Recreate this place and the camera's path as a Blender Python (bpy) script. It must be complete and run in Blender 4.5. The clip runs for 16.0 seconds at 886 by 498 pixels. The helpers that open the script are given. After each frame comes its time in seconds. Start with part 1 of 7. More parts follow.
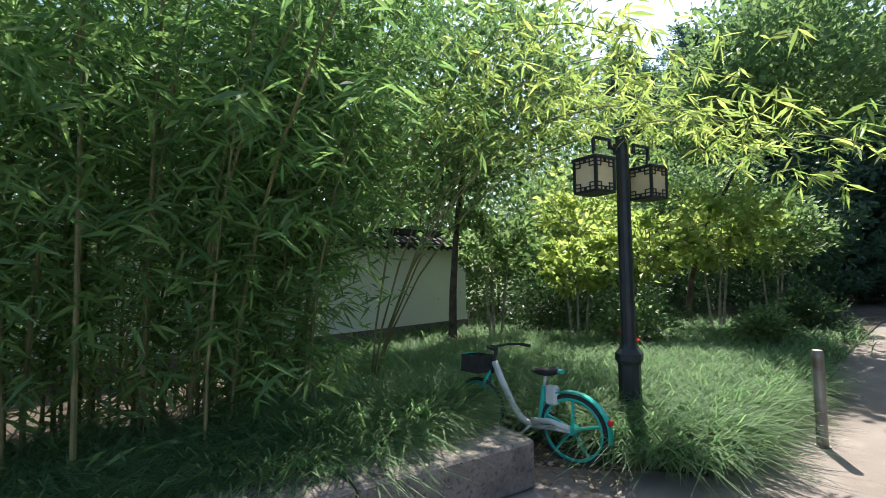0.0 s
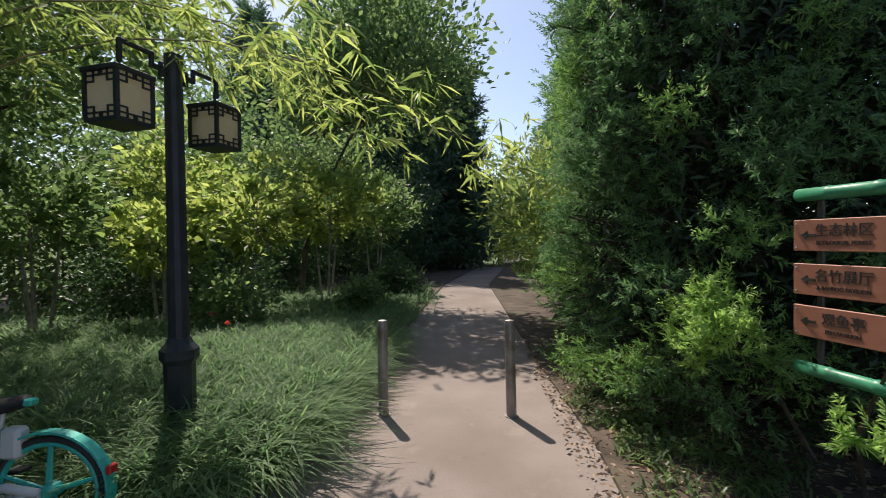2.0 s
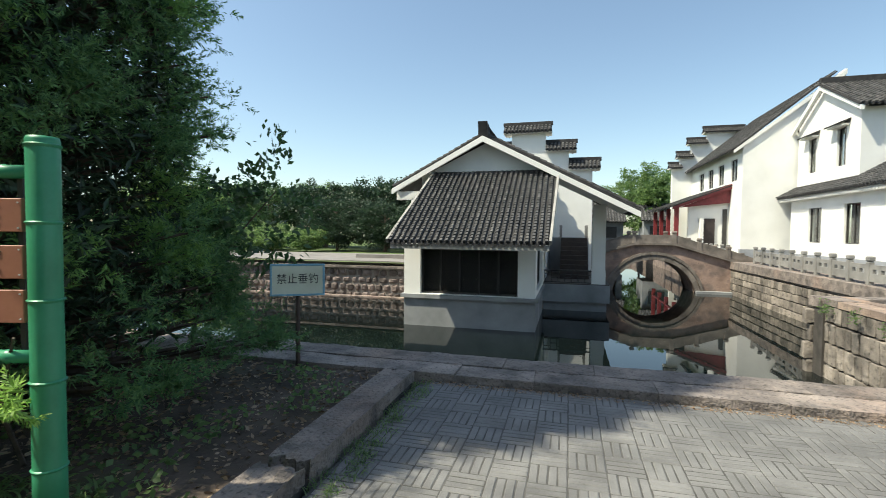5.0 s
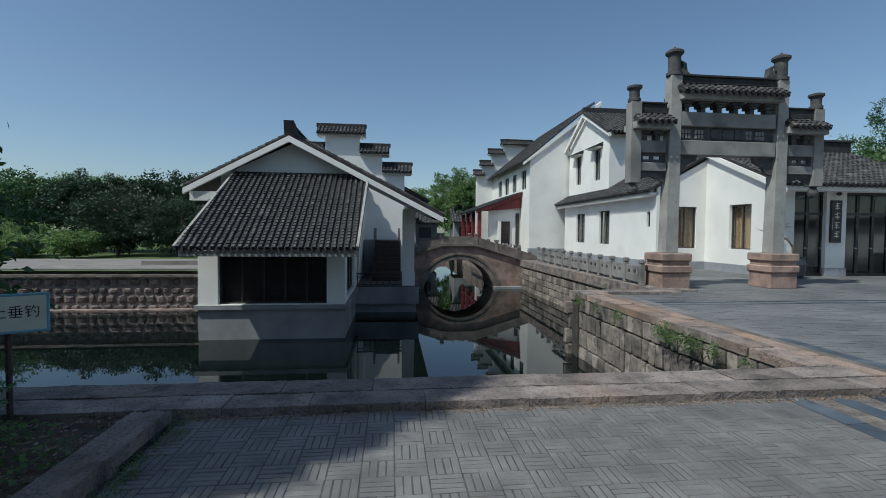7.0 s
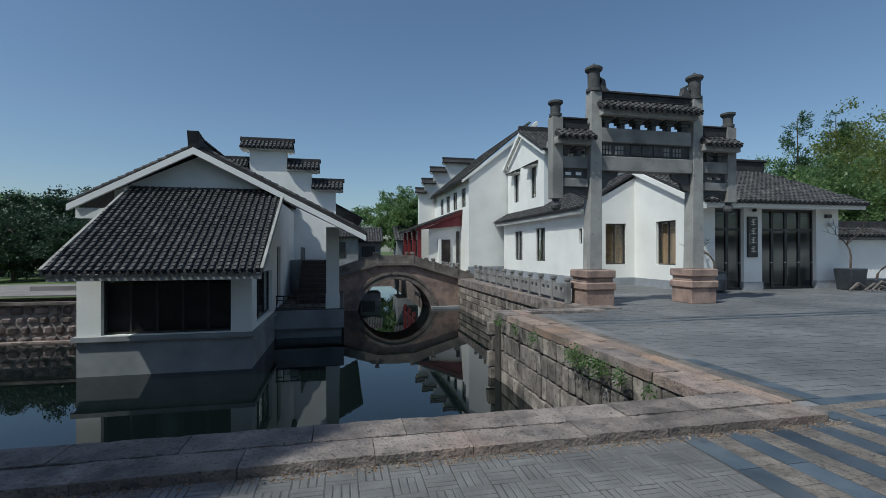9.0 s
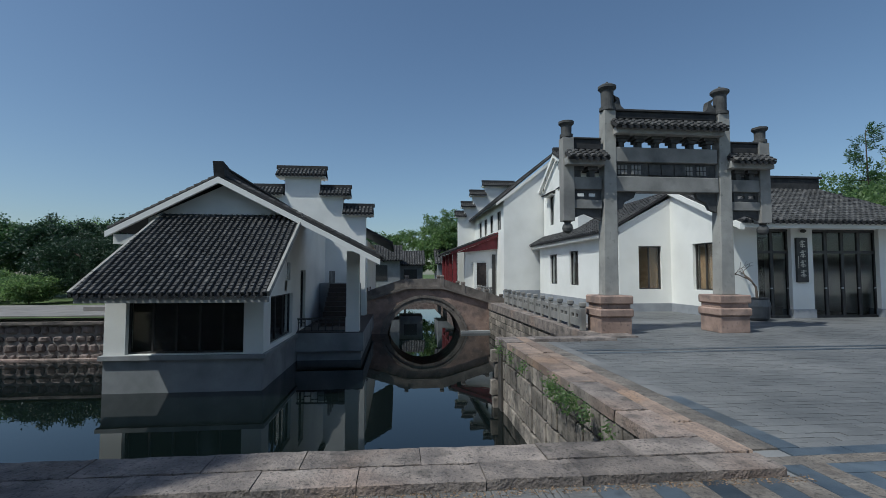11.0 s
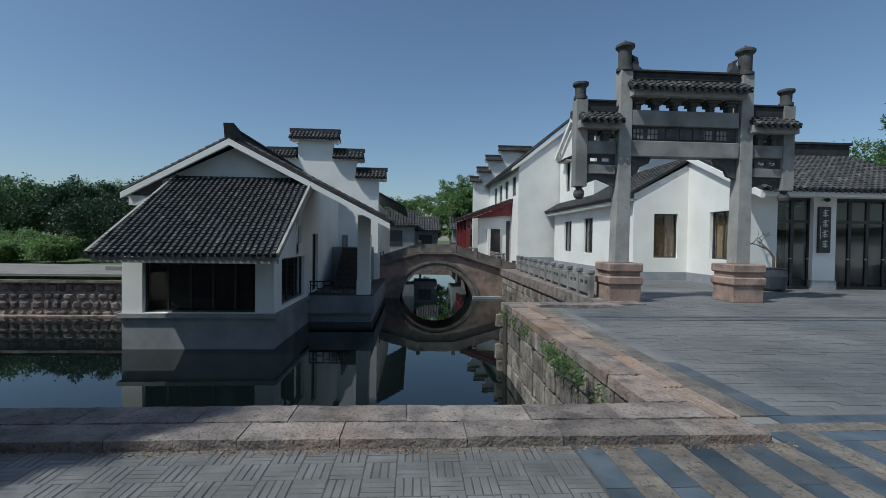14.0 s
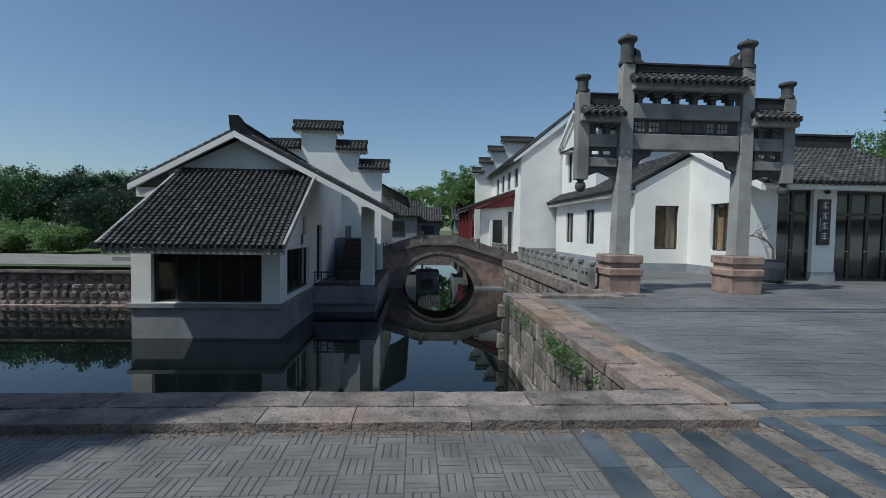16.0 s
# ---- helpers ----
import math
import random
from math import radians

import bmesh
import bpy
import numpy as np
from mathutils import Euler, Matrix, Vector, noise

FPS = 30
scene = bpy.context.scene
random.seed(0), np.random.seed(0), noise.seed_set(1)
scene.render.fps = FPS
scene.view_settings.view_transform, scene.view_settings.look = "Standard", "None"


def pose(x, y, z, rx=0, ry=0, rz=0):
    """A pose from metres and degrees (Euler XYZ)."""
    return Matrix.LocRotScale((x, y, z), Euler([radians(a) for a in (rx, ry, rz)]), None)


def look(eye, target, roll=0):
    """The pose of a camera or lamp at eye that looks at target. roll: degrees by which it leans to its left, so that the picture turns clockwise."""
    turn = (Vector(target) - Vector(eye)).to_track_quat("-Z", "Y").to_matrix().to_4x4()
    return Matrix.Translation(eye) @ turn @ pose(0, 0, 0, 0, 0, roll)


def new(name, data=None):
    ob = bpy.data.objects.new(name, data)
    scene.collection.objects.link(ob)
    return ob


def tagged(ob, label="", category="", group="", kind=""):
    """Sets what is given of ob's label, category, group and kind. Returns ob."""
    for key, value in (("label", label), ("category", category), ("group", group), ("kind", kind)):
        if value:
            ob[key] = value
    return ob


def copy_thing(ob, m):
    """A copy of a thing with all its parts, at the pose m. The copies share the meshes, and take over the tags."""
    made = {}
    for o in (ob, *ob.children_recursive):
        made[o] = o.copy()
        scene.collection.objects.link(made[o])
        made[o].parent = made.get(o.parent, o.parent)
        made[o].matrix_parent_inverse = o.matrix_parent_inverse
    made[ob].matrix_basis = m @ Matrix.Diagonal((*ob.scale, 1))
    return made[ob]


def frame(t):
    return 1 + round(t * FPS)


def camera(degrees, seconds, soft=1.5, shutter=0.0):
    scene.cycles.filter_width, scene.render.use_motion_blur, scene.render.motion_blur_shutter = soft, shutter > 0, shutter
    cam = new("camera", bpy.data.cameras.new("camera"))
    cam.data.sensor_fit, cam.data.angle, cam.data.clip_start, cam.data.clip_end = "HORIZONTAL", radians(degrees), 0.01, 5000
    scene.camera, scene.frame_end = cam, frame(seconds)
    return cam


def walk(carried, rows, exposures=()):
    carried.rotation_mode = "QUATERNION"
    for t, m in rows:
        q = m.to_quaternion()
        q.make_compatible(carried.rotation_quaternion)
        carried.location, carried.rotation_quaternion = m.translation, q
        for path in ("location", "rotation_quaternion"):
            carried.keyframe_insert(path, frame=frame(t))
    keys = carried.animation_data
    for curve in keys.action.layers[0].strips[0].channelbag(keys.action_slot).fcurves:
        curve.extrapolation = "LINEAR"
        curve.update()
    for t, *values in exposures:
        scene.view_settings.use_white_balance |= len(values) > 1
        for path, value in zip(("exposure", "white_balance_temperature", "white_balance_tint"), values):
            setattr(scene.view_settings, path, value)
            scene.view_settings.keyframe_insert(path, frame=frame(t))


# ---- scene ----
cam = camera(87.0, 16.0, soft=0.6, shutter=0.12)
PATH = [
    (0, (0.372, 0.267, 1.489), (-1.017, -1.169, 1.589), -0.9),
    (0.5, (-0.035, 0.339, 1.437), (-1.596, -0.906, 1.557), -1.6),
    (1, (-0.389, 0.406, 1.44), (-2.193, -0.455, 1.527), -1.0),
    (1.5, (-0.635, 0.401, 1.452), (-2.579, -0.066, 1.52), -1.0),
    (2, (-0.781, 0.364, 1.444), (-2.777, 0.233, 1.41), -0.7),
    (2.5, (-0.797, 0.312, 1.427), (-2.768, 0.643, 1.363), 0.1),
    (3, (-0.74, 0.368, 1.415), (-2.6, 1.097, 1.339), 0.7),
    (3.5, (-0.595, 0.432, 1.402), (-2.286, 1.497, 1.312), 0.5),
    (4, (-0.483, 0.481, 1.395), (-1.836, 1.952, 1.319), 0.7),
    (4.5, (-0.434, 0.54, 1.387), (-1.358, 2.312, 1.297), 0.5),
    (5, (-0.398, 0.525, 1.394), (-0.918, 2.455, 1.32), 0.5),
    (5.2, (-0.334, 0.499, 1.384), (-0.722, 2.46, 1.315), 0.4),
    (7.3, (0.135, 0.638, 1.594), (0.412, 2.617, 1.522), 0.4),
    (7.5, (0.224, 0.746, 1.589), (0.545, 2.719, 1.523), 0.3),
    (8, (0.471, 0.941, 1.562), (0.898, 2.894, 1.506), 0.3),
    (8.5, (0.743, 1.077, 1.586), (1.162, 3.032, 1.541), -0.0),
    (9, (1.059, 1.208, 1.577), (1.478, 3.163, 1.585), -0.1),
    (9.2, (1.155, 1.231, 1.578), (1.579, 3.185, 1.59), -0.0),
    (11.3, (2.414, 1.105, 1.637), (2.592, 3.094, 1.748), 0.1),
    (11.5, (2.434, 1.082, 1.656), (2.61, 3.072, 1.762), 0.2),
    (12, (2.507, 1.117, 1.644), (2.621, 3.111, 1.751), 0.4),
    (12.5, (2.584, 1.098, 1.627), (2.622, 3.095, 1.726), 0.5),
    (13, (2.579, 1.115, 1.603), (2.642, 3.114, 1.638), 0.7),
    (13.5, (2.578, 1.136, 1.579), (2.703, 3.132, 1.594), 0.8),
    (14, (2.579, 1.168, 1.573), (2.702, 3.164, 1.534), 0.8),
    (14.5, (2.564, 1.17, 1.57), (2.692, 3.166, 1.528), 0.9),
    (15, (2.58, 1.235, 1.548), (2.709, 3.23, 1.479), 1.0),
    (15.5, (2.557, 1.215, 1.567), (2.678, 3.21, 1.486), 0.9),
    (16, (2.531, 0.971, 1.617), (2.647, 2.966, 1.536), 0.9),
]
EXPOSURES = [(0.0, 1.55, 6350, 7), (0.5, 1.62, 6600, 7), (1.0, 1.15, 6800, 7), (1.5, 1.08, 6850, 10), (2.0, 0.74, 6750, 14), (2.5, 0.72, 6700, 15), (3.5, 0.92, 6850, 9), (4.5, 1.18, 6900, 2), (5.0, 1.08, 6900, 1), (5.2, 1.08, 6900, 1), (7.3, -0.1, 5800, 3), (16.0, -0.14, 5750, 3)]
walk(cam, [(t, look(eye, target, roll)) for t, eye, target, roll in PATH], EXPOSURES)

# ---- light ----
SUN_ELEVATION, SUN_AZIMUTH = 55.6, -117.8
world = bpy.data.worlds.new("sky")
scene.world = world
world.use_nodes = True
wn = world.node_tree.nodes
sky = wn.new("ShaderNodeTexSky")
sky.sky_type, sky.sun_disc = "NISHITA", False
sky.sun_elevation, sky.sun_rotation = radians(SUN_ELEVATION), radians(SUN_AZIMUTH)
sky.air_density, sky.dust_density, sky.ozone_density = 1.0, 1.1, 0.8
wn["Background"].inputs[1].default_value = 0.1
world.node_tree.links.new(sky.outputs[0], wn["Background"].inputs[0])
sun = new("sun", bpy.data.lights.new("sun", "SUN"))
sun.data.energy, sun.data.angle, sun.data.color = 3.6, radians(0.55), (1.0, 0.94, 0.84)
se, sa = radians(SUN_ELEVATION), radians(SUN_AZIMUTH)
sun.matrix_world = look((math.sin(sa) * math.cos(se) * 60, math.cos(sa) * math.cos(se) * 60, math.sin(se) * 60), (0, 0, 0))


# ---- materials ----
def material(name, low, high, scale=6.0, rough=0.8, bump=0.3, fine=60.0, metal=0.0, vary=0.0, island=0.0, spots=None, coat=0.0, deep=0.01):
    """Two colours mixed by coarse and fine noise, with fine relief. vary: brightness by object; island: by loose piece."""
    m = bpy.data.materials.new(name)
    m.use_nodes = True
    n, link = m.node_tree.nodes, m.node_tree.links.new
    b = n["Principled BSDF"]
    geo = n.new("ShaderNodeNewGeometry")
    coarse, grain = n.new("ShaderNodeTexNoise"), n.new("ShaderNodeTexNoise")
    for node, sc, det in ((coarse, scale, 6.0), (grain, fine, 4.0)):
        node.inputs["Scale"].default_value, node.inputs["Detail"].default_value = sc, det
        link(geo.outputs["Position"], node.inputs["Vector"])
    ramp = n.new("ShaderNodeMapRange")
    ramp.inputs["From Min"].default_value, ramp.inputs["From Max"].default_value = 0.32, 0.68
    mixed = n.new("ShaderNodeMath")
    mixed.operation = "MULTIPLY_ADD"
    mixed.inputs[1].default_value, mixed.inputs[2].default_value = 0.6, -0.3
    link(grain.outputs["Fac"], mixed.inputs[0])
    total = n.new("ShaderNodeMath")
    link(coarse.outputs["Fac"], ramp.inputs["Value"])
    link(ramp.outputs[0], total.inputs[0])
    link(mixed.outputs[0], total.inputs[1])
    total.use_clamp = True
    mix = n.new("ShaderNodeMix")
    mix.data_type = "RGBA"
    link(total.outputs[0], mix.inputs["Factor"])
    mix.inputs[6].default_value, mix.inputs[7].default_value = (*low, 1), (*high, 1)
    out = mix.outputs[2]
    for spot in spots if isinstance(spots, list) else [spots] if spots else []:
        wide = n.new("ShaderNodeTexNoise")
        wide.inputs["Scale"].default_value, wide.inputs["Detail"].default_value = spot[1], 5.0
        link(geo.outputs["Position"], wide.inputs["Vector"])
        cut = n.new("ShaderNodeMapRange")
        cut.inputs["From Min"].default_value, cut.inputs["From Max"].default_value = spot[2], spot[2] + 0.14
        cut.inputs["To Max"].default_value = spot[3]
        link(wide.outputs["Fac"], cut.inputs["Value"])
        over = n.new("ShaderNodeMix")
        over.data_type = "RGBA"
        link(cut.outputs[0], over.inputs["Factor"])
        link(out, over.inputs[6])
        over.inputs[7].default_value = (*spot[0], 1)
        out = over.outputs[2]
    for amount, source in ((vary, "object"), (island, "island")):
        if amount:
            node = n.new("ShaderNodeObjectInfo") if source == "object" else geo
            bright = n.new("ShaderNodeMapRange")
            bright.inputs["To Min"].default_value, bright.inputs["To Max"].default_value = 1 - amount, 1 + amount
            link(node.outputs["Random" if source == "object" else "Random Per Island"], bright.inputs["Value"])
            hsv = n.new("ShaderNodeHueSaturation")
            link(bright.outputs[0], hsv.inputs["Value"])
            link(out, hsv.inputs["Color"])
            out = hsv.outputs[0]
    link(out, b.inputs["Base Color"])
    b.inputs["Roughness"].default_value, b.inputs["Metallic"].default_value = rough, metal
    b.inputs["Coat Weight"].default_value = coat
    if bump:
        bp = n.new("ShaderNodeBump")
        bp.inputs["Strength"].default_value, bp.inputs["Distance"].default_value = bump, deep
        link(total.outputs[0], bp.inputs["Height"])
        link(bp.outputs[0], b.inputs["Normal"])
    return m


def leaf_material(name, low, high, glow=0.35, rough=0.48):
    """Leaves: colour by piece between two greens, and light through them."""
    m = bpy.data.materials.new(name)
    m.use_nodes = True
    n, link = m.node_tree.nodes, m.node_tree.links.new
    b = n["Principled BSDF"]
    geo = n.new("ShaderNodeNewGeometry")
    mix = n.new("ShaderNodeMix")
    mix.data_type = "RGBA"
    mix.inputs[6].default_value, mix.inputs[7].default_value = (*low, 1), (*high, 1)
    link(geo.outputs["Random Per Island"], mix.inputs["Factor"])
    link(mix.outputs[2], b.inputs["Base Color"])
    b.inputs["Roughness"].default_value = rough
    b.inputs["Specular IOR Level"].default_value = 0.5
    tr = n.new("ShaderNodeBsdfTranslucent")
    bright = n.new("ShaderNodeHueSaturation")
    bright.inputs["Value"].default_value = 2.3
    bright.inputs["Saturation"].default_value = 1.0
    link(mix.outputs[2], bright.inputs["Color"])
    link(bright.outputs[0], tr.inputs["Color"])
    both = n.new("ShaderNodeMixShader")
    both.inputs[0].default_value = glow
    link(b.outputs[0], both.inputs[1])
    link(tr.outputs[0], both.inputs[2])
    link(both.outputs[0], n["Material Output"].inputs[0])
    return m


PLASTER = material("white_plaster", (0.75, 0.735, 0.69), (0.84, 0.825, 0.78), 0.8, 0.85, 0.08, 40, spots=((0.55, 0.56, 0.54), 0.45, 0.60, 0.35))
CEMENT = material("grey_cement", (0.20, 0.205, 0.21), (0.31, 0.315, 0.315), 1.2, 0.85, 0.15, 40, spots=((0.16, 0.17, 0.17), 0.8, 0.55, 0.6))
PLINTH = material("plinth_grey", (0.24, 0.25, 0.27), (0.32, 0.33, 0.35), 2.0, 0.8, 0.15, 40)
TILE = material("roof_tile", (0.03, 0.03, 0.032), (0.085, 0.082, 0.08), 5.0, 0.85, 0.4, 50, vary=0.25, island=0.35, spots=((0.15, 0.14, 0.13), 2.2, 0.56, 0.65))
TILE_DARK = material("roof_tile_dark", (0.016, 0.016, 0.018), (0.042, 0.04, 0.04), 4.0, 0.85, 0.4, 50, island=0.25)
GATE_STONE = material("gate_stone", (0.185, 0.178, 0.168), (0.30, 0.288, 0.268), 1.6, 0.85, 0.25, 70, spots=((0.085, 0.085, 0.085), 1.1, 0.53, 0.65))
PILLAR_STONE = material("pillar_stone", (0.25, 0.242, 0.225), (0.38, 0.366, 0.336), 1.8, 0.85, 0.3, 70, spots=[((0.13, 0.128, 0.122), 1.0, 0.55, 0.6), ((0.10, 0.098, 0.094), 8.0, 0.62, 0.5)])
CARVED = material("carved_stone", (0.045, 0.045, 0.046), (0.095, 0.093, 0.09), 5.0, 0.85, 0.6, 45)
PINK_STONE = material("pink_granite", (0.24, 0.165, 0.132), (0.40, 0.28, 0.225), 2.5, 0.85, 0.5, 80, vary=0.15, deep=0.02, spots=[((0.13, 0.105, 0.095), 1.6, 0.52, 0.7), ((0.08, 0.068, 0.06), 14.0, 0.58, 0.55)])
KERB_STONE = material("kerb_stone", (0.14, 0.118, 0.108), (0.31, 0.258, 0.225), 3.2, 0.9, 1.0, 40, vary=0.22, deep=0.03, spots=[((0.36, 0.24, 0.18), 0.7, 0.55, 0.5), ((0.07, 0.062, 0.056), 4.0, 0.54, 0.65), ((0.045, 0.04, 0.036), 34.0, 0.55, 0.7)])
KERB_ORANGE = material("orange_kerb_stone", (0.19, 0.14, 0.115), (0.36, 0.265, 0.205), 2.6, 0.9, 1.0, 40, vary=0.2, deep=0.03, spots=[((0.46, 0.27, 0.15), 0.8, 0.54, 0.55), ((0.13, 0.11, 0.10), 1.6, 0.54, 0.8), ((0.06, 0.052, 0.045), 30.0, 0.56, 0.65)])
BRIDGE_STONE = material("bridge_stone", (0.12, 0.102, 0.088), (0.235, 0.2, 0.172), 2.2, 0.88, 0.5, 60, vary=0.15, deep=0.02, spots=[((0.06, 0.053, 0.047), 1.3, 0.53, 0.7), ((0.3, 0.26, 0.22), 9.0, 0.64, 0.4)])
GREY_SLAB = material("grey_slab", (0.13, 0.13, 0.13), (0.22, 0.215, 0.21), 1.3, 0.75, 0.3, 60, vary=0.2)
BRICK = material("grey_paving_brick", (0.118, 0.114, 0.112), (0.205, 0.199, 0.193), 2.4, 0.8, 0.6, 90, vary=0.08, island=0.08, deep=0.015, spots=[((0.085, 0.085, 0.085), 1.3, 0.54, 0.5), ((0.26, 0.255, 0.245), 22.0, 0.64, 0.5), ((0.06, 0.06, 0.06), 30.0, 0.62, 0.5)])
JOINT = material("paving_joint", (0.055, 0.052, 0.048), (0.105, 0.1, 0.094), 8, 0.95, 0.5, 80)
PALE_SLAB = material("pale_terrace_stone", (0.17, 0.155, 0.145), (0.25, 0.23, 0.215), 1.2, 0.85, 0.3, 40)
SLATE = material("dark_slate_slab", (0.045, 0.06, 0.078), (0.095, 0.115, 0.135), 2.2, 0.45, 0.3, 60, vary=0.3, spots=[((0.17, 0.18, 0.185), 0.9, 0.56, 0.45), ((0.03, 0.037, 0.044), 5.0, 0.56, 0.6), ((0.15, 0.14, 0.125), 13.0, 0.64, 0.35)])
ROUGH_STRIP = material("rough_stone_strip", (0.13, 0.11, 0.095), (0.25, 0.218, 0.186), 5, 0.9, 1.0, 45, vary=0.16, deep=0.025, spots=[((0.05, 0.045, 0.04), 26.0, 0.54, 0.75), ((0.085, 0.078, 0.072), 2.5, 0.53, 0.65)])
PLAZA = material("plaza_slab", (0.11, 0.112, 0.113), (0.19, 0.188, 0.184), 0.6, 0.65, 0.3, 45, island=0.1, spots=[((0.085, 0.088, 0.09), 0.25, 0.53, 0.6), ((0.25, 0.247, 0.24), 7.0, 0.6, 0.45), ((0.06, 0.06, 0.06), 14.0, 0.57, 0.5)])
CONCRETE = material("path_concrete", (0.185, 0.148, 0.13), (0.27, 0.223, 0.2), 0.9, 0.9, 0.5, 60, spots=[((0.16, 0.125, 0.10), 0.6, 0.54, 0.6), ((0.36, 0.30, 0.255), 2.4, 0.62, 0.5), ((0.13, 0.10, 0.08), 11.0, 0.63, 0.5)])
DRESSED = material("dressed_wall_stone", (0.15, 0.128, 0.11), (0.33, 0.285, 0.24), 3.0, 0.9, 0.9, 35, vary=0.4, deep=0.03, spots=[((0.075, 0.068, 0.06), 1.8, 0.52, 0.8), ((0.04, 0.037, 0.034), 9.0, 0.55, 0.7)])
RUBBLE = material("wall_stone", (0.15, 0.112, 0.098), (0.31, 0.24, 0.205), 3.0, 0.9, 0.9, 35, vary=0.5, deep=0.03, spots=[((0.24, 0.155, 0.13), 1.1, 0.54, 0.5), ((0.08, 0.07, 0.064), 2.4, 0.56, 0.7), ((0.045, 0.04, 0.038), 16.0, 0.57, 0.6)])
BANK_STONE = material("dark_bank_stone", (0.1, 0.078, 0.07), (0.235, 0.186, 0.165), 3.0, 0.9, 0.9, 35, vary=0.45, deep=0.03, spots=[((0.05, 0.044, 0.042), 2.4, 0.54, 0.7), ((0.26, 0.22, 0.19), 12.0, 0.63, 0.4)])
POINTING = material("pale_pointing", (0.20, 0.175, 0.155), (0.34, 0.30, 0.27), 5, 0.95, 0.6, 60, spots=((0.09, 0.08, 0.07), 2.0, 0.56, 0.6))
MORTAR = material("wall_mortar", (0.035, 0.031, 0.028), (0.075, 0.066, 0.058), 4, 0.95, 0.6, 60)
SOIL = material("soil", (0.045, 0.032, 0.024), (0.12, 0.088, 0.066), 3, 0.95, 0.8, 50, spots=((0.06, 0.075, 0.03), 1.5, 0.55, 0.6))
LAWN = material("lawn", (0.05, 0.085, 0.02), (0.10, 0.14, 0.04), 0.5, 0.95, 0.6, 30)
RED_WOOD = material("red_lacquer", (0.16, 0.022, 0.025), (0.24, 0.035, 0.038), 5, 0.5, 0.1, 60)
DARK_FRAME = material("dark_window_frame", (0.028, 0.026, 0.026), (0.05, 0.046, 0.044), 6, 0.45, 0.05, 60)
DARK_WOOD = material("dark_interior_wood", (0.03, 0.022, 0.02), (0.06, 0.042, 0.036), 5, 0.6, 0.1, 60)
CURTAIN = material("tan_curtain", (0.24, 0.15, 0.085), (0.34, 0.225, 0.13), 8, 0.9, 0.2, 50)
# An unlit room's darkness is put into this colour for walls and window backings.
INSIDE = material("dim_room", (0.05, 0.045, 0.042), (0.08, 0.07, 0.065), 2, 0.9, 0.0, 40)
GREEN_PAINT = material("green_paint", (0.028, 0.20, 0.10), (0.045, 0.27, 0.145), 4, 0.42, 0.08, 60, spots=((0.08, 0.22, 0.14), 3, 0.6, 0.4))
SIGN_BROWN = material("brown_sign_board", (0.30, 0.115, 0.07), (0.37, 0.15, 0.095), 5, 0.6, 0.06, 60)
SIGN_PALE = material("pale_sign_sheet", (0.62, 0.62, 0.50), (0.72, 0.72, 0.60), 5, 0.5, 0.05, 60)
SIGN_BLUE = material("blue_sign_rim", (0.16, 0.34, 0.46), (0.24, 0.44, 0.56), 5, 0.5, 0.05, 60)
INK = material("dark_lettering", (0.02, 0.02, 0.02), (0.035, 0.032, 0.03), 9, 0.6, 0.0, 60)
GILT = material("gilt_lettering", (0.55, 0.52, 0.44), (0.66, 0.62, 0.52), 9, 0.5, 0.0, 60)
RUSTY = material("rusty_post", (0.05, 0.035, 0.03), (0.10, 0.065, 0.05), 12, 0.8, 0.4, 60)
LAMP_METAL = material("dark_lamp_metal", (0.018, 0.022, 0.028), (0.035, 0.04, 0.05), 6, 0.45, 0.1, 60, metal=0.3)
LAMP_PANE = material("cream_lamp_pane", (0.60, 0.47, 0.29), (0.70, 0.57, 0.37), 4, 0.6, 0.02, 40)
BOLLARD = material("worn_steel", (0.20, 0.18, 0.165), (0.33, 0.305, 0.28), 9, 0.5, 0.2, 60, metal=0.4, spots=((0.12, 0.075, 0.05), 5, 0.53, 0.75))
TEAL = material("teal_paint", (0.02, 0.36, 0.30), (0.03, 0.43, 0.36), 6, 0.4, 0.03, 60)
SILVER = material("silver_paint", (0.50, 0.51, 0.50), (0.60, 0.61, 0.60), 6, 0.4, 0.03, 60)
RUBBER = material("black_rubber", (0.015, 0.015, 0.016), (0.035, 0.035, 0.035), 12, 0.75, 0.2, 60)
REFLECTOR = material("red_reflector", (0.45, 0.02, 0.02), (0.55, 0.03, 0.03), 5, 0.3, 0.0, 60)
BARK = material("bark", (0.05, 0.037, 0.028), (0.13, 0.10, 0.08), 7, 0.95, 0.8, 30)
PALE_BARK = material("pale_bark", (0.17, 0.145, 0.12), (0.36, 0.32, 0.28), 9, 0.95, 0.6, 30)
CULM = material("bamboo_culm", (0.085, 0.10, 0.03), (0.30, 0.24, 0.11), 4, 0.5, 0.1, 30, island=0.3)
POT = material("dark_glazed_pot", (0.03, 0.035, 0.042), (0.055, 0.06, 0.07), 4, 0.35, 0.1, 40)
DEAD_LEAF = leaf_material("dry_leaf", (0.16, 0.10, 0.06), (0.36, 0.25, 0.16), 0.1)
LEAF_BAMBOO = leaf_material("bamboo_leaf", (0.062, 0.13, 0.042), (0.17, 0.26, 0.08), 0.48, 0.45)
LEAF_CONIFER = leaf_material("conifer_leaf", (0.046, 0.112, 0.046), (0.13, 0.235, 0.08), 0.32, 0.6)
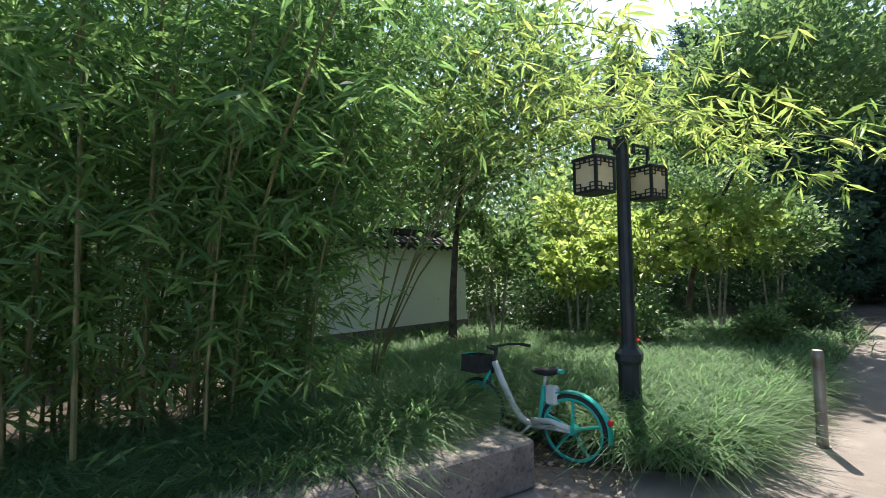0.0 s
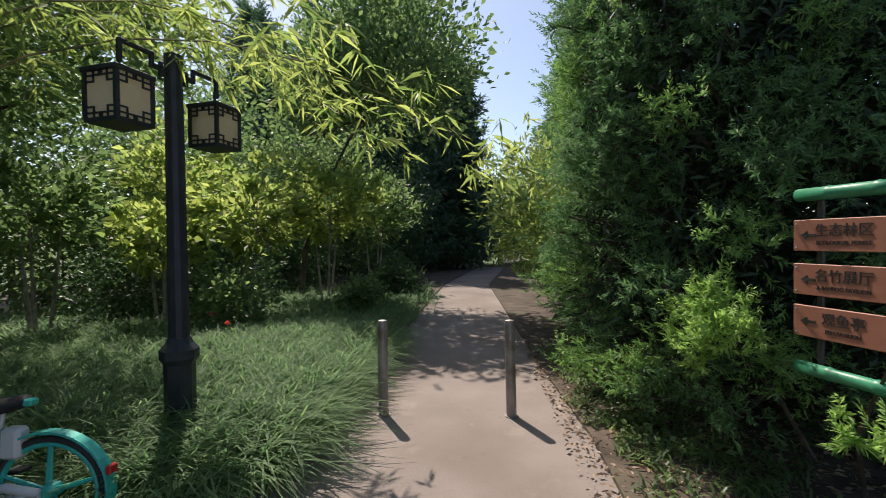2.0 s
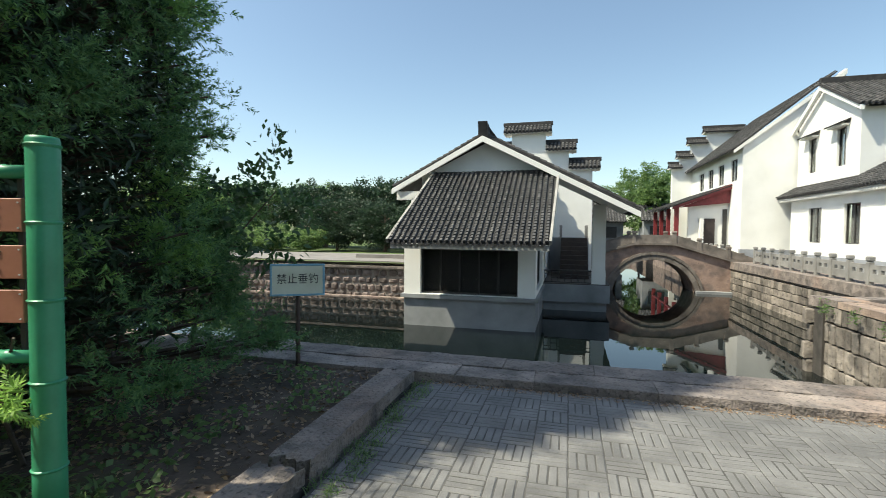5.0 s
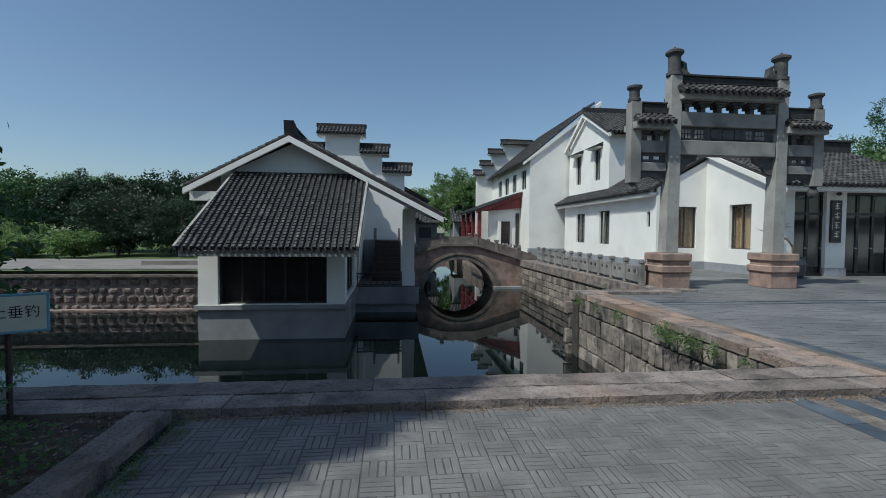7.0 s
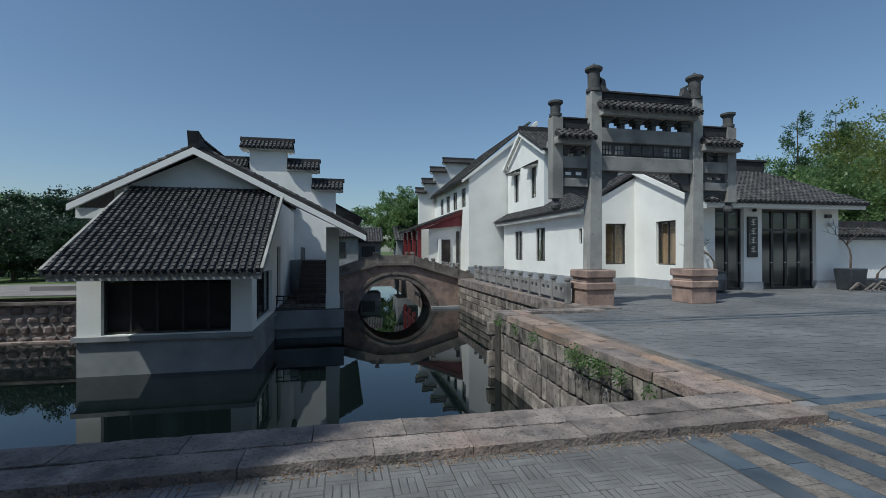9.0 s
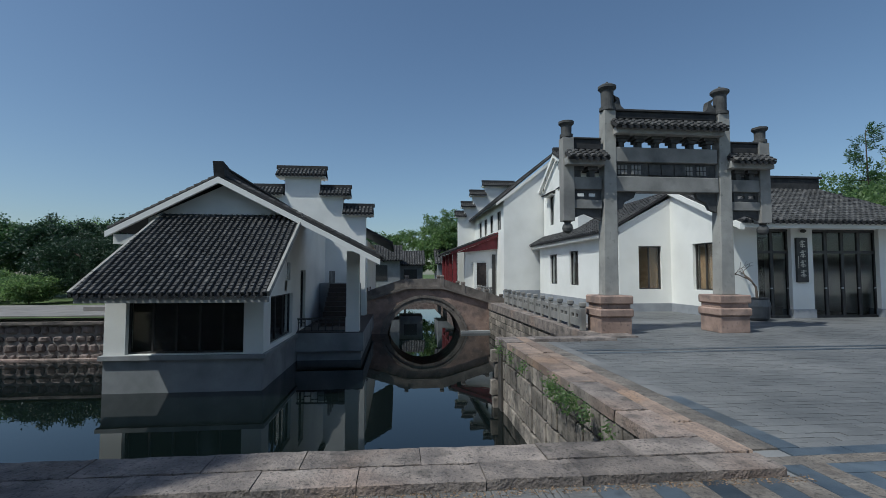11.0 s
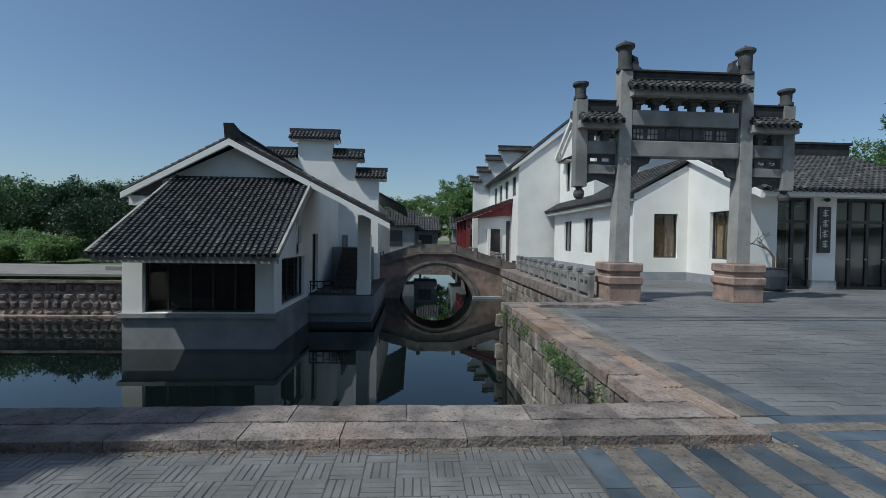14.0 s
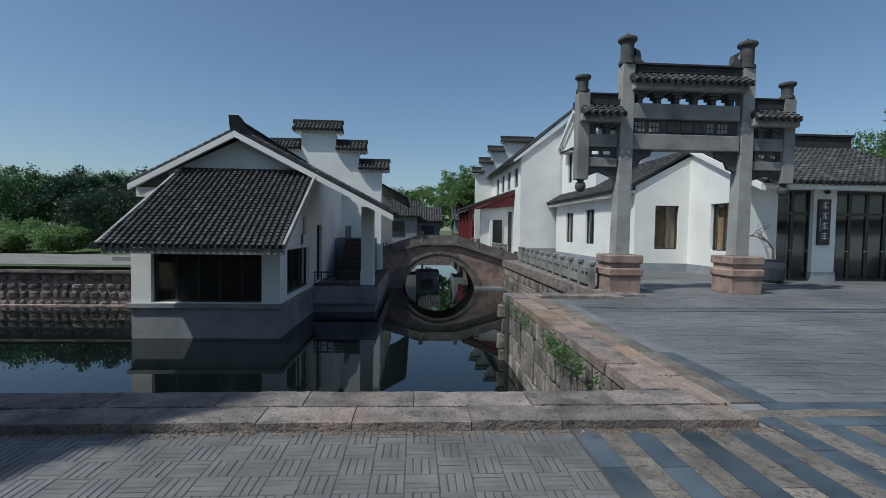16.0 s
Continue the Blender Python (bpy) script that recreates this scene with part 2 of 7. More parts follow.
# Lighter copy of the conifer leaf, for sunlight painted on some boughs.
LEAF_LIT = leaf_material("conifer_lit", (0.085, 0.175, 0.045), (0.19, 0.32, 0.085), 0.35, 0.55)
LEAF_CYPRESS = leaf_material("cypress_leaf", (0.03, 0.066, 0.04), (0.08, 0.14, 0.072), 0.32)
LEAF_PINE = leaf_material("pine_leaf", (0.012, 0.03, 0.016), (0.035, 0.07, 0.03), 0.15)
LEAF_YELLOW = leaf_material("yellow_green_leaf", (0.10, 0.16, 0.04), (0.27, 0.31, 0.085), 0.58)
LEAF_BROAD = leaf_material("broad_leaf", (0.06, 0.11, 0.04), (0.15, 0.215, 0.075), 0.45)
LEAF_OLIVE = leaf_material("olive_leaf", (0.065, 0.1, 0.028), (0.18, 0.205, 0.055), 0.42)
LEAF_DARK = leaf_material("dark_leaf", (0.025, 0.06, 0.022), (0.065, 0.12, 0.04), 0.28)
LEAF_GRASS = leaf_material("lilyturf_leaf", (0.058, 0.125, 0.052), (0.18, 0.275, 0.115), 0.45, 0.65)
LEAF_FRESH = leaf_material("fresh_spray", (0.11, 0.20, 0.045), (0.26, 0.40, 0.10), 0.4)
FLOWER = leaf_material("red_petal", (0.5, 0.03, 0.03), (0.65, 0.10, 0.07), 0.3)


def glass_material(name, tint, rough):
    m = bpy.data.materials.new(name)
    m.use_nodes = True
    b = m.node_tree.nodes["Principled BSDF"]
    b.inputs["Base Color"].default_value = (*tint, 1)
    b.inputs["Roughness"].default_value = rough
    b.inputs["Transmission Weight"].default_value, b.inputs["IOR"].default_value = 1.0, 1.45
    return m


GLASS = glass_material("window_glass", (0.75, 0.8, 0.8), 0.02)


def water_material():
    m = bpy.data.materials.new("pond_water")
    m.use_nodes = True
    n, link = m.node_tree.nodes, m.node_tree.links.new
    b = n["Principled BSDF"]
    b.inputs["Base Color"].default_value = (0.004, 0.007, 0.007, 1)
    b.inputs["Roughness"].default_value, b.inputs["IOR"].default_value = 0.015, 1.33
    b.inputs["Specular IOR Level"].default_value = 0.9
    geo, wave, bump = n.new("ShaderNodeNewGeometry"), n.new("ShaderNodeTexNoise"), n.new("ShaderNodeBump")
    wave.inputs["Scale"].default_value, wave.inputs["Detail"].default_value = 1.6, 3.0
    bump.inputs["Strength"].default_value, bump.inputs["Distance"].default_value = 0.05, 0.02
    link(geo.outputs["Position"], wave.inputs["Vector"])
    link(wave.outputs["Fac"], bump.inputs["Height"])
    link(bump.outputs[0], b.inputs["Normal"])
    return m


WATER = water_material()


# ---- building helpers ----
def thing(name, label, category, group="", kind="", at=(0, 0, 0), turn=0.0):
    ob = new(name)
    ob.empty_display_size = 0.1
    ob.matrix_basis = pose(*at, 0, 0, turn)
    return tagged(ob, label, category, group, kind)


def part(name, bm, mat, parent=None, label="", smooth=False):
    """Links a bmesh as one mesh object under a thing or a part."""
    me = bpy.data.meshes.new(name)
    bmesh.ops.recalc_face_normals(bm, faces=bm.faces)
    bm.to_mesh(me)
    bm.free()
    return mesh_part(name, me, mat, parent, label, smooth)


def mesh_part(name, me, mat, parent=None, label="", smooth=False):
    me.materials.clear()
    me.materials.append(mat)
    me.polygons.foreach_set("use_smooth", [smooth] * len(me.polygons))
    ob = new(name, me)
    if parent:
        ob.parent = parent
    return tagged(ob, label)


def box(bm, x0, x1, y0, y1, z0, z1, bevel=0.0, m=None):
    got = bmesh.ops.create_cube(bm, size=1.0, matrix=Matrix.Translation(((x0 + x1) / 2, (y0 + y1) / 2, (z0 + z1) / 2)) @ Matrix.Diagonal((abs(x1 - x0), abs(y1 - y0), abs(z1 - z0), 1)))
    verts = got["verts"]
    if bevel:
        edges = list({e for v in verts for e in v.link_edges})
        made = bmesh.ops.bevel(bm, geom=edges, offset=bevel, segments=1, affect="EDGES")
        verts = list({v for f in made["faces"] for v in f.verts} | {v for v in verts if v.is_valid})
    if m is not None:
        bmesh.ops.transform(bm, matrix=m, verts=verts)
    return bm


def boxed(x0, x1, y0, y1, z0, z1, bevel=0.0):
    return box(bmesh.new(), x0, x1, y0, y1, z0, z1, bevel)


def prism(bm, outline, axis, a0, a1):
    """A flat outline pushed from a0 to a1 along an axis. outline: pairs of the two other coordinates in x, y, z order."""
    def at(p, a):
        return {"x": (a, p[0], p[1]), "y": (p[0], a, p[1]), "z": (p[0], p[1], a)}[axis]
    one = [bm.verts.new(at(p, a0)) for p in outline]
    two = [bm.verts.new(at(p, a1)) for p in outline]
    bm.faces.new(one)
    bm.faces.new(two[::-1])
    for i in range(len(outline)):
        j = (i + 1) % len(outline)
        bm.faces.new((one[i], two[i], two[j], one[j]))
    return bm


def tube(bm, path, radii, sides=8, cap=True):
    """A round tube along a path of points."""
    rings = []
    path = [Vector(p) for p in path]
    for i, p in enumerate(path):
        way = (path[min(i + 1, len(path) - 1)] - path[max(i - 1, 0)]).normalized()
        side = way.cross(Vector((0, 0, 1)) if abs(way.z) < 0.9 else Vector((1, 0, 0))).normalized()
        up = side.cross(way)
        r = radii[i] if isinstance(radii, (list, tuple)) else radii
        rings.append([bm.verts.new(p + r * (math.cos(a) * side + math.sin(a) * up)) for a in (2 * math.pi * k / sides for k in range(sides))])
    for a, b in zip(rings, rings[1:]):
        for k in range(sides):
            bm.faces.new((a[k], a[(k + 1) % sides], b[(k + 1) % sides], b[k]))
    if cap:
        bm.faces.new(rings[0][::-1])
        bm.faces.new(rings[-1])
    return bm


def lathe(bm, profile, x=0.0, y=0.0, sides=20):
    """A turned shape from (radius, height) pairs."""
    rings = [[bm.verts.new((x + r * math.cos(2 * math.pi * k / sides), y + r * math.sin(2 * math.pi * k / sides), z)) for k in range(sides)] for r, z in profile]
    for a, b in zip(rings, rings[1:]):
        for k in range(sides):
            bm.faces.new((a[k], a[(k + 1) % sides], b[(k + 1) % sides], b[k]))
    bm.faces.new(rings[0][::-1])
    bm.faces.new(rings[-1])
    return bm


def wall_bm(axis, at, thick, a0, a1, z0, z1, holes=()):
    """A wall along an axis with openings through it. holes: (a0, a1, z0, z1)."""
    bm = bmesh.new()
    cuts = sorted({a0, a1, *[h[0] for h in holes], *[h[1] for h in holes]})
    for b0, b1 in zip(cuts, cuts[1:]):
        spans, low = [], z0
        for h in sorted((h for h in holes if h[0] <= b0 and h[1] >= b1), key=lambda h: h[2]):
            spans.append((low, h[2]))
            low = h[3]
        spans.append((low, z1))
        for c0, c1 in spans:
            if c1 - c0 > 0.001:
                if axis == "x":
                    box(bm, b0, b1, at, at + thick, c0, c1)
                else:
                    box(bm, at, at + thick, b0, b1, c0, c1)
    bmesh.ops.remove_doubles(bm, verts=bm.verts, dist=0.0005)
    return bm


def from_arrays(name, verts, faces, mat, parent=None, label="", smooth=False):
    """A mesh of quads from arrays."""
    verts, faces = np.asarray(verts, np.float32), np.asarray(faces, np.int32)
    me = bpy.data.meshes.new(name)
    me.vertices.add(len(verts))
    me.vertices.foreach_set("co", verts.ravel())
    k = faces.shape[1]
    me.loops.add(faces.size)
    me.loops.foreach_set("vertex_index", faces.ravel())
    me.polygons.add(len(faces))
    me.polygons.foreach_set("loop_start", np.arange(0, faces.size, k, dtype=np.int32))
    me.update(calc_edges=True)
    return mesh_part(name, me, mat, parent, label, smooth)


def unit(v):
    return v / np.maximum(np.linalg.norm(v, axis=-1, keepdims=True), 1e-6)


rng = np.random.default_rng(4)


def leaf_arrays(p, d, size, ratio=0.3, droop=0.15):
    """Pointed leaves: base, two sides, tip."""
    n = len(p)
    d = unit(d)
    side = unit(np.cross(d, rng.normal(size=(n, 3))))
    size = np.broadcast_to(np.asarray(size, float), (n,))[:, None]
    mid = p + d * size * 0.45
    tip = p + d * size - np.array([0, 0, 1.0]) * size * droop
    verts = np.stack([p, mid + side * size * ratio / 2, tip, mid - side * size * ratio / 2], 1).reshape(-1, 3)
    return verts, np.arange(4 * n).reshape(n, 4)


def leaves(name, p, d, size, ratio, mat, parent, droop=0.15, label=""):
    return from_arrays(name, *leaf_arrays(p, d, size, ratio, droop), mat, parent, label)


def slab(bm, o, u, v, width, length, thick):
    """A sloping sheet from its lower corner o along u and up v, thick downwards."""
    o, u, v = Vector(o), Vector(u), Vector(v)
    n = u.cross(v).normalized() * thick
    low = [bm.verts.new(o + u * a + v * b - n) for a, b in ((0, 0), (width, 0), (width, length), (0, length))]
    top = [bm.verts.new(o + u * a + v * b) for a, b in ((0, 0), (width, 0), (width, length), (0, length))]
    bm.faces.new(low[::-1]), bm.faces.new(top)
    for i in range(4):
        j = (i + 1) % 4
        bm.faces.new((low[i], low[j], top[j], top[i]))
    return bm


ARCH = np.array([(-0.075, 0, 0.012), (-0.045, 0, 0.07), (0.045, 0, 0.07), (0.075, 0, 0.012)])


def tile_roof(parent, o, u, v, width, length, pitch=0.22, row=0.2, singles=0, taper=(0.0, 0.0), drip=True, name="roof"):
    """A sheet with rows of round cover tiles, each lapping the one below. singles: how many of the lowest tiles are parts of their own."""
    u, v = Vector(u).normalized(), Vector(v).normalized()
    n = u.cross(v).normalized()
    o = Vector(o)
    bm = bmesh.new()
    slabs = [bm.verts.new(o + u * a + v * b - n * c) for c in (0.07, 0.0) for a, b in ((0, 0), (width, 0), (width - taper[1], length), (taper[0], length))]
    for f in ((3, 2, 1, 0), (4, 5, 6, 7), (0, 1, 5, 4), (1, 2, 6, 5), (2, 3, 7, 6), (3, 0, 4, 7)):
        bm.faces.new([slabs[i] for i in f])
    roof = part(name, bm, TILE_DARK, parent)
    arch = ARCH * (pitch / 0.22, 1, pitch / 0.22)
    unit_verts = np.concatenate([arch + (0, 0, 0.022), arch * (0.86, 1, 0.9) + (0, row * 1.12, 0)])
    quads = np.array([(0, 1, 5, 4), (1, 2, 6, 5), (2, 3, 7, 6), (3, 2, 1, 0)])
    me = bpy.data.meshes.new("cover_tile")
    me.from_pydata(unit_verts.tolist(), [], quads.tolist())
    me.materials.append(TILE)
    basis = Matrix((u, v, n)).transposed()
    spots = []
    cols = max(1, int(width / pitch))
    for j in range(int(length / row)):
        k = (j + 0.5) * row / length
        for i in range(cols + 1):
            a = pitch * 0.5 + i * (width - pitch) / cols
            if taper[0] * k <= a <= width - taper[1] * k:
                spots.append((a + random.uniform(-0.006, 0.006), j * row - 0.03 + random.uniform(-0.008, 0.008), random.uniform(-1.5, 1.5)))
    for a, b, turn in spots[:singles]:
        ob = new("cover_tile", me)
        ob.matrix_basis = Matrix.Translation(o + u * a + v * b) @ basis.to_4x4() @ pose(0, 0, 0, 0, 0, turn)
        ob.parent = roof
    rest = spots[singles:]
    if rest:
        r = np.array(rest)
        b3 = np.array(basis)
        local = unit_verts[None] + np.stack([r[:, 0], r[:, 1], 0 * r[:, 0]], 1)[:, None]
        verts = local @ b3.T + np.array(o)
        faces = quads[None] + 8 * np.arange(len(r))[:, None, None]
        tagged(from_arrays("cover_tiles", verts.reshape(-1, 3), faces.reshape(-1, 4), TILE, roof), kind="stuff")
    if drip:
        bm = bmesh.new()
        for i in range(cols):
            a = pitch + i * (width - pitch) / cols
            c = o + u * a - v * 0.02
            ring = [bm.verts.new(c + u * p - Vector((0, 0, 1)) * q - v * s) for s in (0.0, 0.02) for p, q in ((-0.07, 0.0), (0.07, 0.0), (0.055, 0.06), (0.0, 0.1), (-0.055, 0.06))]
            bm.faces.new(ring[:5]), bm.faces.new(ring[5:][::-1])
            for k in range(5):
                bm.faces.new((ring[k], ring[(k + 1) % 5], ring[5 + (k + 1) % 5], ring[5 + k]))
        tagged(part("drip_tiles", bm, TILE_DARK, roof), kind="stuff")
    return roof


def rot2(x, y, a):
    return x * math.cos(a) - y * math.sin(a), x * math.sin(a) + y * math.cos(a)


# ---- ground, water ----
W = -1.57
NEAR_BACK, STEP_Y, BANK_Y = 5.39, 12.1, 20.0
XS = [-700.0, -60.0, -5.42, 0.9, 4.92, 7.5, 700.0]
YS = [-700.0, NEAR_BACK - 0.1, STEP_Y, BANK_Y, 26.3, 64.0, 900.0]


def is_water(i, j):
    return (j == 1 and i in (1, 2, 3)) or (j == 2 and i in (1, 2, 3, 4)) or (j == 3 and i in (2, 3, 4)) or (j == 4 and i in (3, 4))


bm = bmesh.new()
grid = {}
for i, x in enumerate(XS):
    for j, y in enumerate(YS):
        grid[i, j] = bm.verts.new((x, y, -0.03))
for i in range(6):
    for j in range(6):
        if not is_water(i, j):
            bm.faces.new((grid[i, j], grid[i + 1, j], grid[i + 1, j + 1], grid[i, j + 1]))
tagged(part("ground", bm, LAWN), "short green lawn and bare soil all round", "ground", kind="structure")
bm = bmesh.new()
vs = [bm.verts.new(p) for p in ((-60.5, 4.5, W), (8, 4.5, W), (8, 65, W), (-60.5, 65, W))]
bm.faces.new(vs)
tagged(part("water", bm, WATER), "still dark canal water mirroring the houses and sky", "water", kind="structure")

# paving on the near side of the canal
tagged(part("pavement", boxed(-1.72, 5.44, -3.0, 4.7, -0.2, 0.0), JOINT), "grey basket-weave brick paving beside the canal kerb", "pavement", kind="structure")
pavement = bpy.data.objects["pavement"]
plaza = tagged(part("plaza", box(boxed(5.44, 60.0, -20.0, 12.3, -0.2, -0.012), 8.3, 60.0, 12.3, 40.0, -0.2, -0.012), GREY_SLAB), "wide grey stone-slab plaza in front of the gate", "plaza", kind="structure")
bm = bmesh.new()
prism(bm, [(-1.72, -3.0), (-1.72, 1.0), (-2.3, 1.12), (-3.2, 1.17), (-4.2, 1.2), (-6.2, 1.1), (-16.0, 0.85), (-26.0, 2.0), (-26.0, 0.6), (-16.0, -0.62), (-6.0, -0.8), (-4.1, -0.86), (-3.3, -1.0), (-2.9, -1.7), (-2.7, -3.0)], "z", -0.2, 0.0)
tagged(part("path", bm, CONCRETE), "pale tan concrete garden path in dappled shade", "path", kind="structure")
bm = bmesh.new()
prism(bm, [(-2.05, 1.07), (-2.05, 4.66), (-40, 4.66), (-40, 2.8), (-26, 2.0), (-16, 0.85), (-6.2, 1.1), (-4.2, 1.2), (-3.2, 1.17), (-2.3, 1.12)], "z", -0.2, 0.03)
tagged(part("soil_bed", bm, SOIL), "bare brown soil with litter under the conifer", "soil", kind="structure")
bm = bmesh.new()
prism(bm, [(-3.0, -1.35), (-3.6, -0.9), (-4.1, -0.86), (-6.0, -0.8), (-16, -0.62), (-26, 0.6), (-30, 0.6), (-30, -14), (3, -14), (3, -2.6), (-1.0, -2.3), (-2.5, -2.15)], "z", -0.2, 0.03)
tagged(part("planting_bed", bm, SOIL), "dark soil bed under the grass and bamboo", "soil", kind="structure")


# ---- kerbs and stone walls ----
def stone_variants(name, mat, count=5, rough=0.09, bevel=0.15):
    got = []
    for k in range(count):
        bm = bmesh.new()
        bmesh.ops.create_cube(bm, size=1.0)
        bmesh.ops.bevel(bm, geom=bm.edges[:], offset=bevel, segments=1, affect="EDGES")
        for v in bm.verts:
            v.co += Vector([random.uniform(-rough, rough) * 0.5 for _ in range(3)])
        bmesh.ops.recalc_face_normals(bm, faces=bm.faces)
        me = bpy.data.meshes.new(name)
        bm.to_mesh(me)
        bm.free()
        me.materials.append(mat)
        got.append(me)
    return got


STONES = stone_variants("stone", RUBBLE, 6, 0.16)
BANK_STONES = stone_variants("stone", BANK_STONE, 6, 0.2, 0.24)
DRESSED_STONES = stone_variants("stone", DRESSED, 6, 0.07, 0.06)


def kerb_variants(count, mat):
    """Long slabs with chipped, uneven top edges."""
    got = []
    for k in range(count):
        bm = bmesh.new()
        bmesh.ops.create_cube(bm, size=1.0)
        bmesh.ops.subdivide_edges(bm, edges=[e for e in bm.edges if abs(e.verts[0].co.x - e.verts[1].co.x) > 0.5], cuts=9, use_grid_fill=True)
        for v in bm.verts:
            if v.co.z > 0:
                chip = random.uniform(0.0, 0.03)
                v.co.z -= chip * 0.9
                v.co.y -= math.copysign(chip * 0.7, v.co.y)
            else:
                v.co.y += random.uniform(-0.02, 0.02)
        bmesh.ops.bevel(bm, geom=[e for e in bm.edges if all(q.co.z > 0 for q in e.verts) and abs(e.verts[0].co.y - e.verts[1].co.y) < 0.3 and e.is_manifold and e.calc_face_angle() > 0.8], offset=0.03, segments=1, affect="EDGES")
        bmesh.ops.recalc_face_normals(bm, faces=bm.faces)
        me = bpy.data.meshes.new("kerb_slab")
        bm.to_mesh(me)
        bm.free()
        me.materials.append(mat)
        got.append(me)
    return got


KERBS = kerb_variants(5, KERB_STONE)
ORANGE_KERBS = kerb_variants(4, KERB_ORANGE)


def stone_wall(name, label, start, along, out, length, height, z0, sizes, thick=0.5, mats=STONES, joint=None, gap=0.03):
    """A mortared wall of rough blocks. start: its near foot; along and out: unit ways in plan."""
    sx, sy = start
    ax, ay = along
    ox, oy = out
    bm = bmesh.new()
    corners = [(sx - ox * 0.05, sy - oy * 0.05), (sx + ax * length - ox * 0.05, sy + ay * length - oy * 0.05), (sx + ax * length - ox * thick, sy + ay * length - oy * thick), (sx - ox * thick, sy - oy * thick)]
    prism(bm, corners, "z", z0 - 0.4, z0 + height)
    wall = tagged(part(name, bm, joint or MORTAR), label, "wall", kind="structure")
    turn = math.degrees(math.atan2(ay, ax))
    z = z0 - 0.1
    while z < z0 + height - 0.08:
        h = min(random.uniform(*sizes[1]), z0 + height - z)
        a = random.uniform(-0.2, 0.0)
        while a < length - 0.1:
            w = random.uniform(*sizes[0])
            w = min(w, length - a)
            ob = new("stone", random.choice(mats))
            d = random.uniform(0.16, 0.2)
            ob.matrix_basis = pose(sx + ax * (a + w / 2) - ox * 0.06, sy + ay * (a + w / 2) - oy * 0.06, z + h / 2, random.uniform(-2, 2), random.uniform(-2, 2), turn) @ Matrix.Diagonal((w - gap, d, h - gap, 1))
            ob.parent = wall
            a += w
        z += h
    return wall


def kerb_row(parent, x0, x1, y0, y1, z0, z1, along, sizes=(0.7, 1.2), meshes=KERBS):
    a0, a1 = (x0, x1) if along == "x" else (y0, y1)
    a = a0
    while a < a1 - 0.05:
        w = min(random.uniform(*sizes), a1 - a)
        if a1 - a - w < 0.3:
            w = a1 - a
        ob = new("kerb_slab", random.choice(meshes))
        c = a + w / 2
        lift = random.uniform(-0.006, 0.006)
        sx, sy, cx, cy = (w - 0.006, y1 - y0 - 0.008, c, (y0 + y1) / 2) if along == "x" else (x1 - x0 - 0.008, w - 0.006, (x0 + x1) / 2, c)
        ob.matrix_basis = pose(cx, cy, (z0 + z1) / 2 + lift, random.uniform(-0.3, 0.3), random.uniform(-0.3, 0.3), random.uniform(-0.4, 0.4)) @ Matrix.Diagonal((sx, sy, z1 - z0, 1))
        ob.parent = parent
        a += w


kerb = tagged(part("canal_kerb", boxed(-9.0, 5.37, 4.72, 5.34, -0.35, 0.03), MORTAR), "weathered pinkish stone kerb slabs along the canal edge", "kerb", kind="structure")
kerb_row(kerb, -9.0, 5.43, 4.665, 5.01, -0.13, 0.08, "x")
kerb_row(kerb, -9.0, 5.17, 5.01, 5.39, -0.13, 0.08, "x")
kerb_side = tagged(part("canal_kerb_side", boxed(4.8, 5.39, 5.2, 12.1, -0.35, 0.03), MORTAR), "orange-brown worn stone coping beside the plaza", "kerb", kind="structure")
kerb_row(kerb_side, 4.77, 5.18, 5.39, 12.4, -0.055, 0.08, "y", (0.8, 1.5), KERBS + ORANGE_KERBS)
kerb_row(kerb_side, 5.18, 5.43, 5.01, 12.4, -0.13, 0.08, "y", (0.8, 1.5), ORANGE_KERBS)
kerb_row(kerb_side, 4.72, 7.6, 12.0, 12.5, -0.13, 0.08, "x", (0.8, 1.3))
bed_kerb = tagged(part("bed_kerb", boxed(-2.01, -1.75, 0.95, 4.5, -0.2, 0.02), MORTAR), "grey granite kerb round the planted bed", "kerb", kind="structure")
kerb_row(bed_kerb, -2.03, -1.745, 0.9, 4.6, -0.15, 0.12, "y", (1.85, 1.85))

stone_wall("canal_wall_near", "mossy rough stone canal wall under the plaza coping", (4.81, 12.4), (0, -1), (-1, 0), 7.1, 1.51, W, ((0.2, 0.36), (0.36, 0.46)), mats=DRESSED_STONES)
stone_wall("canal_wall_front", "rough stone canal wall below the kerb", (-9, 5.39), (1, 0), (0, 1), 13.7, 1.38, W, ((0.4, 0.8), (0.3, 0.4)))
stone_wall("canal_wall_step", "rough stone wall where the canal widens", (4.74, 12.42), (1, 0), (0, 1), 2.65, 1.38, W, ((0.25, 0.5), (0.3, 0.42)), mats=DRESSED_STONES)
stone_wall("canal_wall_right", "rough stone canal wall leading to the arched bridge", (7.35, 26.4), (0, -1), (-1, 0), 14.0, 1.34, W, ((0.3, 0.6), (0.28, 0.4)), mats=DRESSED_STONES)
stone_wall("bank_wall", "rough stone bank wall along the far side of the pond", (-22, BANK_Y), (1, 0), (0, -1), 17.0, 1.31, W, ((0.28, 0.5), (0.27, 0.42)), mats=BANK_STONES, joint=POINTING, gap=0.07)
tagged(part("wall_footing", boxed(-60, -5.4, 19.72, 20.0, W - 0.3, W + 0.05), RUBBLE), "rough stone footing at the waterline", "wall footing", kind="structure")
tagged(part("bank_wall_far", boxed(-60, -22, 19.95, 20.3, W - 0.4, -0.2), RUBBLE), "rough stone bank wall going on along the pond", "wall", kind="structure")
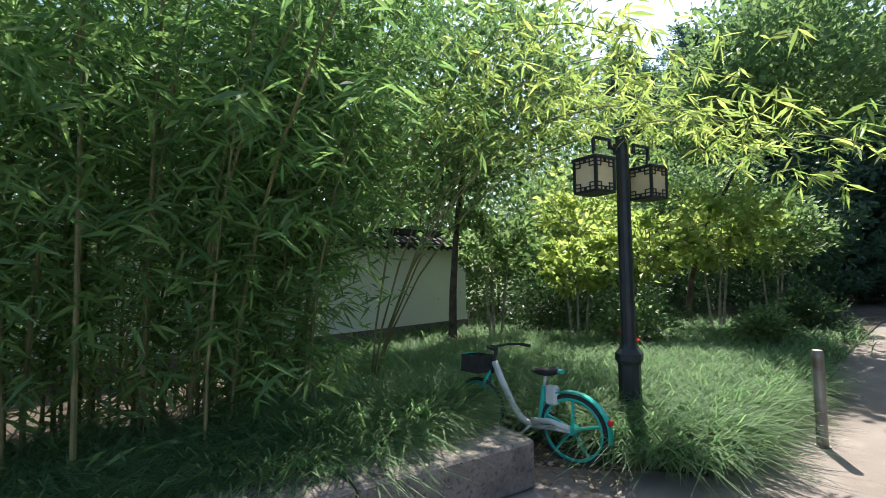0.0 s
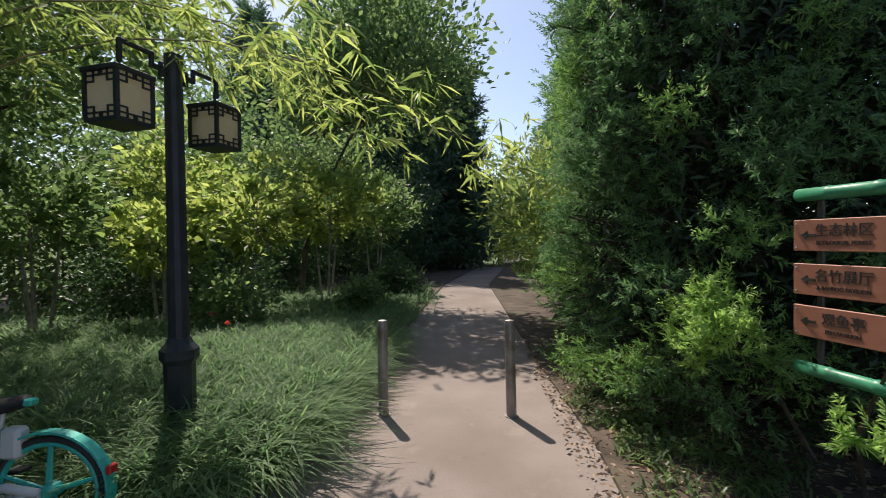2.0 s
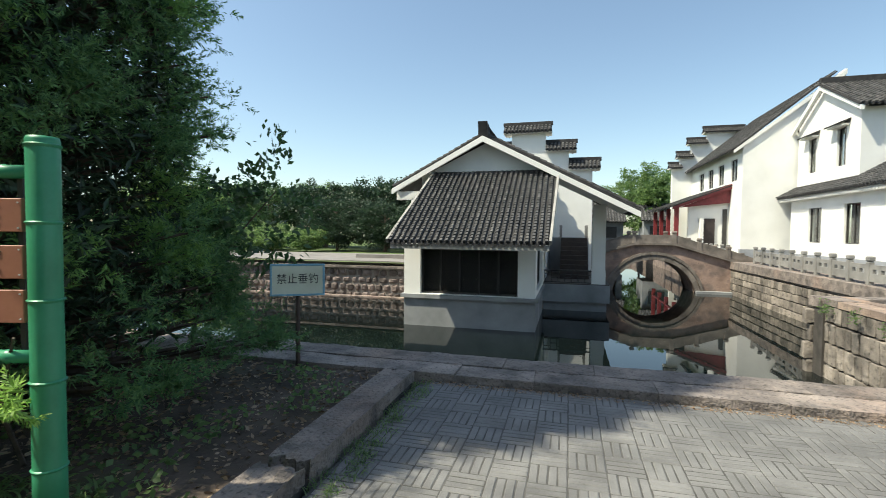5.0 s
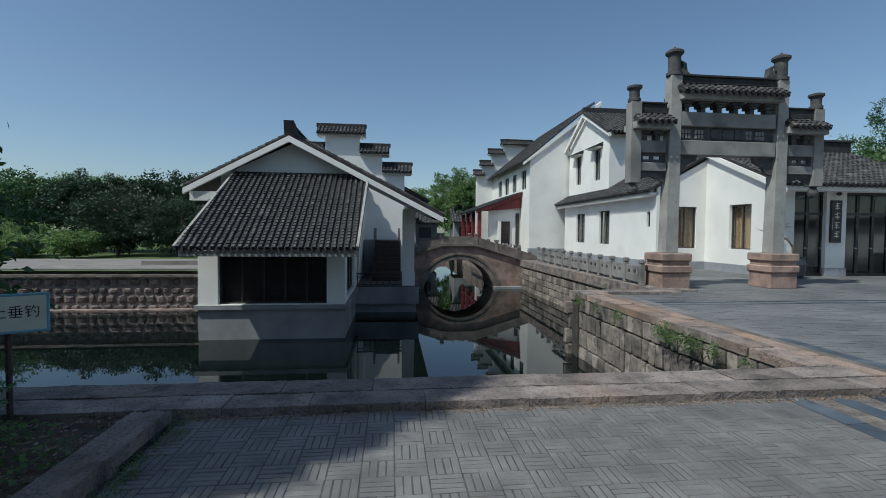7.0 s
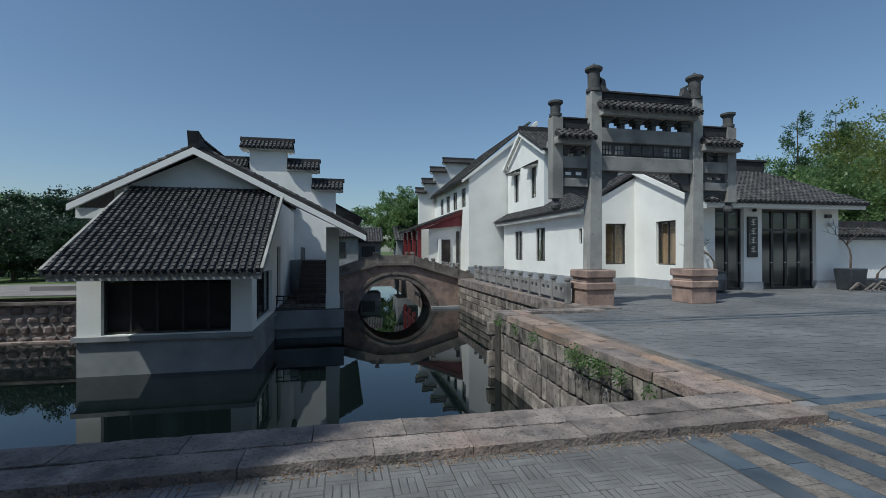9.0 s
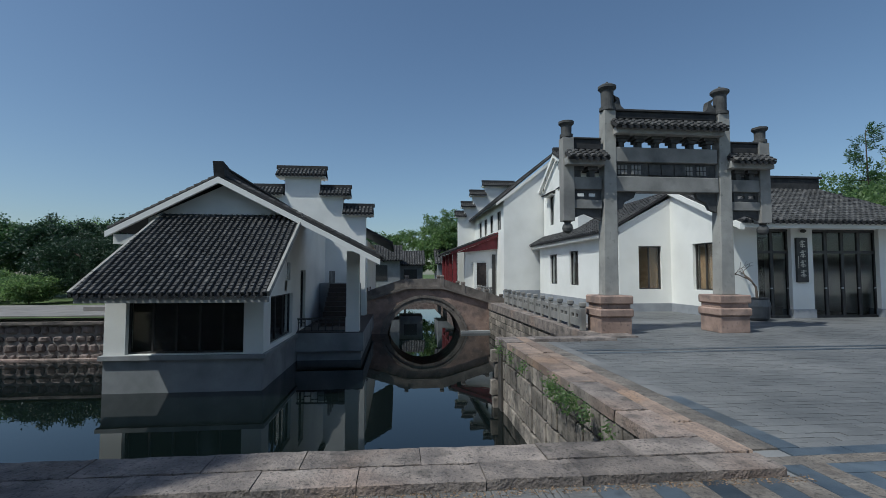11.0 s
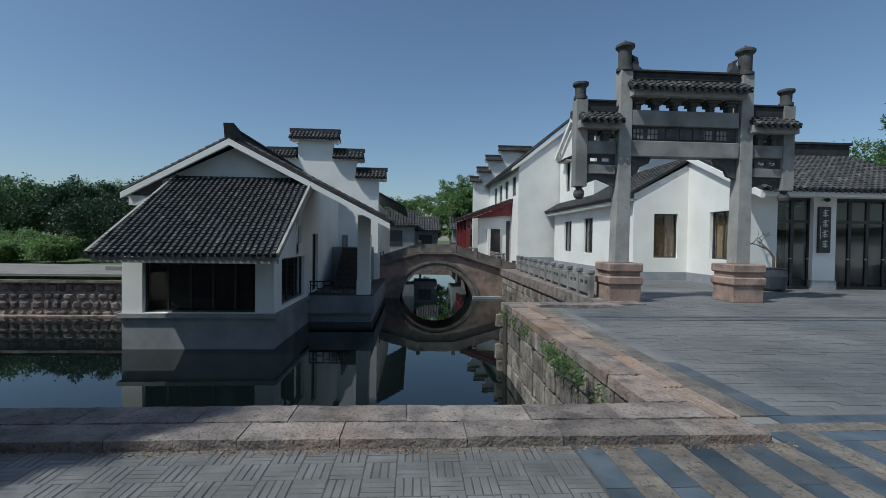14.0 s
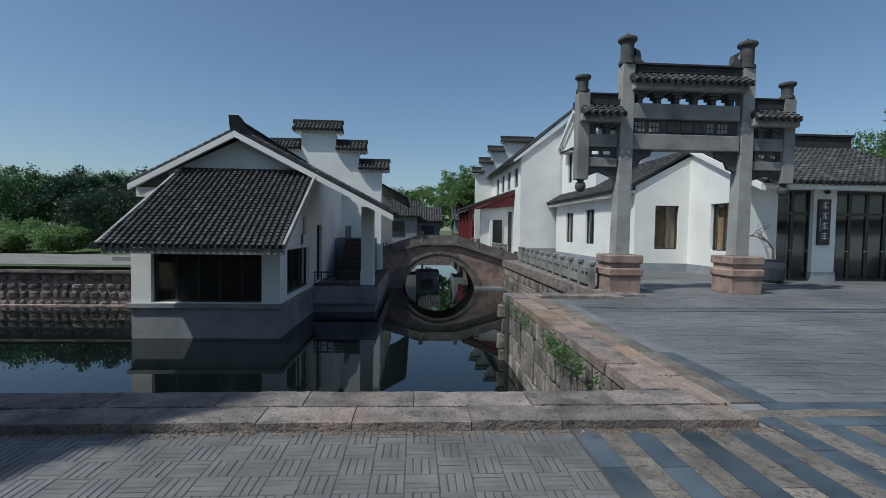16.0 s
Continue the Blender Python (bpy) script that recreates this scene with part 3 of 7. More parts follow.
tagged(part("bank_coping", boxed(-60, -5.4, 19.85, 20.4, -0.27, -0.17), KERB_STONE), "flat stone coping on the bank wall", "coping", kind="structure")
tagged(part("bank_terrace", boxed(-60, -5.44, 20.4, 27.0, -0.4, 0.02), PALE_SLAB), "pale stone terrace behind the pond", "terrace", kind="structure")
tagged(part("bank_step", boxed(-11, -7.5, 22.6, 23.2, 0.02, 0.2), PALE_SLAB), "long low stone step on the terrace", "step", kind="structure")
tagged(part("canal_wall_left", boxed(0.6, 0.9, 27, 64, W - 0.4, 0.0), RUBBLE), "stone canal wall beyond the bridge", "wall", kind="structure")
tagged(part("canal_wall_right_far", boxed(7.35, 7.65, 26.4, 64, W - 0.4, 0.0), RUBBLE), "stone canal wall beyond the bridge", "wall", kind="structure")
tagged(part("canal_end", boxed(0.6, 7.65, 63.7, 64, W - 0.4, 0.0), RUBBLE), "stone wall at the canal's end", "wall", kind="structure")
tagged(part("rail_ledge", boxed(7.27, 8.4, 12.5, 26.4, -0.3, 0.04), KERB_STONE), "weathered stone ledge outside the railing", "ledge", kind="structure")


# ---- pavilion over the water ----
def window_unit(parent, axis, at, a0, a1, z0, z1, panes=2, depth=0.08, back=None):
    """A dark frame with mullions and glass in an opening; back: the material of a sheet behind the glass, tan curtain
    or painted room darkness.
    """
    def b(bm, p0, p1, c0, c1, d0=0.0, d1=depth):
        return box(bm, p0, p1, at + d0, at + d1, c0, c1) if axis == "x" else box(bm, at + d0, at + d1, p0, p1, c0, c1)
    s = 0.05
    fr = bmesh.new()
    for q in ((a0, a1, z0, z0 + s), (a0, a1, z1 - s, z1), (a0, a0 + s, z0 + s, z1 - s), (a1 - s, a1, z0 + s, z1 - s)):
        b(fr, *q)
    window = part("window", fr, DARK_FRAME, parent)
    wide = (a1 - a0) / panes
    for k in range(1, panes):
        part("mullion", b(bmesh.new(), a0 + k * wide - 0.025, a0 + k * wide + 0.025, z0 + s, z1 - s, 0.01), DARK_FRAME, window)
    for k in range(panes):
        pane = part("pane", b(bmesh.new(), a0 + k * wide + 0.02, a0 + (k + 1) * wide - 0.02, z0 + s, z1 - s, depth * 0.5, depth * 0.5 + 0.008), GLASS, window)
        pane.visible_shadow = False
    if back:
        part("pane_backing", b(bmesh.new(), a0, a1, z0, z1, depth + 0.12, depth + 0.14), back, window)
    return window


PX0, PX1, PY0, PY1 = -5.44, -1.33, 14.51, 16.95
pavilion = thing("water_pavilion", "white-plastered pavilion with a dark tiled roof standing in the canal", "pavilion", at=(0, 0, 0))
part("base", boxed(PX0, PX1, PY0, 26.0, W - 0.4, -0.69), CEMENT, pavilion, "grey stained cement base in the water")
part("base_band", boxed(PX0 - 0.09, PX1 + 0.09, PY0 - 0.09, 18.75, -0.69, -0.57), CEMENT, pavilion)
part("terrace_base", boxed(PX1, 1.1, 18.7, 26.3, W + 0.35, -0.55), CEMENT, pavilion)
part("terrace_floor", boxed(PX1 + 0.01, 1.08, 18.72, 26.28, -0.55, -0.52), DARK_WOOD, pavilion)
part("terrace_foot", boxed(PX1 + 0.02, 1.0, 18.9, 26.3, W - 0.4, W + 0.35), CEMENT, pavilion)
part("upper_side_wall", boxed(PX1 - 0.25, PX1, 17.2, 25.5, 2.3, 3.5), PLASTER, pavilion)
front = part("front_wall", wall_bm("x", PY0, 0.3, PX0, PX1, -0.57, 1.12, [(-4.9, -1.85, -0.55, 0.86)]), PLASTER, pavilion)
# The DARK_FRAME backing is a near-black sheet standing in for the unlit room.
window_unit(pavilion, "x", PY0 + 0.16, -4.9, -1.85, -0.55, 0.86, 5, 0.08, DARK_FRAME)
part("side_pier", boxed(PX1 - 0.25, PX1, PY0 + 0.3, 15.25, -0.57, 2.0), PLASTER, pavilion)
side = part("side_wall", wall_bm("y", PX1 - 0.25, 0.25, 15.25, 25.5, -0.57, 2.3, [(15.25, 18.1, -0.44, 0.95), (16.9, 17.7, 1.4, 2.0), (19.4, 20.4, -0.5, 1.75)]), PLASTER, pavilion)
window_unit(pavilion, "y", PX1 - 0.18, 15.25, 18.1, -0.44, 0.95, 3, 0.08)
window_unit(pavilion, "y", PX1 - 0.18, 16.9, 17.7, 1.4, 2.0, 1, 0.08)
window_unit(pavilion, "y", PX1 - 0.18, 19.4, 20.4, -0.5, 1.75, 1, 0.08)
part("side_wall", wall_bm("y", PX0, 0.25, PY0 + 0.3, PY1, -0.57, 1.12), PLASTER, pavilion)
part("side_wall", wall_bm("y", PX0, 0.25, PY1, 25.5, -0.57, 3.1), PLASTER, pavilion)
part("eave_return", boxed(-6.5, PX0, 16.62, 16.95, 2.55, 2.85), PLASTER, pavilion)
part("floor", boxed(PX0 + 0.25, PX1 - 0.25, PY0 + 0.3, 25.5, -0.62, -0.5), DARK_WOOD, pavilion)
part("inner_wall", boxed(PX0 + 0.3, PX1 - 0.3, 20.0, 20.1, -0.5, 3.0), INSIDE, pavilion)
bm = bmesh.new()
prism(bm, [(PX0 - 0.2, 1.05), (PX1, 1.05), (PX1, 3.62), (-3.3, 4.52), (PX0 - 0.2, 3.4)], "y", PY1, PY1 + 0.25)
part("gable_wall", bm, PLASTER, pavilion)
tile_roof(pavilion, (-5.5, 13.19, 1.12), (1, 0, 0), (0, 3.7, 2.42), 4.62, 4.42, 0.175, 0.15, 300, (0.36, -0.1), name="skirt_roof")
for o, v in (((-0.9, 13.15, 1.18), (0.1, 3.7, 2.42)), ((-5.53, 13.15, 1.18), (0.36, 3.7, 2.42))):
    v = Vector(v)
    part("verge_board", slab(bmesh.new(), o, (1, 0, 0), v.normalized(), 0.07, v.length - 0.03, 0.14), PILLAR_STONE, pavilion)
part("eave_board", boxed(-5.42, -0.9, 13.24, 13.42, 0.9, 1.04), PILLAR_STONE, pavilion)
bm = bmesh.new()
prism(bm, [(PY0 + 0.3, 1.2), (PY0 + 0.3, 1.85), (16.9, 3.3), (16.9, 2.3), (15.3, 2.3), (15.3, 1.2)], "x", PX1 - 0.25, PX1 - 0.02)
part("side_gable", bm, PLASTER, pavilion)
ux, uz = -3.3, 4.70
for x1, z1, nm in ((-6.6, 2.94, "barge_board"), (1.78, 2.10, "barge_board")):
    bm = bmesh.new()
    prism(bm, [(ux, uz - 0.02), (x1, z1 - 0.02), (x1, z1 - 0.2), (ux, uz - 0.22)], "y", 16.34, 16.45)
    part(nm, bm, PLASTER, pavilion)
    w = Vector((ux - x1, 0, uz - z1))
    go = Vector((0, 1, 0)) if x1 > ux else Vector((0, -1, 0))
    start = Vector((x1, 16.46 if x1 > ux else 25.6, z1 + 0.08))
    if x1 < ux:
        tile_roof(pavilion, start, go, w, 9.1, w.length, 0.24, 0.24, 0, name="main_roof")
    else:
        cut = w * (3.0 / 5.08)
        tile_roof(pavilion, start, go, w, 3.7, cut.length, 0.24, 0.24, 0, name="porch_roof")
        tile_roof(pavilion, start + cut, go, w, 9.1, (w - cut).length, 0.24, 0.24, 0, drip=False, name="main_roof")
part("ridge", boxed(-3.42, -3.18, 16.5, 25.5, 4.72, 4.98, 0.02), TILE_DARK, pavilion)
part("ridge_cap", boxed(-3.47, -3.13, 16.44, 25.5, 4.98, 5.05, 0.015), TILE_DARK, pavilion)
part("ridge_end", prism(bmesh.new(), [(16.42, 4.68), (16.85, 4.68), (16.85, 5.06), (16.3, 5.16)], "x", -3.46, -3.14), TILE_DARK, pavilion)
part("porch_ceiling", slab(bmesh.new(), (1.6, 16.7, 2.18), (0, 1, 0), Vector((-2.9, 0, 1.43)).normalized(), 3.3, 3.2, 0.04), PLASTER, pavilion)
part("column", boxed(0.46, 0.92, 18.78, 19.2, 0.0, 2.45), PLASTER, pavilion)
part("column_foot", boxed(0.44, 0.94, 18.76, 19.22, -0.55, 0.0), PLASTER, pavilion)
for k in range(9):
    part("stair", boxed(-0.75, 0.42, 20.6 + k * 0.3, 23.6, -0.55 + k * 0.19, -0.36 + k * 0.19), DARK_WOOD, pavilion)
part("stair_landing", boxed(-1.3, 0.5, 23.6, 25.4, -0.55, 1.16), CEMENT, pavilion)
for x in (-0.78, 0.40):
    for k in range(3):
        part("stair_post", boxed(x - 0.05, x + 0.05, 23.4 + 0.6 * k, 23.5 + 0.6 * k, 1.16, 1.75), GATE_STONE, pavilion)
rail = part("railing", boxed(-1.3, 0.46, 18.78, 18.84, -0.07, -0.02), DARK_FRAME, pavilion)
part("rail_bar", boxed(-1.3, 0.46, 18.79, 18.83, -0.5, -0.46), DARK_FRAME, rail)
for k in range(8):
    x = -1.28 + 0.245 * k
    part("baluster", boxed(x, x + 0.03, 18.79, 18.83, -0.46, -0.07), DARK_FRAME, rail)
    if k < 7:
        part("lattice", boxed(x + 0.03, x + 0.245, 18.795, 18.825, -0.2 - 0.12 * (k % 2), -0.17 - 0.12 * (k % 2)), DARK_FRAME, rail)


def stepped_cap(parent, x0, x1, y, z, thick=0.5, over=0.22, along="x"):
    """The tiled cap on one step of a stepped gable wall."""
    cap = part("wall_cap", boxed(x0 - over, x1 + over, y - over, y + thick + over, z, z + 0.07), PLASTER, parent)
    for s in (-1, 1):
        yy = y + thick / 2 + s * (thick / 2 + over + 0.08)
        go = Vector((1, 0, 0)) if s < 0 else Vector((-1, 0, 0))
        tile_roof(parent, (x0 - over if s < 0 else x1 + over, yy, z + 0.1), go, (0, -s, 0.75), x1 - x0 + 2 * over, 0.62, 0.2, 0.2, name="cap_roof")
    part("cap_ridge", boxed(x0 - over - 0.06, x1 + over + 0.06, y + thick / 2 - 0.1, y + thick / 2 + 0.1, z + 0.46, z + 0.66, 0.02), TILE_DARK, parent)


horse = thing("stepped_gable_wall", "tall white stepped gable wall with dark tiled caps", "gable wall", at=(0, 0, 0))
bm = bmesh.new()
prism(bm, [(-9.0, -0.6), (0.7, -0.6), (0.7, 4.62), (-0.48, 4.62), (-0.48, 5.58), (-1.66, 5.58), (-1.66, 6.55), (-3.4, 6.55), (-3.4, 5.58), (-4.75, 5.58), (-4.75, 4.62), (-9, 4.62)], "y", 25.5, 26.0)
part("wall", bm, PLASTER, horse)
for x0, x1, z in ((-3.6, -1.58, 6.55), (-1.42, -0.32, 5.58), (-0.26, 0.86, 4.62), (-4.75, -3.7, 5.58)):
    stepped_cap(horse, x0, x1, 25.5, z)
part("rear_roof", slab(bmesh.new(), (2.1, 26.0, 3.3), (0, 1, 0), Vector((-3, 0, 1.6)).normalized(), 10, 3.4, 0.1), TILE_DARK, horse)
part("rear_wall", boxed(-8, 0.75, 26.0, 36, -0.6, 3.4), PLASTER, horse)

# ---- bridge ----
BX, BY0, BY1, R_ARCH, CZ = 3.8, 26.35, 28.6, 2.0, -1.94
bridge = thing("arched_bridge", "old grey stone arched footbridge over the canal", "bridge", at=(BX, 26.35, 0))


def on(parent, bm, name, mat, label="", base=(0, 0, 0)):
    """A part drawn in world places under a thing that stands elsewhere."""
    bmesh.ops.transform(bm, matrix=parent.matrix_basis.inverted(), verts=bm.verts)
    return part(name, bm, mat, parent, label)


def deck(x):
    return 0.98 - 0.30 * max(0.0, abs(x - BX) - 0.9)


bm = bmesh.new()
arc = [(BX + R_ARCH * math.cos(a), CZ + R_ARCH * math.sin(a)) for a in np.linspace(math.pi, 0.0, 25)]
top = [(x, deck(x)) for x in np.linspace(8.6, -0.6, 24)]
prism(bm, [(-0.6, W - 0.4), (BX - R_ARCH * 0.98, W - 0.4), *arc, (BX + R_ARCH * 0.98, W - 0.4), (8.6, W - 0.4), *top], "y", BY0, BY1)
bmesh.ops.triangulate(bm, faces=[f for f in bm.faces if len(f.verts) > 4])
on(bridge, bm, "span", PINK_STONE)
for k in range(19):
    a0, a1 = math.pi * (1.02 - 1.04 * k / 19), math.pi * (1.02 - 1.04 * (k + 0.96) / 19)
    for r0, r1, dy, nm in ((2.01, 2.24, 0.05, "voussoir"), (2.26, 2.4, 0.09, "arch_rim")):
        bm = bmesh.new()
        pts = [(BX + r * math.cos(a), CZ + r * math.sin(a)) for r, a in ((r0, a0), (r1, a0), (r1, a1), (r0, a1))]
        prism(bm, pts, "y", BY0 - dy, BY0 + 0.05)
        on(bridge, bm, nm, BRIDGE_STONE)
for s in (0, 1):
    y0 = BY0 - 0.12 if s == 0 else BY1 - 0.1
    cuts = [-0.6, 0.7, BX - 0.95, BX + 0.95, 5.9, 7.2, 8.5]
    for x0, x1 in zip(cuts, cuts[1:]):
        bm = bmesh.new()
        prism(bm, [(x0 + 0.08, deck(x0) - 0.03), (x1 - 0.08, deck(x1) - 0.03), (x1 - 0.08, deck(x1) + 0.36), (x0 + 0.08, deck(x0) + 0.36)], "y", y0 + 0.06, y0 + 0.2)
        on(bridge, bm, "parapet_panel", BRIDGE_STONE)
        bm = bmesh.new()
        prism(bm, [(x0 - 0.0, deck(x0) - 0.16), (x1, deck(x1) - 0.16), (x1, deck(x1) - 0.03), (x0, deck(x0) - 0.03)], "y", y0 - 0.04, y0 + 0.3)
        on(bridge, bm, "deck_edge", BRIDGE_STONE)
    for x in cuts:
        bm = bmesh.new()
        box(bm, x - 0.09, x + 0.09, y0 + 0.03, y0 + 0.23, deck(x) - 0.1, deck(x) + 0.42, 0.01)
        box(bm, x - 0.11, x + 0.11, y0 + 0.01, y0 + 0.25, deck(x) + 0.42, deck(x) + 0.56, 0.03)
        on(bridge, bm, "parapet_post", BRIDGE_STONE)
on(bridge, boxed(5.75, 7.4, BY0 - 0.35, BY0, W - 0.4, W + 0.12), "footing", CEMENT)


# ---- stone railing by the canal ----
def stone_rail(x, y0, y1, step=1.05, turn=0.0):
    r = thing("stone_railing", "grey stone railing with square posts along the canal", "railing", at=(x, y0, 0.04), turn=turn)
    n = int((y1 - y0) / step)
    for k in range(n + 1):
        y = k * step
        bm = boxed(-0.07, 0.07, y - 0.07, y + 0.07, 0.0, 0.62, 0.008)
        box(bm, -0.085, 0.085, y - 0.085, y + 0.085, 0.65, 0.78, 0.025)
        box(bm, -0.05, 0.05, y - 0.05, y + 0.05, 0.62, 0.65)
        part("post", bm, GATE_STONE, r)
        if k < n:
            part("rail_panel", wall_bm("y", -0.04, 0.08, y + 0.07, y + step - 0.07, 0.1, 0.56, [(y + 0.2, y + 0.46, 0.32, 0.44), (y + 0.58, y + 0.84, 0.32, 0.44)]), GATE_STONE, r)
    return r


stone_rail(7.46, 13.75, 25.6, turn=-2.7)
stone_rail(7.95, 29.0, 42.0)


# ---- stone gate ----
gate = thing("memorial_gate", "carved grey stone memorial gate on pink stone pedestals", "gate", at=(9.73, 13.6, 0))
GX = 9.81


def gpart(name, bm, mat, parent=None, label=""):
    bmesh.ops.transform(bm, matrix=gate.matrix_basis.inverted(), verts=bm.verts)
    return part(name, bm, mat, parent or gate, label)


for xc in (8.12, 11.5):
    bm = boxed(xc - 0.43, xc + 0.43, 13.23, 14.09, 0, 0.46, 0.015)
    box(bm, xc - 0.48, xc + 0.48, 13.18, 14.14, 0.46, 0.68, 0.035)
    box(bm, xc - 0.41, xc + 0.41, 13.25, 14.07, 0.68, 0.80, 0.01)
    box(bm, xc - 0.47, xc + 0.47, 13.19, 14.13, 0.80, 1.03, 0.03)
    gpart("pedestal", bm, PINK_STONE, None, "moulded pink granite pedestal")
    bm = boxed(xc - 0.2, xc + 0.2, 13.46, 13.86, 1.03, 6.15, 0.012)
    for q in bm.verts:
        if q.co.z > 3:
            q.co.x, q.co.y = xc + 0.06 + (q.co.x - xc) * 0.82, 13.66 + (q.co.y - 13.66) * 0.82
    gpart("pillar", bm, PILLAR_STONE)
    bm = lathe(bmesh.new(), [(0.2, 6.15), (0.22, 6.17), (0.22, 6.25), (0.17, 6.27), (0.175, 6.72), (0.19, 6.74), (0.25, 6.80), (0.25, 6.86), (0.16, 6.92), (0.04, 6.95), (0.03, 7.0)], xc + 0.06, 13.66)
    gpart("pillar_drum", bm, CARVED, None, "drum finial carved with clouds")
XA, XB = 8.31, 11.32
for z0, z1, dy in ((4.71, 5.12, 0.16), (3.88, 4.30, 0.18)):
    gpart("beam", boxed(XA, XB, 13.66 - dy, 13.66 + dy, z0, z1, 0.015), GATE_STONE)
gpart("panel_frame", boxed(XA, XB, 13.62, 13.7, 4.30, 4.71), CARVED)
for k in range(3):
    x = GX - 0.48 + 0.38 * k
    gpart("inscription_panel", boxed(x, x + 0.32, 13.585, 13.62, 4.36, 4.66, 0.006), CARVED)
for x in (8.42, 8.82, 10.35, 10.75):
    bm = bmesh.new()
    for i in range(3):
        for j in range(2):
            box(bm, x + 0.1 * i, x + 0.1 * i + 0.07, 13.59, 13.62, 4.38 + 0.14 * j, 4.49 + 0.14 * j)
    gpart("fretwork", bm, GATE_STONE)
n_br = 6
for k in range(n_br):
    x = XA + 0.22 + k * (XB - XA - 0.44) / (n_br - 1)
    bm = boxed(x - 0.2, x + 0.2, 13.46, 13.86, 5.36, 5.44, 0.01)
    box(bm, x - 0.13, x + 0.13, 13.5, 13.82, 5.27, 5.36, 0.01)
    box(bm, x - 0.07, x + 0.07, 13.55, 13.77, 5.12, 5.27, 0.01)
    gpart("bracket", bm, CARVED)
gpart("cornice", boxed(XA - 0.05, XB + 0.05, 13.26, 14.06, 5.44, 5.64, 0.012), PILLAR_STONE)
for s in (-1, 1):
    y = 13.66 + s * 0.52
    go, o = ((1, 0, 0), (XA - 0.12, y, 5.62)) if s < 0 else ((-1, 0, 0), (XB + 0.12, y, 5.62))
    r = tile_roof(None, o, go, (0, -s * 0.5, 0.33), XB - XA + 0.24, 0.6, 0.2, 0.16, name="gate_roof")
    r.parent = gate
    r.matrix_parent_inverse = gate.matrix_basis.inverted()
gpart("ridge", boxed(XA, XB, 13.55, 13.77, 5.95, 6.14, 0.015), TILE_DARK)
gpart("ridge_cap", boxed(XA, XB, 13.5, 13.82, 6.14, 6.20, 0.01), TILE_DARK)
for x, s in ((XA + 0.12, 1), (XB - 0.12, -1)):
    bm = bmesh.new()
    prism(bm, [(x - 0.14 * s, 5.98), (x + 0.34 * s, 6.02), (x + 0.22 * s, 6.2), (x + 0.1 * s, 6.3), (x + 0.06 * s, 6.52), (x - 0.1 * s, 6.6), (x - 0.02 * s, 6.45), (x - 0.14 * s, 6.3)], "y", 13.56, 13.76)
    gpart("ridge_beast", bm, CARVED, None, "carved dragon-fish at the ridge end")
for side_s, xo, xp in ((-1, 6.98, 7.93), (1, 12.76, 11.70)):
    x0, x1 = min(xo, xp), max(xo, xp)
    gpart("outer_post", boxed(xo - 0.16, xo + 0.16, 13.5, 13.82, 3.05, 5.36, 0.01), GATE_STONE)
    bm = lathe(bmesh.new(), [(0.15, 5.36), (0.18, 5.38), (0.18, 5.46), (0.14, 5.48), (0.145, 5.70), (0.21, 5.76), (0.21, 5.82), (0.12, 5.85), (0.03, 5.87)], xo, 13.66)
    gpart("pillar_drum", bm, CARVED)
    bm = lathe(bmesh.new(), [(0.06, 2.72), (0.13, 2.78), (0.15, 2.86), (0.13, 2.95), (0.08, 3.0), (0.11, 3.05)], xo, 13.66, 12)
    gpart("lotus_pendant", bm, CARVED)
    for z0, z1 in ((3.93, 4.27), (3.40, 3.64)):
        gpart("beam", boxed(x0, x1, 13.54, 13.78, z0, z1, 0.01), GATE_STONE)
    gpart("panel", wall_bm("x", 13.62, 0.08, x0 + 0.16, x1, 3.64, 3.93, [(x0 + 0.28, x0 + 0.5, 3.74, 3.84), (x0 + 0.6, x0 + 0.82, 3.74, 3.84)]), CARVED)
    bm = bmesh.new()
    prism(bm, [(x0, 3.4), (x1, 3.4), (x1, 3.08), (x1 - 0.12, 3.12), ((x0 + x1) / 2, 3.26), (x0 + 0.12, 3.12), (x0, 3.08)], "y", 13.62, 13.7)
    gpart("apron", bm, CARVED)
    for k in range(2):
        x = x0 + 0.28 + 0.4 * k
        bm = boxed(x - 0.15, x + 0.15, 13.5, 13.82, 4.46, 4.56, 0.01)
        box(bm, x - 0.08, x + 0.08, 13.56, 13.76, 4.27, 4.46, 0.01)
        gpart("bracket", bm, CARVED)
    gpart("cornice", boxed(x0 - 0.12, x1 + (0.12 if side_s > 0 else 0), 13.3, 14.02, 4.56, 4.76, 0.01), PILLAR_STONE)
    for s in (-1, 1):
        y = 13.66 + s * 0.47
        go, o = ((1, 0, 0), (x0 - 0.1, y, 4.74)) if s < 0 else ((-1, 0, 0), (x1 + 0.1, y, 4.74))
        r = tile_roof(None, o, go, (0, -s * 0.46, 0.31), x1 - x0 + 0.2, 0.55, 0.2, 0.16, name="gate_roof")
        r.parent = gate
        r.matrix_parent_inverse = gate.matrix_basis.inverted()
    gpart("ridge", boxed(x0, x1, 13.56, 13.76, 5.05, 5.32, 0.012), TILE_DARK)
    gpart("ridge_cap", boxed(x0, x1, 13.52, 13.80, 5.32, 5.37, 0.01), TILE_DARK)
for x0, s in ((XA, 1), (XB, -1)):
    bm = bmesh.new()
    prism(bm, [(x0, 3.88), (x0 + 0.62 * s, 3.88), (x0 + 0.56 * s, 3.72), (x0 + 0.3 * s, 3.6), (x0 + 0.22 * s, 3.42), (x0, 3.34)], "y", 13.6, 13.72)
    gpart("corner_bracket", bm, CARVED)

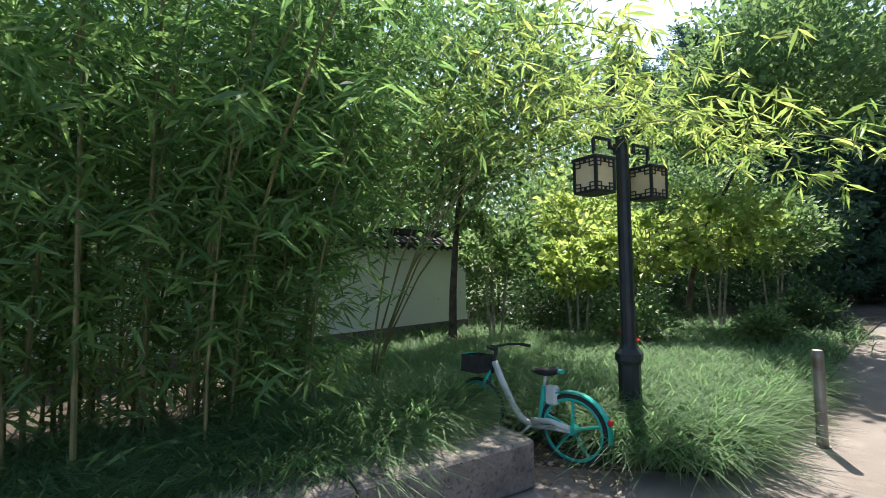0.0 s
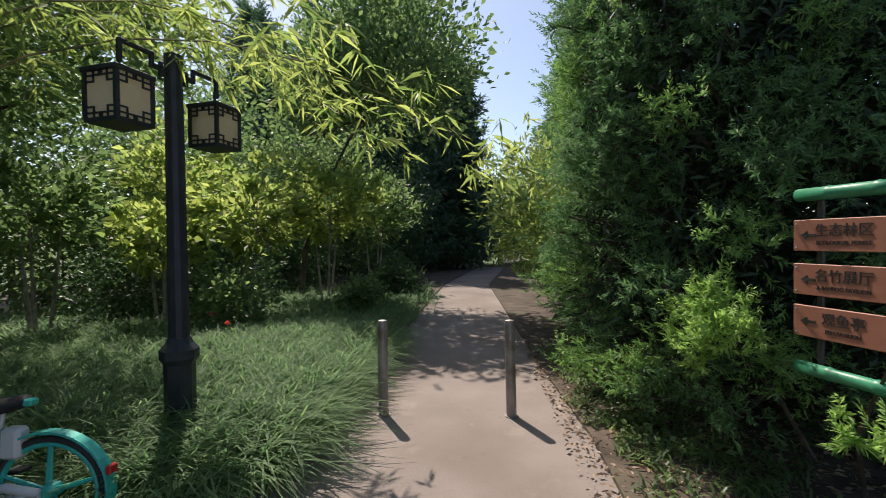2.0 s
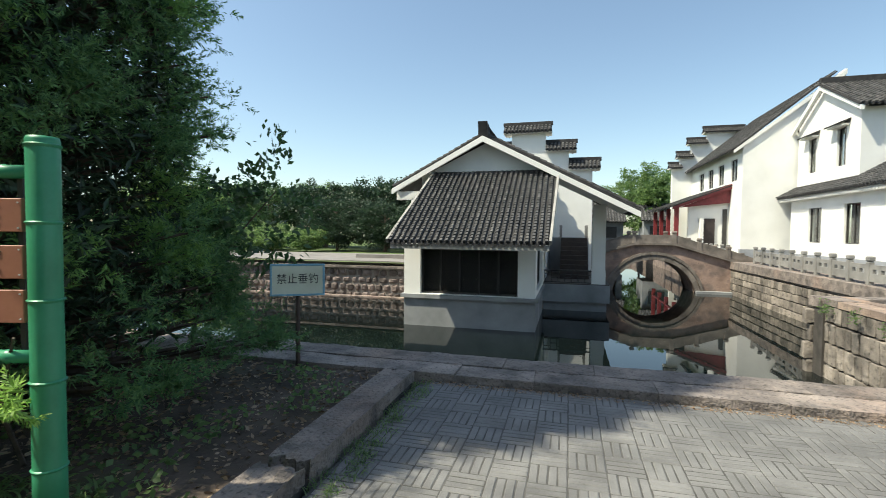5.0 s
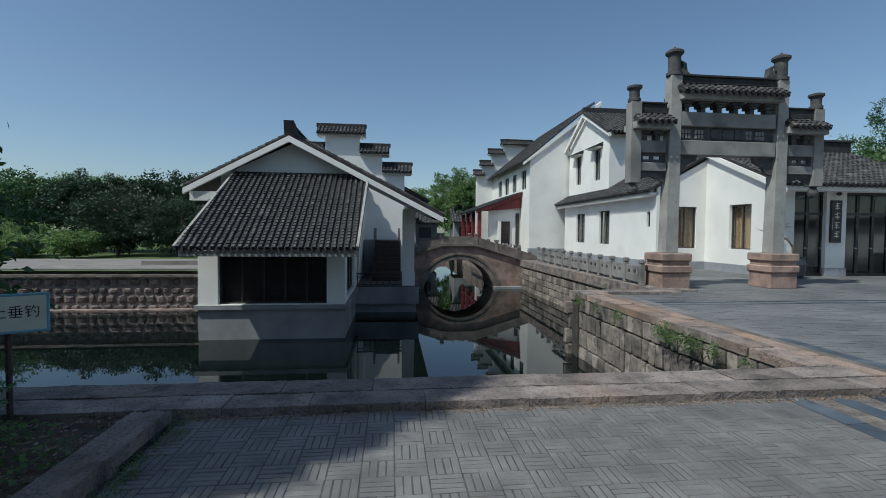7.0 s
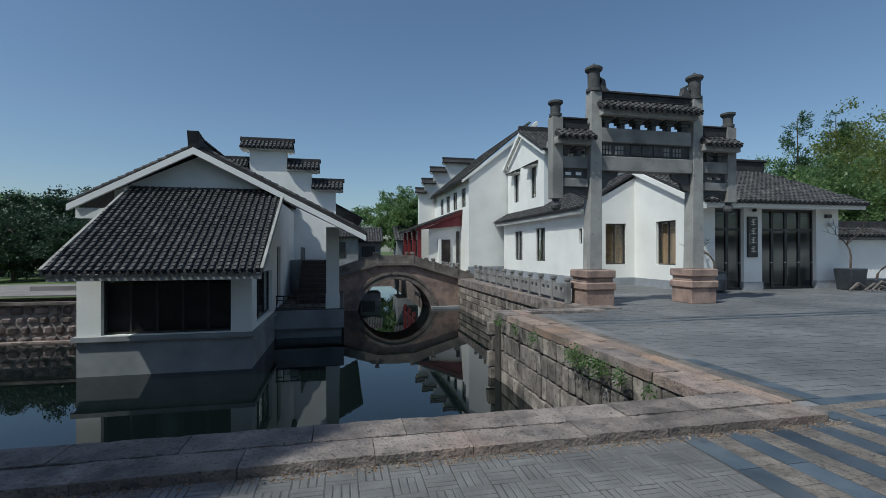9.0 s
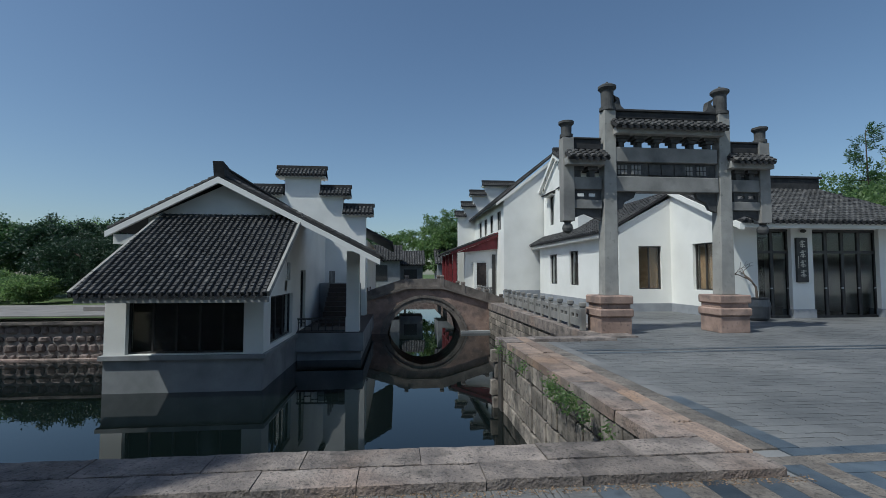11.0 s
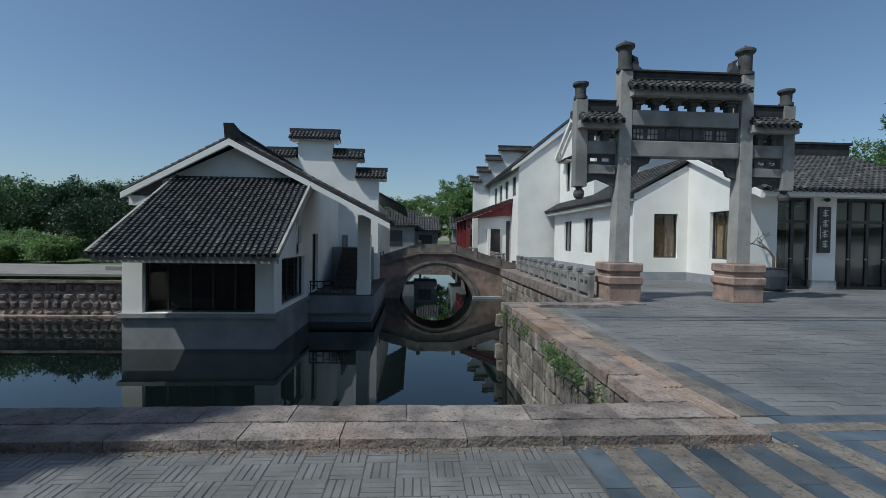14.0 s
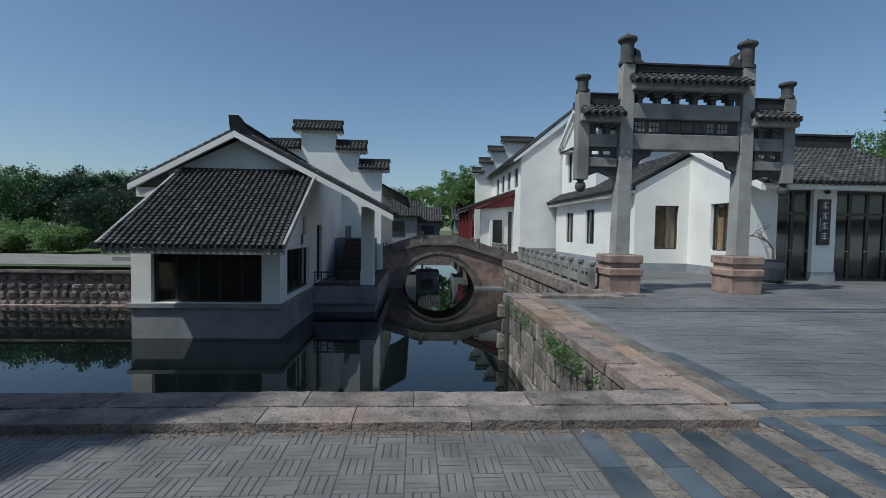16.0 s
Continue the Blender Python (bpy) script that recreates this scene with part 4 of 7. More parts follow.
gate.matrix_basis = pose(9.73, 13.46, 0)

# ---- houses on the plaza side ----
annex = thing("side_house", "white single-storey house with small dark windows and tiled roof", "house", at=(0, 0, 0))
AX, AY, AX2 = 11.75, 20.25, 14.1
part("side_wall", wall_bm("y", AX, 0.25, AY + 0.25, 31.3, 0.35, 3.5, [(24.75, 26.0, 1.0, 2.83), (28.0, 29.3, 1.0, 2.78), (20.75, 21.05, 1.9, 2.6)]), PLASTER, annex)
window_unit(annex, "y", AX + 0.1, 24.75, 26.0, 1.0, 2.83, 2, back=INSIDE)
window_unit(annex, "y", AX + 0.1, 28.0, 29.3, 1.0, 2.78, 2, back=INSIDE)
window_unit(annex, "y", AX + 0.1, 20.75, 21.05, 1.9, 2.6, 1, back=INSIDE)
part("side_plinth", boxed(AX - 0.02, AX + 0.25, AY, 31.3, -0.1, 0.35), PLINTH, annex)
part("front_wall", wall_bm("x", AY, 0.25, AX, AX2, 0.35, 3.62, [(12.64, 13.67, 0.95, 2.8)]), PLASTER, annex)
part("front_plinth", boxed(AX - 0.02, AX2, AY - 0.02, AY + 0.25, -0.1, 0.35), PLINTH, annex)
window_unit(annex, "x", AY + 0.1, 12.64, 13.67, 0.95, 2.8, 2, back=CURTAIN)
bm = bmesh.new()
prism(bm, [(AX, 3.62), (AX2, 3.62), (AX2, 5.0), (14.2, 4.95)], "y", AY, AY + 0.25)
part("gable", bm, PLASTER, annex)
w = Vector((3.0, 0, 1.75))
tile_roof(annex, (11.3, 32.08, 3.5), (0, -1, 0), w, 11.93, 3.45, 0.24, 0.24, name="roof_slope")
part("soffit", boxed(11.42, 11.8, 20.25, 32.08, 3.32, 3.42), PLASTER, annex)
for k in range(55):
    part("rafter_end", boxed(11.36, 11.74, 20.4 + 0.21 * k, 20.48 + 0.21 * k, 3.24, 3.32), PLASTER, annex)

hall = thing("glass_front_hall", "white hall with dark glazed doors and a hipped tile roof", "hall", at=(0, 0, 0))
HY = 16.9
part("gable_wall", wall_bm("y", AX2, 0.25, HY, AY + 3.0, 0.35, 3.5, [(17.55, 18.75, 0.98, 2.8)]), PLASTER, hall)
part("gable_plinth", boxed(AX2 - 0.02, AX2 + 0.25, HY, AY + 3, -0.1, 0.35), PLINTH, hall)
window_unit(hall, "y", AX2 + 0.12, 17.55, 18.75, 0.98, 2.8, 2, back=CURTAIN)
bm = bmesh.new()
prism(bm, [(HY, 3.5), (AY + 3, 3.5), (AY + 0.1, 5.1), (AY - 0.1, 5.1)], "x", AX2, AX2 + 0.25)
part("gable", bm, PLASTER, hall)
bm = bmesh.new()
prism(bm, [(15.9, 3.12), (15.9, 3.34), (AY, 5.3), (AY, 5.08)], "x", AX2 - 0.16, AX2)
part("barge_board", bm, PLASTER, hall)
part("front_wall", boxed(AX2 + 0.25, 15.35, HY, HY + 0.3, 0.0, 3.4), PLASTER, hall)
for x0, x1 in ((16.65, 17.5), (20.2, 21.35)):
    part("pier", boxed(x0, x1, HY - 0.05, HY + 0.4, 0.32, 3.4), PLASTER, hall)
    part("pier_plinth", boxed(x0 - 0.03, x1 + 0.03, HY - 0.09, HY + 0.42, -0.05, 0.32), PLINTH, hall)
part("lintel", boxed(15.35, 21.0, HY + 0.02, HY + 0.3, 3.25, 3.42), PLASTER, hall)
for x0, x1, n in ((15.35, 16.65, 2), (17.5, 20.2, 4)):
    door = part("glazed_door", boxed(x0, x1, HY + 0.1, HY + 0.2, 2.36, 2.46), DARK_FRAME, hall)
    part("door_head", boxed(x0, x1, HY + 0.1, HY + 0.2, 3.15, 3.25), DARK_FRAME, door)
    part("threshold", boxed(x0, x1, HY + 0.06, HY + 0.24, -0.02, 0.09), DARK_FRAME, door)
    wd = (x1 - x0) / n
    for k in range(n + 1):
        x = x0 + k * wd
        part("stile", boxed(max(x0, x - 0.06), min(x1, x + 0.06), HY + 0.11, HY + 0.19, 0.09, 3.15), DARK_FRAME, door)
    for k in range(n):
        for z0, z1 in ((0.09, 2.36), (2.46, 3.15)):
            pane = part("pane", boxed(x0 + k * wd + 0.05, x0 + (k + 1) * wd - 0.05, HY + 0.145, HY + 0.155, z0, z1), GLASS, door)
            pane.visible_shadow = False
        part("handle", boxed(x0 + (k + 0.84) * wd, x0 + (k + 0.98) * wd, HY + 0.09, HY + 0.11, 1.06, 1.10), SILVER, door)
part("floor", boxed(AX2 + 0.25, 21, HY + 0.3, 23.2, -0.1, 0.02), DARK_WOOD, hall)
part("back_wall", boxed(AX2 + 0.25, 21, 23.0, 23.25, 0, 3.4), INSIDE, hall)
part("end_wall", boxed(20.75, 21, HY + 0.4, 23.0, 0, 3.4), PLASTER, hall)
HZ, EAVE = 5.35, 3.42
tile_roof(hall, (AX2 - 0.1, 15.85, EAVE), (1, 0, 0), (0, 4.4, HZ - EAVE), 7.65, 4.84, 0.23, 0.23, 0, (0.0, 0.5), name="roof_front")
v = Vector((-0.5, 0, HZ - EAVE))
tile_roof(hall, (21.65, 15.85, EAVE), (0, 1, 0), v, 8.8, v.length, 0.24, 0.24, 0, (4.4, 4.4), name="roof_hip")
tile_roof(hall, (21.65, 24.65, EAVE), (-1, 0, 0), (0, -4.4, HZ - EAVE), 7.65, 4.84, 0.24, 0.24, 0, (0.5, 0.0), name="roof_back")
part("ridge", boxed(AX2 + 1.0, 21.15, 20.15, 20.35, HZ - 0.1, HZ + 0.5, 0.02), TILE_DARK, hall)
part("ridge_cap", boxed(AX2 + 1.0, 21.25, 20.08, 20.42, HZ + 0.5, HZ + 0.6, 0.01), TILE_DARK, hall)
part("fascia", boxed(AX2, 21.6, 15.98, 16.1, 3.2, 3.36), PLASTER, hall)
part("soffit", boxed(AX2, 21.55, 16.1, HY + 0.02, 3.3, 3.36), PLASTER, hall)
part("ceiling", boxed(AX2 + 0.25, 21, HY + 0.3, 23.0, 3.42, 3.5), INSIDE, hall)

upper = thing("two_storey_house", "white two-storey house with hooded upstairs windows", "house", at=(0, 0, 0))
UX, U0, U1, UR, UZ = 12.25, 25.95, 31.9, 29.1, 9.05
part("gable_wall", wall_bm("y", UX, 0.25, U0, U1, 3.0, 7.45, [(27.1, 27.9, 4.75, 6.6), (29.9, 30.7, 4.75, 6.6)]), PLASTER, upper)
bm = bmesh.new()
prism(bm, [(U0, 7.45), (U1, 7.45), (UR, UZ)], "x", UX, UX + 0.25)
part("gable", bm, PLASTER, upper)
for y in (27.1, 29.9):
    window_unit(upper, "y", UX + 0.1, y, y + 0.8, 4.75, 6.6, 1, back=INSIDE)
    part("window_hood", slab(bmesh.new(), (UX - 0.45, y + 1.15, 6.72), (0, -1, 0), Vector((0.5, 0, 0.22)).normalized(), 1.5, 0.55, 0.07), TILE_DARK, upper)
    part("hood_board", boxed(UX - 0.34, UX, y - 0.25, y + 1.05, 6.6, 6.68), PLASTER, upper)
part("south_wall", boxed(UX + 0.25, 19, U0, U0 + 0.25, 0, 7.2), PLASTER, upper)
for s, y in ((-1, U0 - 0.5), (1, U1 + 0.4)):
    w = Vector((0, UR - y, UZ + 0.12 - 7.25))
    go, o = ((1, 0, 0), (UX - 0.35, y, 7.25)) if s < 0 else ((-1, 0, 0), (19.3, y, 7.25))
    tile_roof(upper, o, go, w, 7.05, w.length, 0.24, 0.24, name="roof_slope")
    bm = bmesh.new()
    prism(bm, [(y, 6.97), (y, 7.19), (UR, UZ + 0.06), (UR, UZ - 0.2)], "x", UX - 0.3, UX - 0.15)
    part("barge_board", bm, PLASTER, upper)
part("ridge", boxed(UX - 0.3, 19, UR - 0.12, UR + 0.12, UZ + 0.12, UZ + 0.42, 0.02), TILE_DARK, upper)

tall = thing("tall_canal_house", "tall white canal house with upstairs windows and red porch", "house", at=(0, 0, 0))
CX, CY = 9.5, 32.1
bm = bmesh.new()
prism(bm, [(CX, 0.5), (14.5, 0.5), (14.5, 10.8), (CX, 6.7)], "y", CY, CY + 0.25)
part("end_wall", bm, PLASTER, tall)
part("plinth", boxed(CX - 0.02, 14.5, CY - 0.02, CY + 0.25, -0.1, 0.5), PLINTH, tall)
part("canal_wall", wall_bm("y", CX, 0.25, CY + 0.25, 44.0, 0.0, 6.7, [(33.0, 34.2, 4.7, 6.05), (35.6, 36.8, 4.7, 6.05), (38.0, 39.2, 4.7, 6.05), (40.4, 41.6, 4.7, 6.05)]), PLASTER, tall)
for y in (33.0, 35.6, 38.0, 40.4):
    window_unit(tall, "y", CX + 0.08, y, y + 1.2, 4.7, 6.05, 2, back=INSIDE)
v = Vector((5.0, 0, 4.15))
tile_roof(tall, (CX - 0.5, 44.0, 6.5), (0, -1, 0), v, 12.0, 6.5, 0.26, 0.26, name="roof_slope")
bm = bmesh.new()
prism(bm, [(CX - 0.5, 6.22), (CX - 0.5, 6.42), (14.5, 10.75), (14.5, 10.45)], "y", CY - 0.12, CY)
part("barge_board", bm, PLASTER, tall)
bm = bmesh.new()
prism(bm, [(7.15, 0.0), (9.5, 0.0), (9.5, 3.5), (7.15, 3.2)], "y", 34.4, 34.6)
part("porch_wall", bm, PLASTER, tall)
part("porch_door", boxed(7.95, 8.7, 34.3, 34.4, 0.0, 2.4), DARK_WOOD, tall)
part("door_leaf", boxed(7.77, 7.95, 33.9, 34.39, 0.0, 2.4), PLASTER, tall)
part("side_window", boxed(9.15, 9.4, 34.34, 34.4, 0.1, 3.0), DARK_FRAME, tall)
v = Vector((4.0, 0, 1.5))
tile_roof(tall, (6.0, 43.0, 3.2), (0, -1, 0), v, 9.2, 3.75, 0.26, 0.26, name="porch_roof")
bm = bmesh.new()
prism(bm, [(6.1, 2.97), (9.5, 4.25), (9.5, 4.58), (6.1, 3.17)], "y", 33.85, 33.98)
part("porch_beam", bm, RED_WOOD, tall)
bm = bmesh.new()
prism(bm, [(6.5, 3.1), (9.5, 3.4), (9.5, 4.25)], "y", 34.1, 34.2)
part("porch_truss", bm, RED_WOOD, tall)
for k in range(4):
    part("porch_column", boxed(6.3, 6.55, 34.2 + 2.6 * k, 34.45 + 2.6 * k, 0.0, 3.15), RED_WOOD, tall)
part("porch_rail", boxed(6.36, 6.48, 34.45, 42.2, 0.5, 0.62), RED_WOOD, tall)
bm = bmesh.new()
prism(bm, [(7.95, 0.0), (14.9, 0.0), (14.9, 9.75), (10.5, 9.75), (10.5, 8.85), (9.35, 8.85), (9.35, 7.75), (8.5, 7.75), (8.5, 6.85), (7.95, 6.85)], "y", 44.0, 44.4)
part("stepped_wall", bm, PLASTER, tall)
for x0, x1, z in ((10.5, 13.1, 9.75), (9.3, 10.4, 8.85), (8.5, 9.35, 7.75), (7.9, 8.5, 6.85)):
    stepped_cap(tall, x0, x1, 44.0, z, 0.4)

# small grey houses at the canal's end
for x0, x1, y, zt, nm in ((-2.5, 2.6, 50.0, 3.0, "a"), (2.6, 5.2, 54.0, 2.6, "b"), (6.4, 9.0, 48.0, 2.6, "c")):
    far = thing("canal_end_house", "small grey tiled house at the canal's far end", "house", "houses at the canal end", at=((x0 + x1) / 2, y, 0))
    hw = (x1 - x0) / 2
    part("wall", boxed(-hw, hw, 0, 4, 0, zt), CEMENT, far)
    part("window", boxed(-hw * 0.6, hw * 0.5, -0.05, 0, 0.9, zt - 0.5), DARK_FRAME, far)
    tile_roof(far, (-hw - 0.3, -0.5, zt), (1, 0, 0), (0, 2.5, 1.7), 2 * hw + 0.6, 3.0, 0.3, 0.3, name="roof_slope")
    tile_roof(far, (hw + 0.3, 4.5, zt), (-1, 0, 0), (0, -2.5, 1.7), 2 * hw + 0.6, 3.0, 0.3, 0.3, name="roof_slope")


# ---- plants ----
def bent(p, way, length, droop, steps=5):
    """Points along a limb that sags."""
    p, way = Vector(p), Vector(way).normalized()
    return [p + way * length * k / steps - Vector((0, 0, 1)) * droop * (k / steps) ** 2 for k in range(steps + 1)]


def broad_tree(name, label, x, y, height, spread, mat, count, leaf=0.11, trunk=0.1, low=0.3, category="tree", squash=1.0, clump=0.34, lean=(0, 0), ratio=0.5, stems=1, group="", bark=None):
    """A tapered trunk with limbs and a crown of leaf clumps with gaps."""
    t = thing(name, label, category, group, at=(x, y, 0.0))
    bm = bmesh.new()
    for s in range(stems):
        a = 2 * math.pi * s / max(stems, 1) + 0.5
        off = 0.0 if stems == 1 else 0.12
        tube(bm, [(off * math.cos(a) + lean[0] * k * k / 16 + 0.15 * height * off * k * math.cos(a), off * math.sin(a) + lean[1] * k * k / 16 + 0.15 * height * off * k * math.sin(a), -0.05 + height * 0.72 * k / 4) for k in range(5)], [trunk * (1 - 0.2 * k) for k in range(5)], 8)
    tips = []
    for k in range(10):
        z = height * (low + (0.72 - low) * k / 10)
        a = k * 2.4
        way = (math.cos(a), math.sin(a), 0.55)
        pts = bent((lean[0] * (z / height) ** 2, lean[1] * (z / height) ** 2, z), way, spread * random.uniform(0.6, 0.95), 0.1)
        tube(bm, pts, [trunk * 0.4 * (1 - 0.16 * i) for i in range(6)], 5)
        tips += pts[2:]
    part("trunk", bm, bark or BARK, t)
    n_cl = max(14, int(count / 130))
    d = unit(rng.normal(size=(n_cl, 3)))
    rad = rng.uniform(0.35, 1.0, n_cl) ** 0.5
    mid_z = height * (low + 1) / 2
    half = height * (1 - low) / 2
    c = d * rad[:, None] * np.array([spread, spread, half * squash]) * rng.uniform(0.75, 1.12, (n_cl, 1)) + np.array([lean[0], lean[1], mid_z])
    c = np.concatenate([c, np.array([tuple(p) for p in tips])])
    pick = rng.integers(0, len(c), count)
    off = rng.normal(size=(count, 3)) * np.array([1, 1, 0.7]) * clump * spread * 0.5
    p = c[pick] + off
    p = p[p[:, 2] > 0.15]
    out = unit(p - np.array([lean[0], lean[1], mid_z * 0.7])) + rng.normal(size=(len(p), 3)) * 0.7
    leaves("crown", p, out, rng.uniform(0.7, 1.3, len(p)) * leaf, ratio, mat, t)
    return t


def conifer(name, label, x, y, height, radius, mat, count, leaf=0.1, low=0.0, power=0.8, upward=0.5, trunk=0.18, category="conifer"):
    """A cone of branches with tufts along them."""
    t = thing(name, label, category, at=(x, y, 0.0))
    bm = tube(bmesh.new(), [(0, 0, -0.05), (0.03, 0, height * 0.5), (0, 0, height * 0.95)], [trunk, trunk * 0.6, 0.02], 8)
    n_b = max(60, int(count / 110))
    zs = low * height + (1 - low) * height * rng.uniform(0, 1, n_b) ** 1.15 * 0.97
    ang = rng.uniform(0, 2 * math.pi, n_b)
    reach = radius * (1 - zs / height) ** power * rng.uniform(0.72, 1.1, n_b) + 0.12
    for k in range(0, n_b, 3):
        a = ang[k]
        tube(bm, [(0, 0, zs[k]), (reach[k] * 0.5 * math.cos(a), reach[k] * 0.5 * math.sin(a), zs[k] + 0.05), (reach[k] * 0.9 * math.cos(a), reach[k] * 0.9 * math.sin(a), zs[k] + upward * reach[k] * 0.25)], [0.03, 0.02, 0.006], 4, False)
    part("trunk", bm, BARK, t)
    per = 22
    n_t = count // per
    pick = rng.integers(0, n_b, n_t)
    s = rng.uniform(0.3, 1.0, n_t) ** 0.5
    z = zs[pick] + upward * reach[pick] * 0.28 * s * s - 0.1 * s
    fan = ang[pick] + rng.normal(size=n_t) * 0.14 * (1.2 - 0.4 * s)
    r = reach[pick] * s
    c = np.stack([r * np.cos(fan), r * np.sin(fan), z], 1) + rng.normal(size=(n_t, 3)) * 0.07 * (radius / 2)
    axis = unit(np.stack([np.cos(fan), np.sin(fan), np.full(n_t, upward)], 1) + rng.normal(size=(n_t, 3)) * 0.45)
    c, axis = np.repeat(c, per, 0), np.repeat(axis, per, 0)
    k = rng.uniform(0, 1, len(c))[:, None]
    p = c + axis * k * leaf * 2.6 + rng.normal(size=c.shape) * leaf * 0.22
    keep = p[:, 2] > 0.05
    out = axis * 0.9 + rng.normal(size=c.shape) * 0.55
    leaves("crown", p[keep], out[keep], (rng.uniform(0.6, 1.3, len(p)) * leaf)[keep], 0.24, mat, t, 0.05)
    return t


def needle_shoots(name, foot, way, length, needles, mat, parent, droop=0.55, floor=0.3):
    """Finger-like shoots, each set all round with short needles, that sag and lift at the tip."""
    q = np.tile(np.linspace(0.0, 1.0, needles), len(foot))
    f2, w2, l2 = np.repeat(foot, needles, 0), np.repeat(way, needles, 0), np.repeat(length, needles)
    p = f2 + w2 * (q * l2)[:, None] + np.array([0, 0, 1.0]) * (l2 * (-droop * q + (droop + 0.05) * q * q))[:, None]
    d = w2 * 0.85 + unit(rng.normal(size=p.shape)) * 0.8
    size = rng.uniform(0.04, 0.066, len(p)) * (1.15 - 0.5 * q)
    keep = p[:, 2] > floor
    return leaves(name, p[keep], d[keep], size[keep], 0.22, mat, parent, 0.05)


def plume_cedar(name, label, x, y, height, radius, n_plumes, low=0.35):
    """A broad cedar: a trunk, limbs to rounded boughs, and on each bough feathery plumes of short needles."""
    t = thing(name, label, "conifer", at=(x, y, 0.0))
    bm = tube(bmesh.new(), [(0, 0, -0.05), (0.05, 0.02, height * 0.5), (0, 0, height * 0.95)], [0.2, 0.13, 0.02], 8)
    n_b = n_plumes // 7
    z = low + (height * 0.96 - low) * rng.uniform(0, 1, n_b) ** 1.1
    a = rng.uniform(0, 2 * math.pi, n_b)
    girth = radius * np.minimum(1.0, ((height - z) / height) ** 0.34 * 1.14) * (1 + 0.5 * np.exp(-z / 0.9) * np.maximum(0, np.cos(a - 0.35)))
    r = girth * rng.uniform(0.78, 0.98, n_b)
    bough = np.stack([r * np.cos(a), r * np.sin(a), z], 1)
    for k in range(n_b):
        tube(bm, [(0, 0, max(0.2, z[k] - 0.5)), tuple(bough[k] * np.array([0.55, 0.55, 1]) - np.array([0, 0, 0.2])), tuple(bough[k])], [0.035, 0.022, 0.008], 4, False)
    part("trunk", bm, BARK, t)
    # each bough carries finger-like shoots set all round with short needles
    shoots, needles = 30, 25
    # Noise picks clusters of boughs that are coloured lighter, as if the sun caught them.
    lit = np.array([noise.noise(Vector(q) * 1.5) for q in bough.tolist()]) > 0.2
    for name, mat, chosen in (("crown", LEAF_CONIFER, ~lit), ("young_growth", LEAF_LIT, lit)):
        which = np.flatnonzero(chosen)
        pick = np.repeat(which, shoots)
        out = np.stack([np.cos(a), np.sin(a), 0 * a], 1)[pick]
        way = unit(out * 0.75 + rng.normal(size=out.shape) * np.array([0.62, 0.62, 0.5]) + np.array([0, 0, 0.16]))
        foot = bough[pick] + rng.normal(size=out.shape) * np.array([0.1, 0.1, 0.09]) - out * 0.1
        needle_shoots(name, foot, way, rng.uniform(0.1, 0.24, len(pick)), needles, mat, t)
    # Core leaves take the near-black LEAF_PINE, painting the shade inside the crown.
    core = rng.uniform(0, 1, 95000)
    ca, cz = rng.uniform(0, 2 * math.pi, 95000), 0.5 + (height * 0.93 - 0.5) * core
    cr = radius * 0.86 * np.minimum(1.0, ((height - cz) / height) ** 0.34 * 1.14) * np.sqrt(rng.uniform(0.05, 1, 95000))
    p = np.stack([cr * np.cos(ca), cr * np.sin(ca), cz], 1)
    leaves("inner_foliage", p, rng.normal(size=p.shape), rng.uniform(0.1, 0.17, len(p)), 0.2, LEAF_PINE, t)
    return t


def bamboo(name, label, x, y, culms, spread, height, count, leaf=0.15, lean=(0.0, 0.0), mat=None, low=0.12):
    """A clump of jointed culms with drooping narrow leaves."""
    t = thing(name, label, "bamboo", at=(x, y, 0.0))
    spots = []
    for k in range(culms):
        a, r = rng.uniform(0, 2 * math.pi), spread * math.sqrt(rng.uniform(0, 1))
        bx, by = r * math.cos(a), r * math.sin(a) * 0.8
        h = height * rng.uniform(0.6, 1.1)
        lx, ly = lean[0] * rng.uniform(0.4, 1.3) + rng.normal() * 0.35 + 0.3 * bx, lean[1] * rng.uniform(0.4, 1.3) + rng.normal() * 0.35 + 0.3 * by
        pts = [(bx + lx * (q / 6) ** 2, by + ly * (q / 6) ** 2, h * q / 6 * (1 - 0.12 * (q / 6) ** 2)) for q in range(7)]
        rr = rng.uniform(0.012, 0.024)
        part("culm", tube(bmesh.new(), pts, [rr * (1 - 0.12 * q) for q in range(7)], 6), CULM, t)
        spots.append(pts)
    pts = np.array(spots)
    k = rng.integers(0, culms, count)
    s = (low + (1 - low) * rng.uniform(0, 1, count) ** 0.8) * 6
    i = np.minimum(s.astype(int), 5)
    f = (s - i)[:, None]
    base = pts[k, i] * (1 - f) + pts[k, i + 1] * f
    n_sp = count // 7
    off = rng.normal(size=(n_sp, 3)) * np.array([0.33, 0.33, 0.22])
    pick = np.repeat(np.arange(n_sp), 7)[:count]
    base, off = base[pick], off[pick]
    p = base + off + rng.normal(size=(len(base), 3)) * 0.045
    p = p[p[:, 2] > 0.1]
    out = rng.normal(size=(len(p), 3)) * np.array([1, 1, 0.4]) + np.array([0, 0, -0.45])
    leaves("foliage", p, out, rng.uniform(0.6, 1.25, len(p)) * leaf, 0.14, mat or LEAF_BAMBOO, t, 0.12)
    return t


